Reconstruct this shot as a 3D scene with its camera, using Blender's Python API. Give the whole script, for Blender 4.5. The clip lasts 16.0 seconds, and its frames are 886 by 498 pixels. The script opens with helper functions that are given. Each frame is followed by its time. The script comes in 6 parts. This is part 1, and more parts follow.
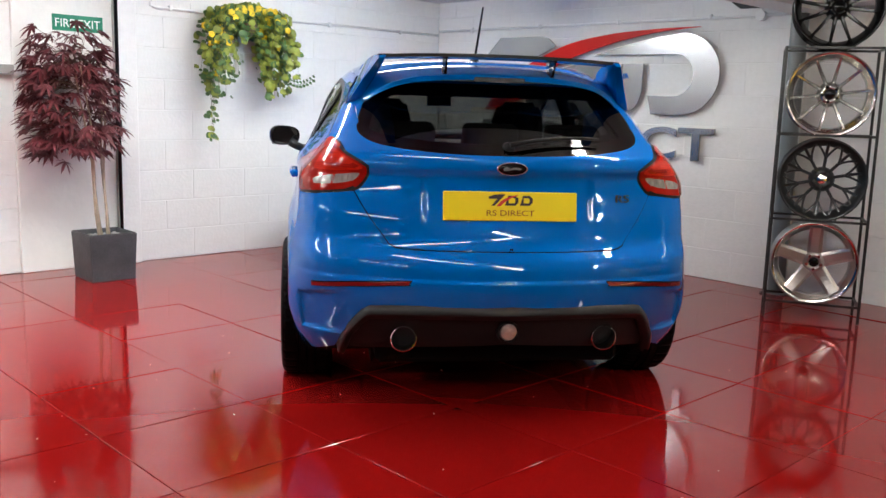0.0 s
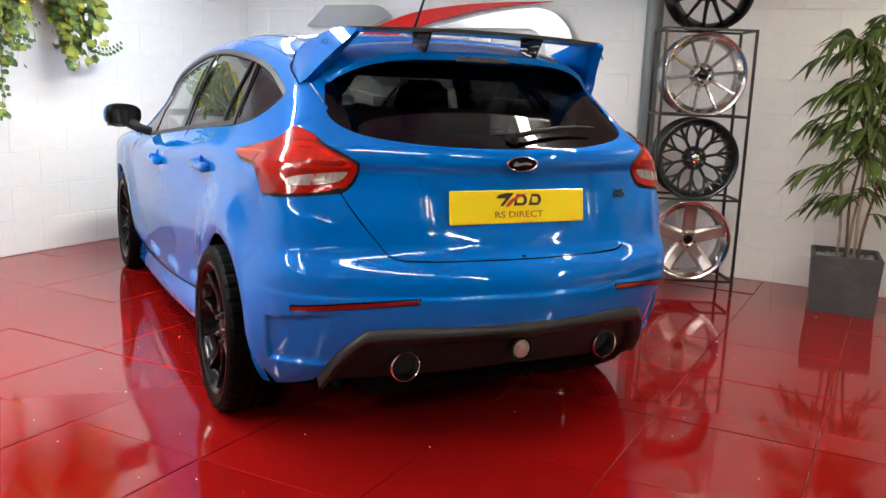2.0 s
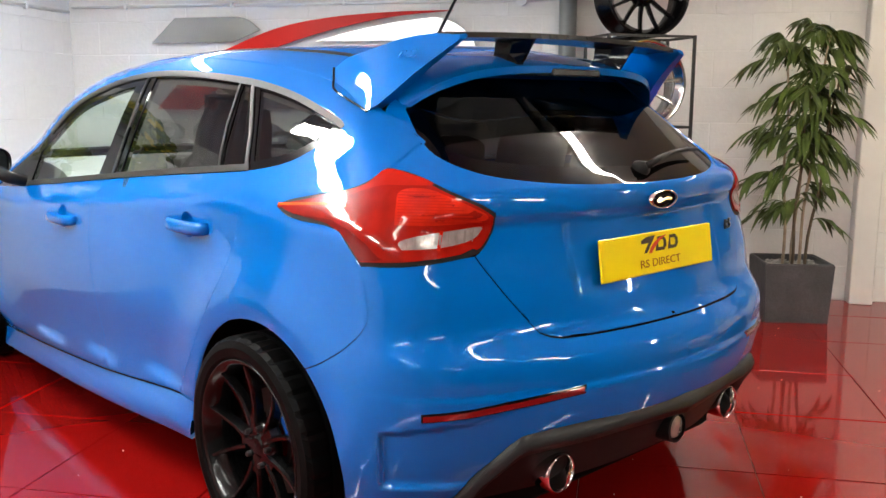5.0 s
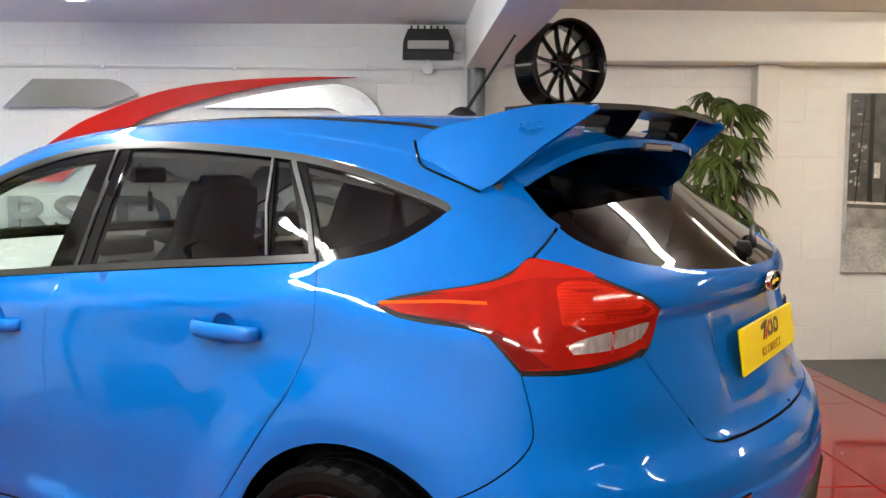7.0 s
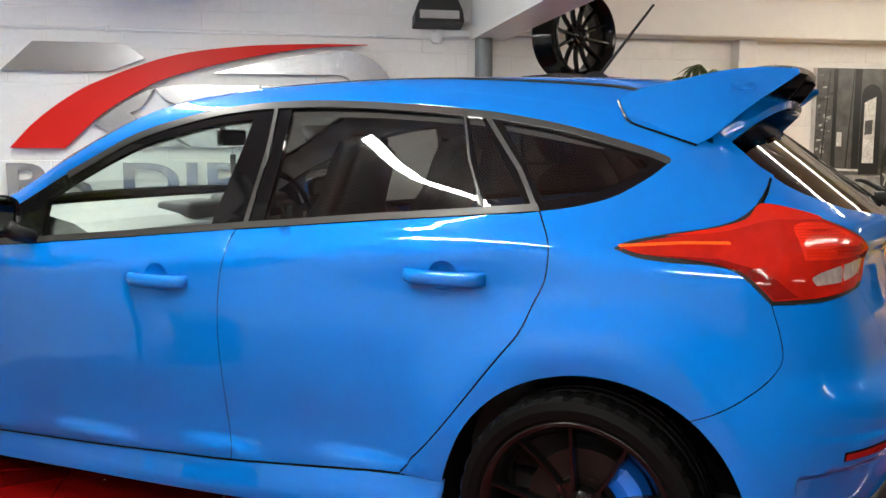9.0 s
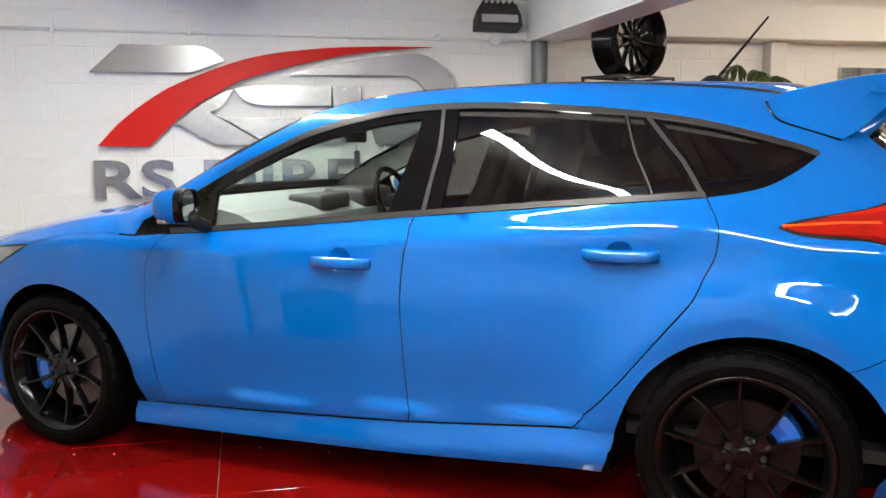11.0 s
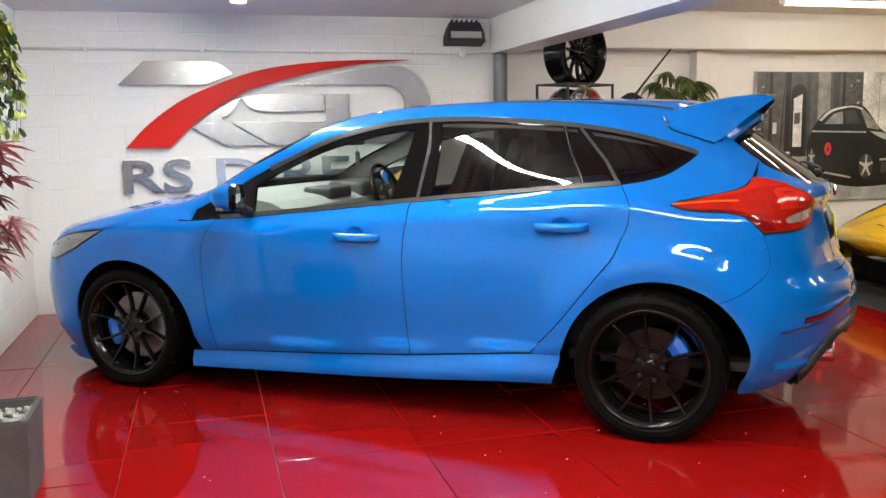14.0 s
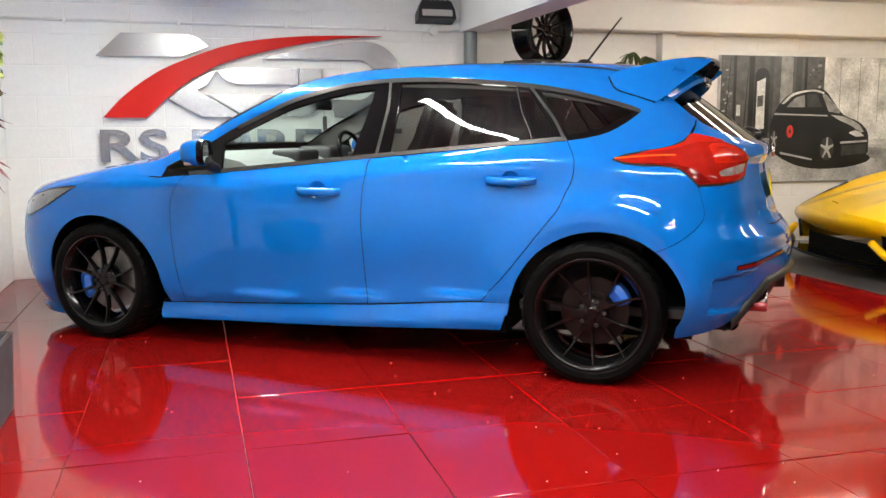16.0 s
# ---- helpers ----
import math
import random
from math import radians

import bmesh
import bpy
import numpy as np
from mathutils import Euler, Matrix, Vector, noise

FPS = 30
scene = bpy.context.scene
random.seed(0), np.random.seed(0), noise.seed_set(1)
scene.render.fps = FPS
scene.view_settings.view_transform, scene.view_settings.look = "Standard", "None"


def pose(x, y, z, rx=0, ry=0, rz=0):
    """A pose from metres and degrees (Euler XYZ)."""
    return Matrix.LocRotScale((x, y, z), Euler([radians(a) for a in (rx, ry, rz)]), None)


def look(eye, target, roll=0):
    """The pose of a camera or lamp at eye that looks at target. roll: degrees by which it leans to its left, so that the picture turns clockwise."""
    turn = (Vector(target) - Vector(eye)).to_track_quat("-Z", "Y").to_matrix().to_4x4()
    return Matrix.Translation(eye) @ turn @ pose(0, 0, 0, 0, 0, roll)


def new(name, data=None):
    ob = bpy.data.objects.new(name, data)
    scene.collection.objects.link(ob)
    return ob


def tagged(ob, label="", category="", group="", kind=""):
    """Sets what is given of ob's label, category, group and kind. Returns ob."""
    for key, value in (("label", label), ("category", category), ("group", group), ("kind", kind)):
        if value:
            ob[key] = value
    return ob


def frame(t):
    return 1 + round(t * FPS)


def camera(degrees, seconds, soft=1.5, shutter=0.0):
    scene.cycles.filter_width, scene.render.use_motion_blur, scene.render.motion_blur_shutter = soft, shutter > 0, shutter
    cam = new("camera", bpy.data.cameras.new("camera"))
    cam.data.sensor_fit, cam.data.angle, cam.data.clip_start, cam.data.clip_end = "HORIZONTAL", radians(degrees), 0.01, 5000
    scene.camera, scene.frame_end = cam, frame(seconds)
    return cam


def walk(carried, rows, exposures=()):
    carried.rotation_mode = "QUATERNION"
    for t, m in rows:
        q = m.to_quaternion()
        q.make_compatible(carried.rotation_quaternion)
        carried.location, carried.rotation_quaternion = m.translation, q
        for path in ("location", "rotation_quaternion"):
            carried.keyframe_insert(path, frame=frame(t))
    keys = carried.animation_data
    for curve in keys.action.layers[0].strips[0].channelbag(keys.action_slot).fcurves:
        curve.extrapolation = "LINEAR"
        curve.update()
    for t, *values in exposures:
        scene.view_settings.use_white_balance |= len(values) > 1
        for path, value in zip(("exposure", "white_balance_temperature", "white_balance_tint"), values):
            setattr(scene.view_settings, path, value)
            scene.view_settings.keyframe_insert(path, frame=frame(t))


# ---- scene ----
cam = camera(53.4, 16.0)
PATH = [
    (0, (-0.724, -3.962, 1.223), (-0.444, -2.008, 0.9), 1.7),
    (0.5, (-0.953, -3.811, 1.232), (-0.545, -1.882, 0.895), 2.0),
    (1, (-1.149, -3.606, 1.229), (-0.58, -1.722, 0.873), 2.4),
    (1.5, (-1.31, -3.409, 1.232), (-0.591, -1.579, 0.865), 2.4),
    (2, (-1.54, -3.194, 1.25), (-0.656, -1.44, 0.876), 2.4),
    (2.5, (-1.687, -3.017, 1.238), (-0.704, -1.314, 0.875), 1.6),
    (3, (-1.753, -2.749, 1.233), (-0.672, -1.109, 0.855), 1.3),
    (3.2, (-1.785, -2.673, 1.24), (-0.67, -1.058, 0.855), 1.4),
    (5.3, (-2.071, -1.898, 1.242), (-0.693, -0.482, 0.934), 0.1),
    (5.5, (-2.107, -1.81, 1.245), (-0.697, -0.423, 0.951), 0.1),
    (6, (-2.178, -1.585, 1.238), (-0.673, -0.293, 0.984), 0.0),
    (6.5, (-2.239, -1.398, 1.25), (-0.648, -0.204, 1.039), -0.2),
    (7, (-2.298, -1.213, 1.269), (-0.635, -0.116, 1.089), -0.0),
    (7.5, (-2.427, -1.063, 1.269), (-0.71, -0.05, 1.1), 0.0),
    (8, (-2.62, -0.933, 1.257), (-0.867, 0.01, 1.066), 0.0),
    (8.5, (-2.756, -0.77, 1.227), (-0.98, 0.123, 1.01), 0.0),
    (9, (-2.858, -0.576, 1.221), (-1.065, 0.278, 0.985), 0.1),
    (9.5, (-3.026, -0.404, 1.222), (-1.217, 0.415, 0.98), 0.1),
    (10, (-3.225, -0.253, 1.229), (-1.399, 0.526, 0.983), -0.0),
    (10.2, (-3.258, -0.23, 1.219), (-1.435, 0.557, 0.977), -0.1),
    (12.3, (-3.948, -0.084, 1.269), (-2.117, 0.678, 1.011), -0.7),
    (12.5, (-4.046, -0.083, 1.283), (-2.206, 0.655, 1.018), -0.8),
    (13, (-4.209, -0.184, 1.291), (-2.365, 0.54, 1.018), -0.7),
    (13.5, (-4.323, -0.295, 1.299), (-2.472, 0.413, 1.026), -0.8),
    (14, (-4.426, -0.455, 1.29), (-2.575, 0.253, 1.023), -0.9),
    (14.5, (-4.509, -0.562, 1.28), (-2.656, 0.143, 1.014), -0.8),
    (15, (-4.56, -0.619, 1.228), (-2.702, 0.075, 0.968), -0.6),
    (15.5, (-4.584, -0.657, 1.169), (-2.724, 0.03, 0.909), -0.4),
    (16, (-4.586, -0.666, 1.113), (-2.725, 0.015, 0.84), -0.2),
]
walk(cam, [(t, look(eye, target, roll)) for t, eye, target, roll in PATH], [(0, -0.30, 6050, 10), (1, -0.10, 6100, 10), (2, 0.0, 6200, 10), (3, 0.03, 6250, 10), (5.5, 0.03, 6450, 10), (7, -0.06, 6500, 10), (9, -0.1, 6500, 10), (13.5, -0.08, 6500, 10), (16, 0.05, 6500, 10)])

# ---- the room's frame: a runs along the sign wall, b out from it ----
AXIS_A, AXIS_B = Vector((math.cos(radians(-54)), math.sin(radians(-54)), 0)), Vector((-0.80902, -0.58779, 0))


def at(a, b, z=0.0):
    return Vector((0.40, 4.56, 0)) + AXIS_A * a + AXIS_B * b + Vector((0, 0, z))


def room_pose(a, b, z=0.0, turn=0.0):
    """A pose in the room whose x runs along the sign wall and whose -y faces out from it."""
    return Matrix.Translation(at(a, b, z)) @ pose(0, 0, 0, 0, 0, -54 + turn)


# ---- world and lamps ----
world = bpy.data.worlds.new("world")
scene.world = world
world.use_nodes = True
sky = world.node_tree.nodes.new("ShaderNodeTexSky")
sky.sky_type, sky.sun_disc, sky.sun_elevation, sky.sun_rotation = "NISHITA", False, radians(35), radians(120)
world.node_tree.links.new(sky.outputs[0], world.node_tree.nodes["Background"].inputs[0])
world.node_tree.nodes["Background"].inputs[1].default_value = 0.05
TUBES = [  # a, b, z, turn from the sign wall, length, strength: cool tubes over the car, older warm ones beyond the beam
    (1.48, 1.80, 2.11, 90, 1.5, 125), (1.74, 3.97, 2.11, 90, 1.5, 160), (1.6, 6.2, 2.11, 90, 1.5, 181), (2.95, 5.8, 2.11, 90, 1.5, 44),
    (6.22, 0.93, 2.2, 0, 1.5, 15), (4.7, 2.4, 2.2, 0, 1.5, 96), (4.7, 4.6, 2.2, 0, 1.5, 40), (6.8, 4.6, 2.2, 0, 1.5, 91), (2.2, 8.4, 2.11, 0, 1.5, 76), (5.4, 7.6, 2.2, 0, 1.5, 36), (8.4, 2.6, 2.2, 0, 1.5, 110),
]

# ---- materials ----
def mat(name, colour, rough=0.5, metal=0.0, vary=0.0, scale=6.0, bump=0.0, bump_scale=60.0, coat=0.0, coat_rough=0.03, rough_vary=0.0, per_piece=0.0, spec=0.5, fine=0.0):
    """A surface with large stains (vary, scale), fine grain (fine), relief and uneven gloss."""
    m = bpy.data.materials.new(name)
    m.use_nodes = True
    nt = m.node_tree
    N, L = nt.nodes, nt.links
    s = N["Principled BSDF"]
    s.inputs["Base Color"].default_value = (*colour, 1)
    s.inputs["Roughness"].default_value = rough
    s.inputs["Metallic"].default_value = metal
    s.inputs["Specular IOR Level"].default_value = spec
    s.inputs["Coat Weight"].default_value = coat
    s.inputs["Coat Roughness"].default_value = coat_rough
    co = N.new("ShaderNodeTexCoord")
    if vary or fine or per_piece:
        last = None
        for amount, sc in ((vary, scale), (fine, scale * 14)):
            if not amount:
                continue
            t = N.new("ShaderNodeTexNoise")
            t.inputs["Scale"].default_value, t.inputs["Detail"].default_value = sc, 6
            L.new(co.outputs["Object"], t.inputs["Vector"])
            r = N.new("ShaderNodeMapRange")
            r.inputs[1].default_value, r.inputs[2].default_value, r.inputs[3].default_value, r.inputs[4].default_value = 0.25, 0.75, 1 - amount, 1 + amount
            L.new(t.outputs["Fac"], r.inputs[0])
            if last is None:
                last = r.outputs[0]
            else:
                k = N.new("ShaderNodeMath")
                k.operation = "MULTIPLY"
                L.new(last, k.inputs[0]), L.new(r.outputs[0], k.inputs[1])
                last = k.outputs[0]
        if per_piece:
            o = N.new("ShaderNodeObjectInfo")
            r = N.new("ShaderNodeMapRange")
            r.inputs[3].default_value, r.inputs[4].default_value = 1 - per_piece, 1 + per_piece
            L.new(o.outputs["Random"], r.inputs[0])
            if last is None:
                last = r.outputs[0]
            else:
                k = N.new("ShaderNodeMath")
                k.operation = "MULTIPLY"
                L.new(last, k.inputs[0]), L.new(r.outputs[0], k.inputs[1])
                last = k.outputs[0]
        mul = N.new("ShaderNodeVectorMath")
        mul.operation = "SCALE"
        mul.inputs[0].default_value = colour
        L.new(last, mul.inputs["Scale"])
        L.new(mul.outputs[0], s.inputs["Base Color"])
    if rough_vary:
        t = N.new("ShaderNodeTexNoise")
        t.inputs["Scale"].default_value, t.inputs["Detail"].default_value = 3.5, 5
        L.new(co.outputs["Object"], t.inputs["Vector"])
        r = N.new("ShaderNodeMapRange")
        r.inputs[1].default_value, r.inputs[2].default_value, r.inputs[3].default_value, r.inputs[4].default_value = 0.3, 0.7, max(rough - rough_vary, 0.01), rough + rough_vary
        L.new(t.outputs["Fac"], r.inputs[0])
        L.new(r.outputs[0], s.inputs["Roughness"])
    if bump:
        t = N.new("ShaderNodeTexNoise")
        t.inputs["Scale"].default_value, t.inputs["Detail"].default_value = bump_scale, 4
        L.new(co.outputs["Object"], t.inputs["Vector"])
        b = N.new("ShaderNodeBump")
        b.inputs["Strength"].default_value, b.inputs["Distance"].default_value = bump, 0.01
        L.new(t.outputs["Fac"], b.inputs["Height"])
        L.new(b.outputs[0], s.inputs["Normal"])
    return m


def glass(name, tint, dark=0.0, rough=0.0):
    """Thin glazing: clear through the pane, mirror-like at its face; dark is the share that a tint film swallows."""
    m = bpy.data.materials.new(name)
    m.use_nodes = True
    nt = m.node_tree
    N, L = nt.nodes, nt.links
    N.remove(N["Principled BSDF"])
    out = N["Material Output"]
    t, g, f, mix = N.new("ShaderNodeBsdfTransparent"), N.new("ShaderNodeBsdfGlossy"), N.new("ShaderNodeLayerWeight"), N.new("ShaderNodeMixShader")
    power, lift = N.new("ShaderNodeMath"), N.new("ShaderNodeMapRange")
    power.operation, power.inputs[1].default_value = "POWER", 5.0
    lift.inputs[3].default_value, lift.inputs[4].default_value = 0.034, 1.0
    t.inputs[0].default_value = (*[c * (1 - dark) for c in tint], 1)
    g.inputs["Roughness"].default_value = rough
    f.inputs[0].default_value = 0.5
    L.new(f.outputs["Facing"], power.inputs[0]), L.new(power.outputs[0], lift.inputs[0])
    L.new(lift.outputs[0], mix.inputs[0]), L.new(t.outputs[0], mix.inputs[1]), L.new(g.outputs[0], mix.inputs[2])
    L.new(mix.outputs[0], out.inputs[0])
    return m


def glow(name, colour, strength):
    m = bpy.data.materials.new(name)
    m.use_nodes = True
    s = m.node_tree.nodes["Principled BSDF"]
    s.inputs["Base Color"].default_value = (*colour, 1)
    s.inputs["Emission Color"].default_value = (*colour, 1)
    s.inputs["Emission Strength"].default_value = strength
    return m


WHITE_WALL = mat("white_masonry_paint", (0.80, 0.79, 0.77), 0.55, vary=0.05, scale=1.6, bump=0.25, bump_scale=45, per_piece=0.012, fine=0.03)
WHITE_PLASTER = mat("white_plaster", (0.78, 0.77, 0.74), 0.65, vary=0.05, scale=1.2, bump=0.3, bump_scale=18, fine=0.02)
GREY_PLASTER = mat("grey_plaster", (0.16, 0.16, 0.155), 0.7, vary=0.08, scale=1.2, bump=0.3, bump_scale=18, fine=0.02)
CEILING_PAINT = mat("ceiling_paint", (0.74, 0.73, 0.72), 0.7, vary=0.06, scale=1.0, bump=0.3, bump_scale=30)
WHITE_STEEL = mat("white_gloss_steel", (0.80, 0.80, 0.79), 0.35, vary=0.04, scale=3)
RED_FLOOR = mat("red_gloss_floor_tile", (0.215, 0.004, 0.0035), 0.065, spec=0.5, vary=0.02, scale=0.5, per_piece=0.05)
JOINT = mat("dusty_joint", (0.34, 0.13, 0.11), 0.8, vary=0.5, scale=12)
BLACK_FLOOR = mat("black_vinyl_floor", (0.035, 0.036, 0.038), 0.35, vary=0.15, scale=3, bump=0.05)
FLECK = mat("pale_debris", (0.7, 0.62, 0.5), 0.6)
BLUE = mat("blue_metallic_lacquer", (0.0, 0.116, 0.445), 0.45, 0.12, coat=1.0, coat_rough=0.006, spec=0.0)
BLUE.node_tree.nodes["Principled BSDF"].inputs["Coat IOR"].default_value = 1.42
BLACK_PLASTIC = mat("black_textured_plastic", (0.010, 0.010, 0.0106), 0.5, spec=0.16, bump=0.15, bump_scale=400)
GREY_PLASTIC = mat("charcoal_plastic_trim", (0.012, 0.013, 0.014), 0.42, spec=0.3, bump=0.1, bump_scale=400)
GLOSS_BLACK = mat("gloss_black", (0.003, 0.003, 0.0034), 0.06, spec=0.16)
CARBON_BLACK = mat("satin_black_wing", (0.02, 0.019, 0.018), 0.25, vary=0.2, scale=30)
RUBBER = mat("tyre_rubber", (0.0020, 0.0020, 0.0021), 0.5, spec=0.05, vary=0.25, scale=12, bump=0.1, bump_scale=120)
BLACK_ALLOY = mat("black_alloy", (0.0028, 0.0028, 0.003), 0.17, 0.0, spec=0.24)
DARK_ALLOY = mat("anthracite_alloy", (0.055, 0.057, 0.06), 0.3, 0.8)
SILVER_ALLOY = mat("silver_alloy", (0.50, 0.49, 0.47), 0.22, 0.95, vary=0.05, scale=10)
SMOKED_ALLOY = mat("smoked_silver_alloy", (0.46, 0.43, 0.415), 0.34, 0.9, vary=0.05, scale=10)
POLISHED = mat("polished_lip", (0.72, 0.71, 0.69), 0.12, 1.0)
MIRROR = mat("dark_mirror", (0.55, 0.56, 0.57), 0.02, 1.0)
CHROME = mat("chrome", (0.8, 0.8, 0.8), 0.06, 1.0)
STEEL_DISC = mat("brake_disc_steel", (0.20, 0.19, 0.18), 0.4, 1.0, vary=0.2, scale=25)
RUSTY_DISC = mat("rust_tinted_disc", (0.016, 0.0085, 0.0075), 0.55, 0.7, vary=0.3, scale=25)
CALIPER = mat("blue_caliper_paint", (0.004, 0.13, 0.62), 0.3, coat=0.5)
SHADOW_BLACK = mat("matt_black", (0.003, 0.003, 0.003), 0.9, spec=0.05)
LAMP_BRIGHT = mat("bright_red_lamp_plastic", (0.48, 0.018, 0.006), 0.12, coat=0.4, spec=0.1, vary=0.25, scale=22)
# light guide's orange, brightened with the reflection on the lens
LAMP_GUIDE_SHEEN = mat("orange_guide_with_reflection", (0.72, 0.085, 0.008), 0.12, coat=0.4, spec=0.1, vary=0.2, scale=30)
LAMP_RED = mat("red_lamp_plastic", (0.26, 0.008, 0.004), 0.10, coat=0.4, spec=0.1, vary=0.22, scale=14)
LAMP_DEEP = mat("ribbed_red_lamp_plastic", (0.37, 0.012, 0.005), 0.15, coat=0.4, spec=0.1)
LAMP_DARK = mat("dark_red_lamp_plastic", (0.13, 0.003, 0.002), 0.10, coat=0.4, spec=0.2, vary=0.2, scale=20)
LAMP_SMOKE = mat("smoked_lens_flute", (0.27, 0.235, 0.225), 0.15, 0.3, coat=0.6)
LAMP_CLEAR = mat("clear_ribbed_lens", (0.36, 0.325, 0.31), 0.18, 0.4, coat=0.8, vary=0.35, scale=45, bump=0.12, bump_scale=60)
REFLECTOR = mat("red_reflector", (0.15, 0.005, 0.006), 0.2, coat=0.6)
PLATE_YELLOW = mat("yellow_plate", (0.86, 0.70, 0.0), 0.28, coat=0.3)
INK = mat("dark_print", (0.03, 0.02, 0.02), 0.4)
INK_RED = mat("red_print", (0.55, 0.03, 0.02), 0.4)
INK_BROWN = mat("brown_print", (0.28, 0.07, 0.01), 0.4)
# dark plastic painted paler to stand for strong light and the glass's veil
DASH_LIT = mat("lightened_dashboard_plastic", (0.24, 0.25, 0.245), 0.55, vary=0.1, scale=30)
SEAT_CLOTH = mat("black_seat_cloth", (0.02, 0.02, 0.021), 0.85, vary=0.2, scale=40, bump=0.2, bump_scale=300)
CABIN = mat("dark_cabin_plastic", (0.03, 0.03, 0.032), 0.6, vary=0.1, scale=30)
HEADLINER = mat("pale_headliner", (0.17, 0.17, 0.165), 0.9)
CLEAR_GLASS = glass("clear_green_glass", (0.80, 0.88, 0.84), 0.0)
PRIVACY_GLASS = glass("privacy_glass", (0.34, 0.33, 0.32), 0.42)
REAR_GLASS = glass("dark_rear_glass", (0.30, 0.29, 0.27), 0.66)
WINDSCREEN_GLASS = glass("windscreen_glass", (0.80, 0.88, 0.84), 0.05)
HEADLAMP_GLASS = mat("headlamp_lens", (0.13, 0.135, 0.14), 0.12, 0.5, coat=1.0, vary=0.3, scale=30)
SIGN_STEEL = mat("brushed_sign_steel", (0.40, 0.405, 0.42), 0.26, 0.9, vary=0.15, scale=2.2)
SIGN_RED = mat("red_sign_face", (0.58, 0.010, 0.006), 0.45, spec=0.2)
SIGN_EDGE = mat("pale_sign_edge", (0.72, 0.72, 0.72), 0.4)
POST_GREY = mat("grey_post_paint", (0.13, 0.145, 0.15), 0.35, vary=0.1, scale=6)
RACK_BLACK = mat("black_rack_steel", (0.012, 0.012, 0.012), 0.4)
LAMP_CASE = mat("black_cast_case", (0.02, 0.02, 0.022), 0.55, bump=0.1, bump_scale=200)
FROSTED = mat("frosted_lamp_glass", (0.55, 0.54, 0.52), 0.15, 0.2, coat=1.0)
SLATE_POT = mat("slate_grey_planter", (0.055, 0.055, 0.058), 0.6, vary=0.35, scale=7, bump=0.3, bump_scale=40, fine=0.2)
PEBBLE = mat("pale_pebbles", (0.30, 0.29, 0.27), 0.8, vary=0.35, scale=30)
MAPLE = mat("burgundy_leaf", (0.095, 0.014, 0.018), 0.5, vary=0.5, scale=9, fine=0.2)
CANE = mat("pale_cane", (0.36, 0.28, 0.20), 0.7, vary=0.25, scale=25)
PALM = mat("green_blade", (0.060, 0.088, 0.016), 0.42, vary=0.55, scale=8, fine=0.2)
IVY = mat("green_ivy", (0.055, 0.115, 0.026), 0.5, vary=0.5, scale=12, fine=0.2)
IVY_LIGHT = mat("yellow_green_leaf", (0.21, 0.245, 0.030), 0.5, vary=0.5, scale=14)
BLOOM = mat("yellow_bloom", (0.80, 0.58, 0.02), 0.5, vary=0.2, scale=30)
STEM = mat("brown_stem", (0.10, 0.07, 0.04), 0.8, vary=0.3, scale=30)
EXIT_GREEN = mat("green_sign_face", (0.012, 0.20, 0.11), 0.4)
EXIT_WHITE = mat("white_sign_lettering", (0.80, 0.82, 0.80), 0.4)
YELLOW_PAINT = mat("yellow_lacquer", (0.90, 0.54, 0.0), 0.3, coat=1.0, coat_rough=0.015, spec=0.1)
YELLOW_PAINT.node_tree.nodes["Principled BSDF"].inputs["Coat IOR"].default_value = 1.38
PRINT_GREYS = [mat("print_tone", (v, v, v * 0.985), 0.35, vary=0.45, scale=s, fine=0.3) for v, s in ((0.40, 5), (0.075, 14), (0.04, 12), (0.62, 6), (0.006, 5), (0.26, 14), (0.66, 5))]
TUBE_GLOWS = {(cool, k): glow("tube_glow", (0.985, 1.0, 0.925) if cool else (1.0, 0.93, 0.80), k) for cool, k in sorted({(t[0] < 3.6, t[5]) for t in TUBES})}
BATTEN = mat("white_batten", (0.8, 0.8, 0.79), 0.4)


# ---- building helpers ----
import functools
from mathutils import geometry

def tidy(me, smooth):
    if smooth:
        me.shade_smooth()
    return me


def to_mesh(name, bm, material=None, smooth=False):
    me = bpy.data.meshes.new(name)
    bm.to_mesh(me)
    bm.free()
    if material:
        me.materials.append(material)
    return tidy(me, smooth)


def part(name, bm, material, parent, label="", smooth=False, m=None):
    """Links a bmesh or a mesh as one mesh object under a thing or a part."""
    me = bm if isinstance(bm, bpy.types.Mesh) else to_mesh(name, bm, material, smooth)
    ob = new(name, me)
    ob.parent = parent
    if m is not None:
        ob.matrix_basis = m
    return tagged(ob, label)


def thing(name, label, category, m=None, group="", kind=""):
    ob = new(name)
    ob.empty_display_size = 0.1
    if m is not None:
        ob.matrix_basis = m
    return tagged(ob, label, category, group, kind)


def structure(name, bm, material, label="", m=None, category="", smooth=False):
    ob = new(name, to_mesh(name, bm, material, smooth))
    if m is not None:
        ob.matrix_basis = m
    return tagged(ob, label, category, kind="structure")


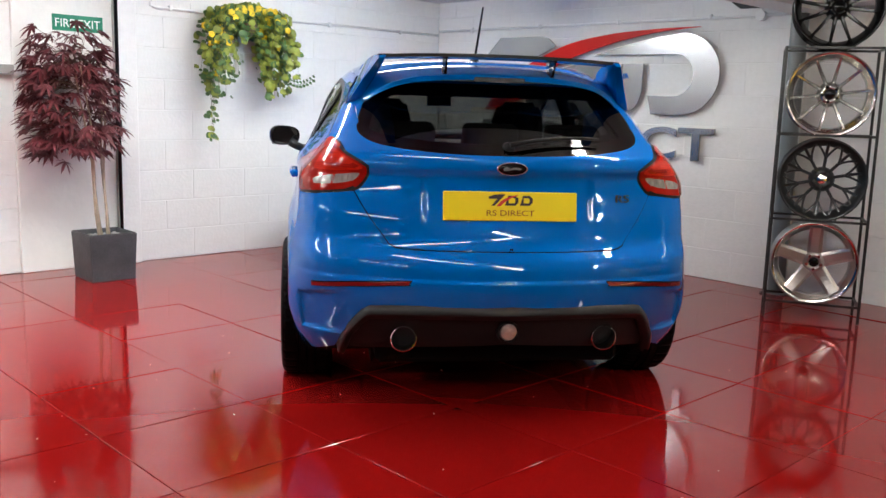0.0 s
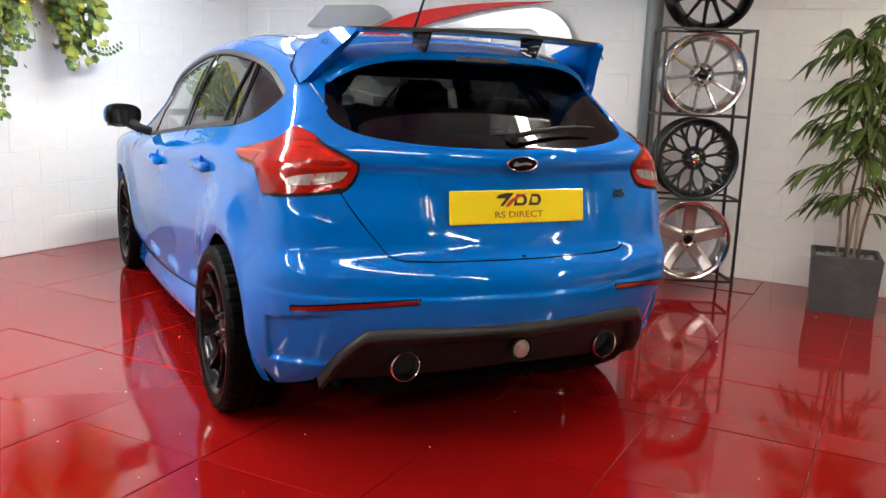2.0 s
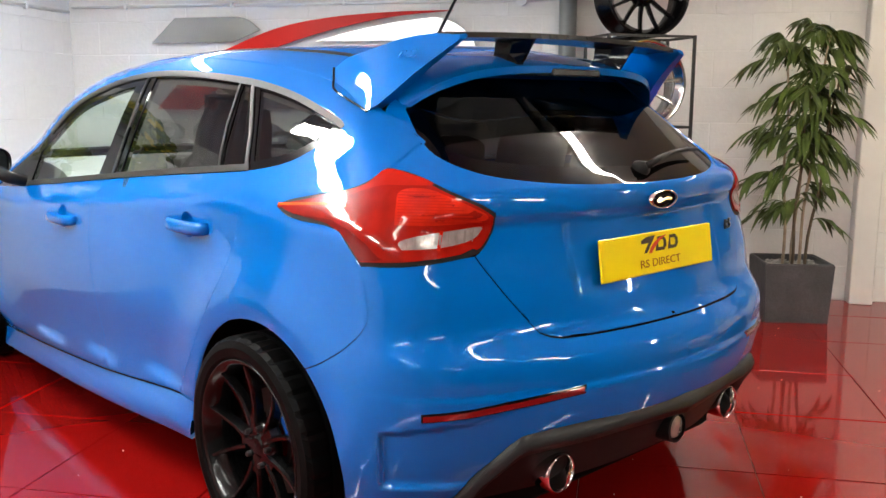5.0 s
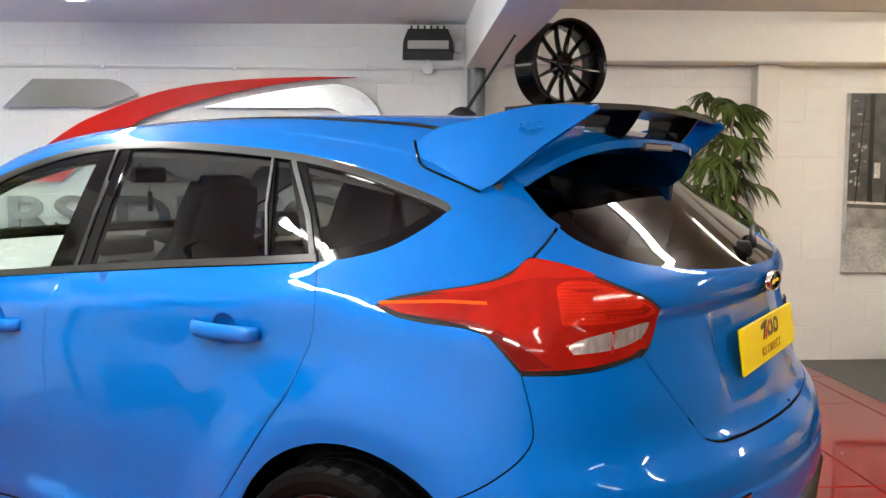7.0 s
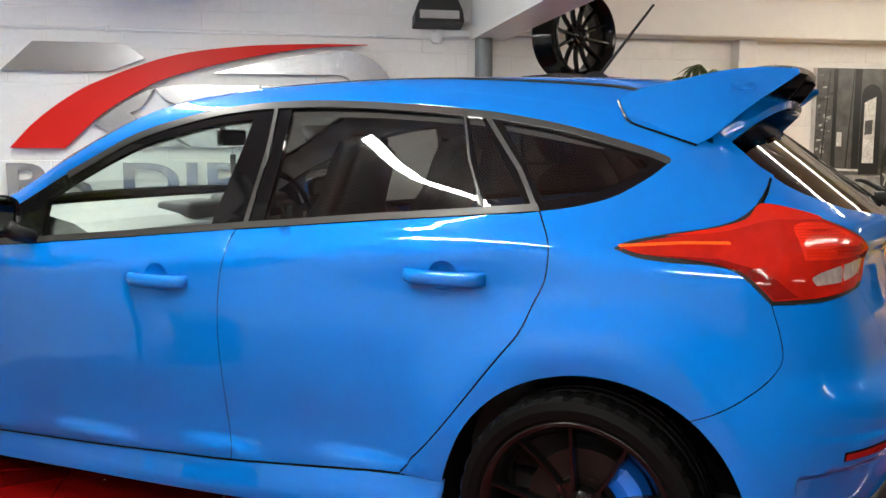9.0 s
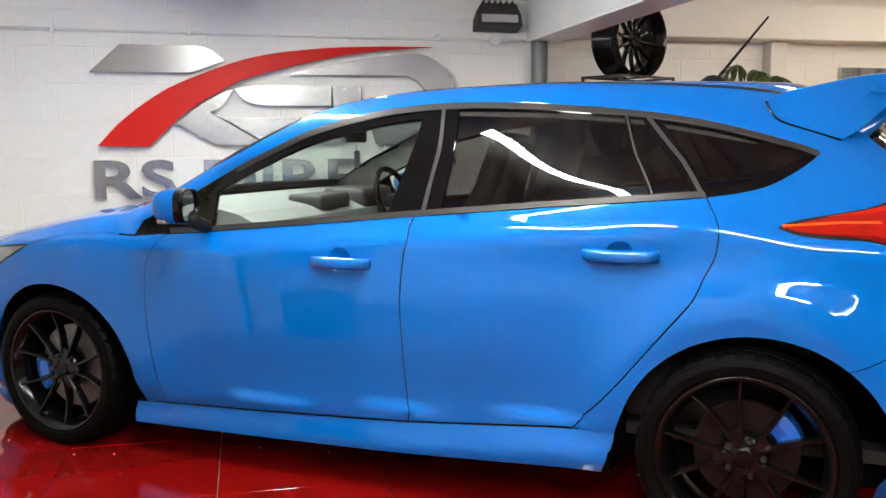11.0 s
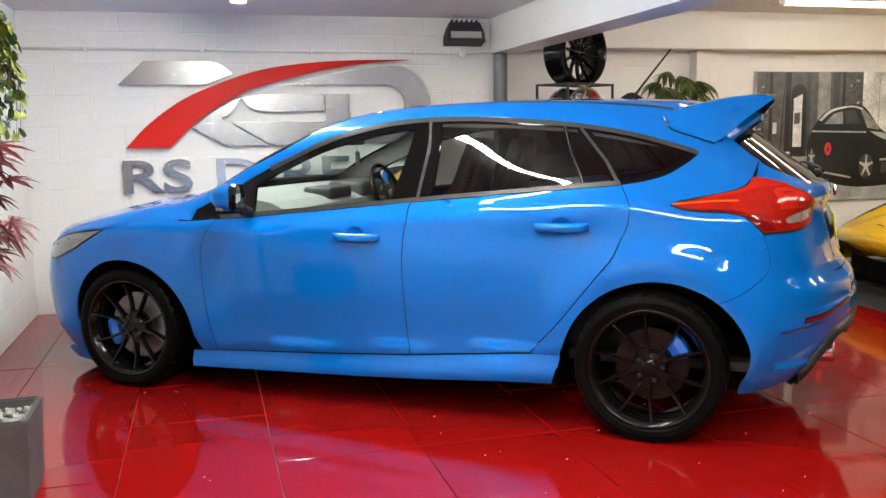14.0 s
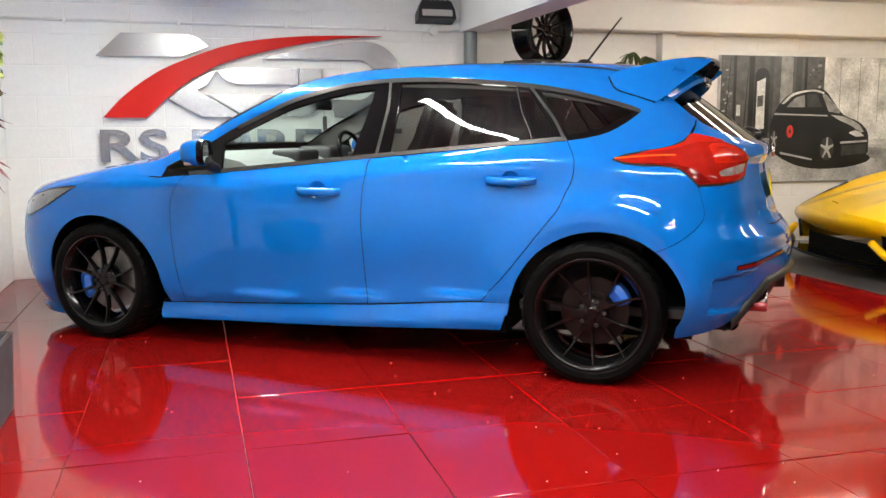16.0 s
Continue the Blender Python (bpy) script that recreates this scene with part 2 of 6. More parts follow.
def box(lo, hi, bevel=0.0, bm=None, m=None, seg=1):
    b2 = bmesh.new()
    bmesh.ops.create_cube(b2, size=1.0)
    c = [(p + q) / 2 for p, q in zip(lo, hi)]
    s = [abs(q - p) for p, q in zip(lo, hi)]
    for v in b2.verts:
        v.co = Vector((v.co.x * s[0] + c[0], v.co.y * s[1] + c[1], v.co.z * s[2] + c[2]))
    if bevel:
        bmesh.ops.bevel(b2, geom=b2.edges[:], offset=bevel, segments=seg, profile=0.5, affect="EDGES")
    if m is not None:
        b2.transform(m)
    return join(bm, b2)


def join(bm, other):
    if bm is None:
        return other
    me = bpy.data.meshes.new("tmp")
    other.to_mesh(me)
    other.free()
    bm.from_mesh(me)
    bpy.data.meshes.remove(me)
    return bm


def lathe(profile, seg=48, bm=None, m=None, close=False):
    """Turns (radius, height) pairs round the z axis."""
    b = bm or bmesh.new()
    rings = []
    for r, h in profile:
        ring = []
        for i in range(seg):
            t = 2 * math.pi * i / seg
            p = Vector((r * math.cos(t), r * math.sin(t), h))
            ring.append(b.verts.new(m @ p if m is not None else p))
        rings.append(ring)
    pairs = list(zip(rings, rings[1:])) + ([(rings[-1], rings[0])] if close else [])
    for r0, r1 in pairs:
        for i in range(seg):
            j = (i + 1) % seg
            b.faces.new((r0[i], r0[j], r1[j], r1[i]))
    return b


def tube(points, radius, seg=8, bm=None, taper=None, cap=True):
    """A round bar along points."""
    b = bm or bmesh.new()
    pts = [Vector(p) for p in points]
    rings = []
    up = Vector((0, 0, 1))
    for i, p in enumerate(pts):
        d = (pts[min(i + 1, len(pts) - 1)] - pts[max(i - 1, 0)]).normalized()
        s = d.cross(up if abs(d.dot(up)) < 0.95 else Vector((1, 0, 0))).normalized()
        u = s.cross(d)
        r = radius if taper is None else radius + (taper - radius) * i / max(len(pts) - 1, 1)
        rings.append([b.verts.new(p + (s * math.cos(2 * math.pi * k / seg) + u * math.sin(2 * math.pi * k / seg)) * r) for k in range(seg)])
    for r0, r1 in zip(rings, rings[1:]):
        for k in range(seg):
            b.faces.new((r0[k], r0[(k + 1) % seg], r1[(k + 1) % seg], r1[k]))
    if cap:
        b.faces.new(rings[0][::-1])
        b.faces.new(rings[-1])
    return b


def slab(outline, depth, bm=None, m=None, bevel=0.0, holes=()):
    """A flat shape in x, z drawn out by depth towards -y."""
    b = bmesh.new()
    loops = [list(outline)] + [list(h) for h in holes]
    pts, edges = [], []
    for lp in loops:
        k = len(pts)
        pts += [Vector(p) for p in lp]
        edges += [(k + i, k + (i + 1) % len(lp)) for i in range(len(lp))]
    v2, _, f2, *_ = geometry.delaunay_2d_cdt(pts, edges, [], 0, 1e-6)
    vs = [b.verts.new((p.x, 0, p.y)) for p in v2]
    for f in f2:
        c = sum((v2[i] for i in f), Vector((0, 0))) / len(f)
        if inside(c, loops):
            b.faces.new([vs[i] for i in f])
    for v in [v for v in b.verts if not v.link_faces]:
        b.verts.remove(v)
    bmesh.ops.recalc_face_normals(b, faces=b.faces[:])
    if b.faces and sum(f.normal.y for f in b.faces) > 0:
        bmesh.ops.reverse_faces(b, faces=b.faces[:])
    front = b.faces[:]
    r = bmesh.ops.extrude_face_region(b, geom=front)
    for v in [g for g in r["geom"] if isinstance(g, bmesh.types.BMVert)]:
        v.co.y -= depth
    bmesh.ops.recalc_face_normals(b, faces=b.faces[:])
    if m is not None:
        b.transform(m)
    return join(bm, b)


def inside(p, loops):
    """Even-odd test of a point against closed loops."""
    odd = False
    for lp in loops:
        n = len(lp)
        for i in range(n):
            (x0, y0), (x1, y1) = lp[i], lp[(i + 1) % n]
            if (y0 > p[1]) != (y1 > p[1]) and p[0] < (x1 - x0) * (p[1] - y0) / (y1 - y0) + x0:
                odd = not odd
    return odd


def spline(pts, n=6):
    """Points of a smooth open line through pts."""
    p = [Vector(q) for q in pts]
    if len(p) < 3:
        return [tuple(q) for q in p]
    p = [2 * p[0] - p[1]] + p + [2 * p[-1] - p[-2]]
    out = []
    for i in range(1, len(p) - 2):
        for k in range(n):
            t = k / n
            a, b, c, d = p[i - 1], p[i], p[i + 1], p[i + 2]
            out.append(tuple(0.5 * ((2 * b) + (c - a) * t + (2 * a - 5 * b + 4 * c - d) * t * t + (3 * b - a - 3 * c + d) * t**3)))
    return out + [tuple(p[-2])]


def lettering(word, height, material, parent, m, depth=0.002, name="lettering", label="", width=None, shear=0.0, bold=0.0):
    """A word in the built-in font, its left foot at the pose m, as a mesh part."""
    cu = bpy.data.curves.new(name, "FONT")
    cu.body, cu.size, cu.extrude, cu.resolution_u, cu.shear, cu.offset = word, height / 0.70, depth / 2, 4, shear, bold
    tmp = bpy.data.objects.new(name, cu)
    scene.collection.objects.link(tmp)
    me = bpy.data.meshes.new_from_object(tmp.evaluated_get(bpy.context.evaluated_depsgraph_get()))
    bpy.data.objects.remove(tmp)
    bpy.data.curves.remove(cu)
    xs = [v.co.x for v in me.vertices]
    s = (width / (max(xs) - min(xs))) if width else 1.0
    x0 = min(xs)
    for v in me.vertices:
        v.co = Vector(((v.co.x - x0) * s, -v.co.z, v.co.y))
    # each word is a part of its own
    cuts = [-1e9] + ([split_at(me)] if " " in word and depth > 0.01 else []) + [1e9]
    for lo, hi in zip(cuts, cuts[1:]):
        b = bmesh.new()
        b.from_mesh(me)
        bmesh.ops.delete(b, geom=[v for v in b.verts if not lo < v.co.x < hi], context="VERTS")
        ob = part(name, b, material, parent, label, m=m)
    return ob


def split_at(me):
    """The middle of the widest gap along x."""
    xs = sorted(v.co.x for v in me.vertices)
    return max(((q - p, (p + q) / 2) for p, q in zip(xs, xs[1:])))[1]

# ---- the room ----
RM = room_pose(0, 0)  # x = a, y = -b
CEIL_LOW, CEIL_HIGH, FAR_A, FAR_B = 2.165, 2.25, 9.6, 9.6


def block_mesh(length, high=0.221):
    b = box((0, 0, 0), (length - 0.004, 0.03, high), 0.0)
    bmesh.ops.bevel(b, geom=[e for e in b.edges if all(v.co.y < 0.01 for v in e.verts)], offset=0.003, segments=1, affect="EDGES")
    return to_mesh("block", b, WHITE_WALL)


BLOCKS = {}


def lay_blocks(wall, length, height, m, skip=None):
    """Painted blockwork in running bond on a wall's face: m takes x along the wall, -y out of it."""
    rows = int(math.ceil(height / 0.225))
    for r in range(rows):
        z, x = r * 0.225, -0.225 * (r % 2)
        high = min(0.221, height - z - 0.002)
        while x < length - 0.02:
            x0, x1 = max(x, 0), min(x + 0.45, length)
            x += 0.45
            if x1 - x0 < 0.03 or high < 0.02:
                continue
            key = (round(x1 - x0, 3), round(high, 3))
            if key not in BLOCKS:
                BLOCKS[key] = block_mesh(*key)
            part("block", BLOCKS[key], None, wall, m=m @ Matrix.Translation((x0 + 0.002, 0, z + 0.002)))


floor = structure("floor", box((-0.4, -FAR_B, -0.12), (FAR_A, 0.4, -0.010)), JOINT, "red gloss showroom floor in large square tiles", RM)
wall_logo = structure("wall_north", box((-0.3, 0.0025, 0), (3.53, 0.3, CEIL_LOW)), WHITE_WALL, "white painted block wall behind the sign", RM)
wall_right = structure("wall_northeast", box((3.53, 0.1025, 0), (FAR_A, 0.3, CEIL_HIGH)), WHITE_WALL, "white painted block wall behind the wheel rack", RM)
wall_left = structure("wall_west", box((-0.3, -3.03, 0), (-0.0025, -0.0, CEIL_LOW)), WHITE_WALL, "white painted block wall beside the car's nose", RM)
wall_left_far = structure("wall_west_far", box((-0.3, -FAR_B, 0), (-0.034, -3.17, CEIL_LOW)), WHITE_WALL, "white painted wall with the exit sign", RM)
structure("wall_south", box((-0.3, -FAR_B - 0.2, 0), (FAR_A, -FAR_B, CEIL_HIGH)), GREY_PLASTER, "plain grey closing wall", RM)
structure("wall_east", box((FAR_A, -FAR_B - 0.2, 0), (FAR_A + 0.2, 0.3, CEIL_HIGH)), GREY_PLASTER, "plain grey closing wall", RM)
structure("trim_pilaster", box((-0.2, -3.17, 0), (0.05, -3.03, CEIL_LOW), 0.006), WHITE_WALL, "white boxed pilaster in the wall", RM)
structure("trim_boxing", box((-0.034, -3.86, 0), (0.0, -3.19, CEIL_LOW), 0.004), WHITE_PLASTER, "white boarded panel under the exit sign", RM)
structure("trim_soffit", box((3.62, -0.11, 1.935), (FAR_A, 0.106, CEIL_HIGH - 0.002), 0.008), WHITE_PLASTER, "cream plastered downstand over the rack", RM)
structure("trim_column", box((5.336, -0.01, 0), (5.476, 0.104, 1.933), 0.006), WHITE_PLASTER, "white wall pier", RM)
structure("ceiling", box((-0.3, -FAR_B, CEIL_LOW), (3.60, 0.3, CEIL_LOW + 0.25)), CEILING_PAINT, "low pale ceiling over the car", RM)
structure("ceiling_high", box((3.60, -FAR_B, CEIL_HIGH), (FAR_A + 0.2, 0.3, CEIL_HIGH + 0.2)), CEILING_PAINT, "pale ceiling over the far bay", RM)
beam = thing("ceiling_beam", "white painted steel beam spanning the showroom", "beam", RM, kind="structure")
bm = box((3.47, -FAR_B, 1.888), (3.70, 0.003, 1.902), 0.002)
part("flange", bm, WHITE_STEEL, beam)
part("web", box((3.475, -FAR_B, 1.9025), (3.625, 0.003, CEIL_LOW - 0.001), 0.004), WHITE_STEEL, beam)
post = thing("steel_post", "slim grey painted steel post under the beam", "post", RM, kind="structure")
part("shaft", lathe([(0.056, 0), (0.056, 1.887)], 24, m=Matrix.Translation((3.54, -0.075, 0))), POST_GREY, post, smooth=True)
part("foot_plate", box((3.46, -0.15, 0), (3.62, 0.0, 0.012), 0.002), POST_GREY, post)

black_floor = structure("floor_dark_bay", box((5.70, -FAR_B, -0.0095), (FAR_A, 0.104, 0.001)), BLACK_FLOOR, "black vinyl floor of the far bay", RM)

# surface conduit along the two walls
conduit = thing("conduit", "white painted surface conduit clipped along the wall", "pipe", RM)
part("pipe", tube([(0.03, -0.014, 1.905), (3.24, -0.014, 1.893), (3.46, -0.014, 1.90)], 0.011, 8), WHITE_STEEL, conduit, smooth=True)
for x in (0.45, 1.25, 2.05, 2.85):
    part("clip", box((x - 0.012, -0.03, 1.883), (x + 0.012, 0.0, 1.922), 0.003), WHITE_STEEL, conduit)
part("junction_box", lathe([(0.0, -0.022), (0.036, -0.022), (0.036, 0.022), (0.0, 0.022)], 20, m=Matrix.Translation((3.24, -0.023, 1.893)) @ pose(0, 0, 0, 90)), WHITE_STEEL, conduit)
part("drop", tube([(3.24, -0.03, 1.89), (3.24, -0.03, 1.99)], 0.009, 8), WHITE_STEEL, conduit)
part("outlet", box((3.405, -0.05, 1.99), (3.455, 0.0, 2.06), 0.006), WHITE_STEEL, conduit)
side_conduit = thing("conduit", "white painted surface conduit on the side wall", "pipe", RM)
part("pipe", tube([(0.014, -0.03, 1.87), (0.014, -2.86, 1.858), (0.014, -2.90, 1.87), (0.014, -2.90, CEIL_LOW)], 0.011, 8), WHITE_STEEL, side_conduit, smooth=True)
for b in (0.5, 1.3, 2.1, 2.75):
    part("clip", box((0.0, -b - 0.012, 1.845), (0.03, -b + 0.012, 1.884), 0.003), WHITE_STEEL, side_conduit)
drain = thing("conduit", "thin black vertical pipe in the wall corner", "pipe", RM)
part("pipe", tube([(0.065, -3.185, 0.0), (0.065, -3.185, CEIL_LOW)], 0.014, 8), GLOSS_BLACK, drain, smooth=True)
part("collar", lathe([(0.022, 0), (0.022, 0.05)], 12, m=Matrix.Translation((0.065, -3.185, 1.0))), GLOSS_BLACK, drain)
tray = thing("wall_tray", "small grey wall tray beside the exit sign", "tray", RM)
part("body", box((0.001, -4.1, 1.335), (0.05, -3.87, 1.40), 0.006), mat("grey_tray", (0.35, 0.34, 0.33), 0.4), tray)

# strip lights
for i, (a, b, z, turn, length, power) in enumerate(TUBES):
    t = thing("strip_light", "white ceiling batten with a bright fluorescent diffuser", "light", room_pose(a, b, 0, turn), "ceiling strip lights")
    roof = CEIL_LOW if a < 3.6 else CEIL_HIGH
    part("batten", box((-length / 2, -0.05, z + 0.018), (length / 2, 0.03, roof), 0.004), BATTEN, t)
    bow = [(0.048 * math.cos(math.pi * k / 8), -0.030 * math.sin(math.pi * k / 8)) for k in range(9)]
    part("diffuser", slab(bow, length - 0.08, m=Matrix.Translation((length / 2 - 0.04, 0, z + 0.017)) @ pose(0, 0, 0, 0, 0, -90)), TUBE_GLOWS[(a < 3.6, power)], t, "glowing white diffuser")
    for s in (-1, 1):
        part("holder", box((s * length / 2 - 0.03, -0.05, z - 0.016), (s * length / 2 + 0.03, 0.05, z + 0.0175), 0.004), BATTEN, t)

# floodlight on the sign wall
flood = thing("floodlight", "black cast floodlight with ribbed housing on the wall", "floodlight", room_pose(3.24, 0.0, 1.945))
prof = [(-0.155, 0.0), (0.155, 0.0), (0.15, 0.075), (0.12, 0.15), (-0.12, 0.15), (-0.15, 0.075)]
part("housing", slab(prof, 0.13, m=pose(0, -0.03, 0.0, -14)), LAMP_CASE, flood)
part("lens", box((-0.125, -0.1665, 0.012), (0.125, -0.161, 0.066), 0.003, m=pose(0, 0, 0.0, -14)), FROSTED, flood)
for k in range(6):
    x = -0.1 + k * 0.04
    part("fin", box((x - 0.006, -0.15, 0.145), (x + 0.006, -0.04, 0.168), 0.002, m=pose(0, 0, 0.0, -14)), LAMP_CASE, flood)
part("bracket", box((-0.02, -0.05, 0.02), (0.02, -0.001, 0.10), 0.004), LAMP_CASE, flood)

# fire exit sign
sign = thing("exit_sign", "green exit sign with white capitals on the wall", "sign", RM @ Matrix.Translation((0.002, -3.60, 1.645)) @ pose(0, 0, 0, 0, 0, 90))
part("board", box((0, -0.006, 0), (0.345, 0, 0.108), 0.001), EXIT_GREEN, sign)
lettering("FIRE EXIT", 0.055, EXIT_WHITE, sign, Matrix.Translation((0.02, -0.0075, 0.026)), width=0.305)

# ---- the sign ----
logo = thing("wall_sign", "brushed steel and red raised company sign on the wall", "sign", RM)


def plate(name, outline, material, stand=0.03, thick=0.018, label="", holes=()):
    return part(name, slab(outline, thick, m=Matrix.Translation((0, -stand, 0)), holes=holes), material, logo, label)


def arc(cx, cz, rx, rz, t0, t1, n=12):
    return [(cx + rx * math.cos(radians(t0 + (t1 - t0) * i / n)), cz + rz * math.sin(radians(t0 + (t1 - t0) * i / n))) for i in range(n + 1)]


swoosh = spline([(0.685, 1.196), (0.832, 1.350), (1.025, 1.497), (1.217, 1.600), (1.605, 1.742), (2.001, 1.807), (2.407, 1.832), (2.80, 1.837)]) + spline([(2.80, 1.834), (2.40, 1.802), (1.999, 1.728), (1.601, 1.618), (1.404, 1.522), (1.208, 1.395), (0.991, 1.193)])
plate("swoosh", swoosh, SIGN_RED, 0.045, label="red curved stripe of the sign")
plate("bar", [(0.655, 1.648), (0.838, 1.818), (1.30, 1.818)] + spline([(1.30, 1.818), (1.38, 1.795), (1.462, 1.730)])[1:] + [(1.257, 1.649)], SIGN_STEEL)
plate("hook", spline([(1.52, 1.552), (1.57, 1.49), (1.66, 1.455), (1.76, 1.45)]) + [(2.13, 1.45), (2.13, 1.578), (1.66, 1.578)], SIGN_STEEL)
plate("leg", [(1.155, 1.338)] + spline([(1.17, 1.345), (1.30, 1.445), (1.46, 1.535), (1.515, 1.548)]) + spline([(1.50, 1.535), (1.44, 1.445), (1.365, 1.405)]) + [(1.70, 1.200), (1.40, 1.200)], SIGN_STEEL)
plate("stroke", [(1.39, 1.398), (1.46, 1.372), (2.13, 1.372), (2.145, 1.385), (2.145, 1.578), (2.325, 1.578), (2.325, 1.372)] + spline([(2.325, 1.372), (2.28, 1.26), (2.20, 1.21), (2.10, 1.200)])[1:] + [(1.735, 1.200)], SIGN_STEEL)
big = [(1.86, 1.648)] + spline([(1.88, 1.655), (2.10, 1.708), (2.40, 1.765), (2.66, 1.795)]) + arc(2.66, 1.497, 0.312, 0.298, 88, -90, 18) + [(2.42, 1.199), (2.38, 1.337)] + arc(2.60, 1.492, 0.16, 0.156, -90, 90, 14)
plate("bowl", big, SIGN_STEEL)
lettering("RS DIRECT", 0.235, SIGN_STEEL, logo, Matrix.Translation((0.655, -0.035, 0.872)), 0.018, width=2.31, bold=0.006)
for x, z in ((0.9, 1.70), (1.3, 1.25), (2.2, 1.45), (2.9, 1.5), (2.0, 1.76), (2.24, 1.28), (1.9, 1.5), (1.0, 1.45)):
    part("spacer", tube([(x, -0.0465, z), (x, 0.0, z)], 0.008, 8), SIGN_EDGE, logo)

# ---- photograph on the far wall ----
mural = thing("wall_picture", "large black and white street photograph with a parked car", "picture", RM @ Matrix.Translation((5.975, 0.104, 0.592)))
part("board", box((0, -0.05, 0), (1.95, 0.0, 1.17), 0.003), PRINT_GREYS[3], mural)


def tone(name, outline, k, lift):
    part(name, slab(outline, 0.0006, m=Matrix.Translation((0, -0.0505 - 0.0007 * lift, 0))), PRINT_GREYS[k], mural)


# stone front, doorway, dark bays and a pale wall
tone("print_road", [(0.003, 0.003), (1.947, 0.003), (1.947, 0.34), (0.003, 0.40)], 0, 0)
tone("print_wall", [(0.003, 0.40), (1.12, 0.42), (1.12, 1.167), (0.003, 1.167)], 1, 0)
tone("print_wall", [(1.12, 0.40), (1.947, 0.40), (1.947, 1.167), (1.12, 1.167)], 6, 0)
tone("print_pavement", [(0.003, 0.30), (0.62, 0.27), (1.947, 0.20), (1.947, 0.30), (0.62, 0.40), (0.003, 0.43)], 5, 1)
rng = random.Random(8)
for k in range(60):
    x, z = rng.uniform(0.01, 0.11), rng.uniform(0.50, 1.13)
    if k > 34:
        x = rng.uniform(0.94, 1.08)
    w, h = rng.uniform(0.012, 0.035), rng.uniform(0.012, 0.03)
    tone("print_stone", [(x, z), (x + w, z + 0.004), (x + w, z + h), (x, z + h - 0.004)], (2, 0, 5, 2)[k % 4], 1)
for x, w, k in ((0.135, 0.03, 4), (0.30, 0.055, 4), (0.52, 0.04, 2), (0.64, 0.13, 5), (0.80, 0.07, 2), (0.90, 0.03, 4)):
    tone("print_column", [(x, 0.46), (x + w, 0.46), (x + w, 1.165), (x, 1.165)], k, 1)
for x in (1.30, 1.52, 1.74):
    tone("print_joint", [(x, 0.55), (x + 0.006, 0.55), (x + 0.006, 1.165), (x, 1.165)], 5, 1)
tone("print_notice", [(0.175, 0.62), (0.215, 0.62), (0.215, 0.72), (0.175, 0.72)], 3, 2)
tone("print_opening", [(0.36, 0.42), (0.36, 0.97)] + arc(0.44, 0.97, 0.08, 0.09, 180, 0, 10) + [(0.52, 0.42)], 4, 2)
tone("print_door_leaf", [(0.385, 0.50), (0.385, 0.93), (0.475, 0.97), (0.475, 0.50)], 3, 3)
tone("print_door_pane", [(0.395, 0.70), (0.395, 0.80), (0.455, 0.81), (0.455, 0.71)], 1, 4)
for x, lean in ((0.05, 0.05), (0.16, -0.03), (0.25, 0.04)):
    tone("print_branch", [(x, 0.46), (x + 0.012, 0.46), (x + lean + 0.006, 1.15), (x + lean, 1.15)], 4, 2)
tone("print_kerb", [(0.003, 0.455), (0.36, 0.44), (0.36, 0.455), (0.003, 0.472)], 3, 2)
# the parked car in it
tone("print_shadow", spline([(0.534, 0.30), (0.801, 0.17), (1.068, 0.12), (1.424, 0.13), (1.673, 0.19), (1.602, 0.26), (1.068, 0.25), (0.623, 0.34)]), 4, 2)
roofline = spline([(0.543, 0.37), (0.552, 0.56), (0.641, 0.73), (0.779, 0.836), (1.006, 0.874), (1.148, 0.847), (1.344, 0.64), (1.531, 0.565), (1.647, 0.46), (1.664, 0.28)])
tone("print_car", roofline + [(1.602, 0.18), (1.38, 0.17), (1.059, 0.15), (0.837, 0.20), (0.614, 0.28)], 4, 3)
tone("print_roof_light", spline([(0.659, 0.735), (0.783, 0.83), (1.006, 0.865), (1.13, 0.84)]) + spline([(1.121, 0.825), (0.997, 0.848), (0.801, 0.812), (0.685, 0.728)]), 3, 4)
tone("print_window", [(0.712, 0.70), (0.81, 0.79), (0.908, 0.815), (0.917, 0.70)], 5, 4)
tone("print_window", [(0.943, 0.70), (0.935, 0.82), (1.041, 0.825), (1.113, 0.70)], 2, 4)
tone("print_screen", spline([(1.104, 0.82), (1.157, 0.81), (1.317, 0.655), (1.184, 0.66)]), 5, 4)
tone("print_bonnet_light", spline([(1.21, 0.63), (1.371, 0.61), (1.531, 0.545), (1.602, 0.47)]) + spline([(1.566, 0.46), (1.442, 0.53), (1.317, 0.575)]), 0, 4)
tone("print_waist", [(0.587, 0.63), (1.175, 0.615), (1.175, 0.628), (0.587, 0.645)], 0, 4)
tone("print_lamp", spline([(1.424, 0.46), (1.513, 0.48), (1.602, 0.43), (1.513, 0.42)]), 6, 5)
tone("print_grille", [(1.353, 0.24), (1.638, 0.26), (1.638, 0.35), (1.353, 0.34)], 2, 4)
tone("print_bumper", [(1.335, 0.355), (1.647, 0.37), (1.647, 0.39), (1.335, 0.375)], 0, 5)
tone("print_sill", [(0.667, 0.265), (1.023, 0.20), (1.023, 0.215), (0.667, 0.285)], 0, 4)
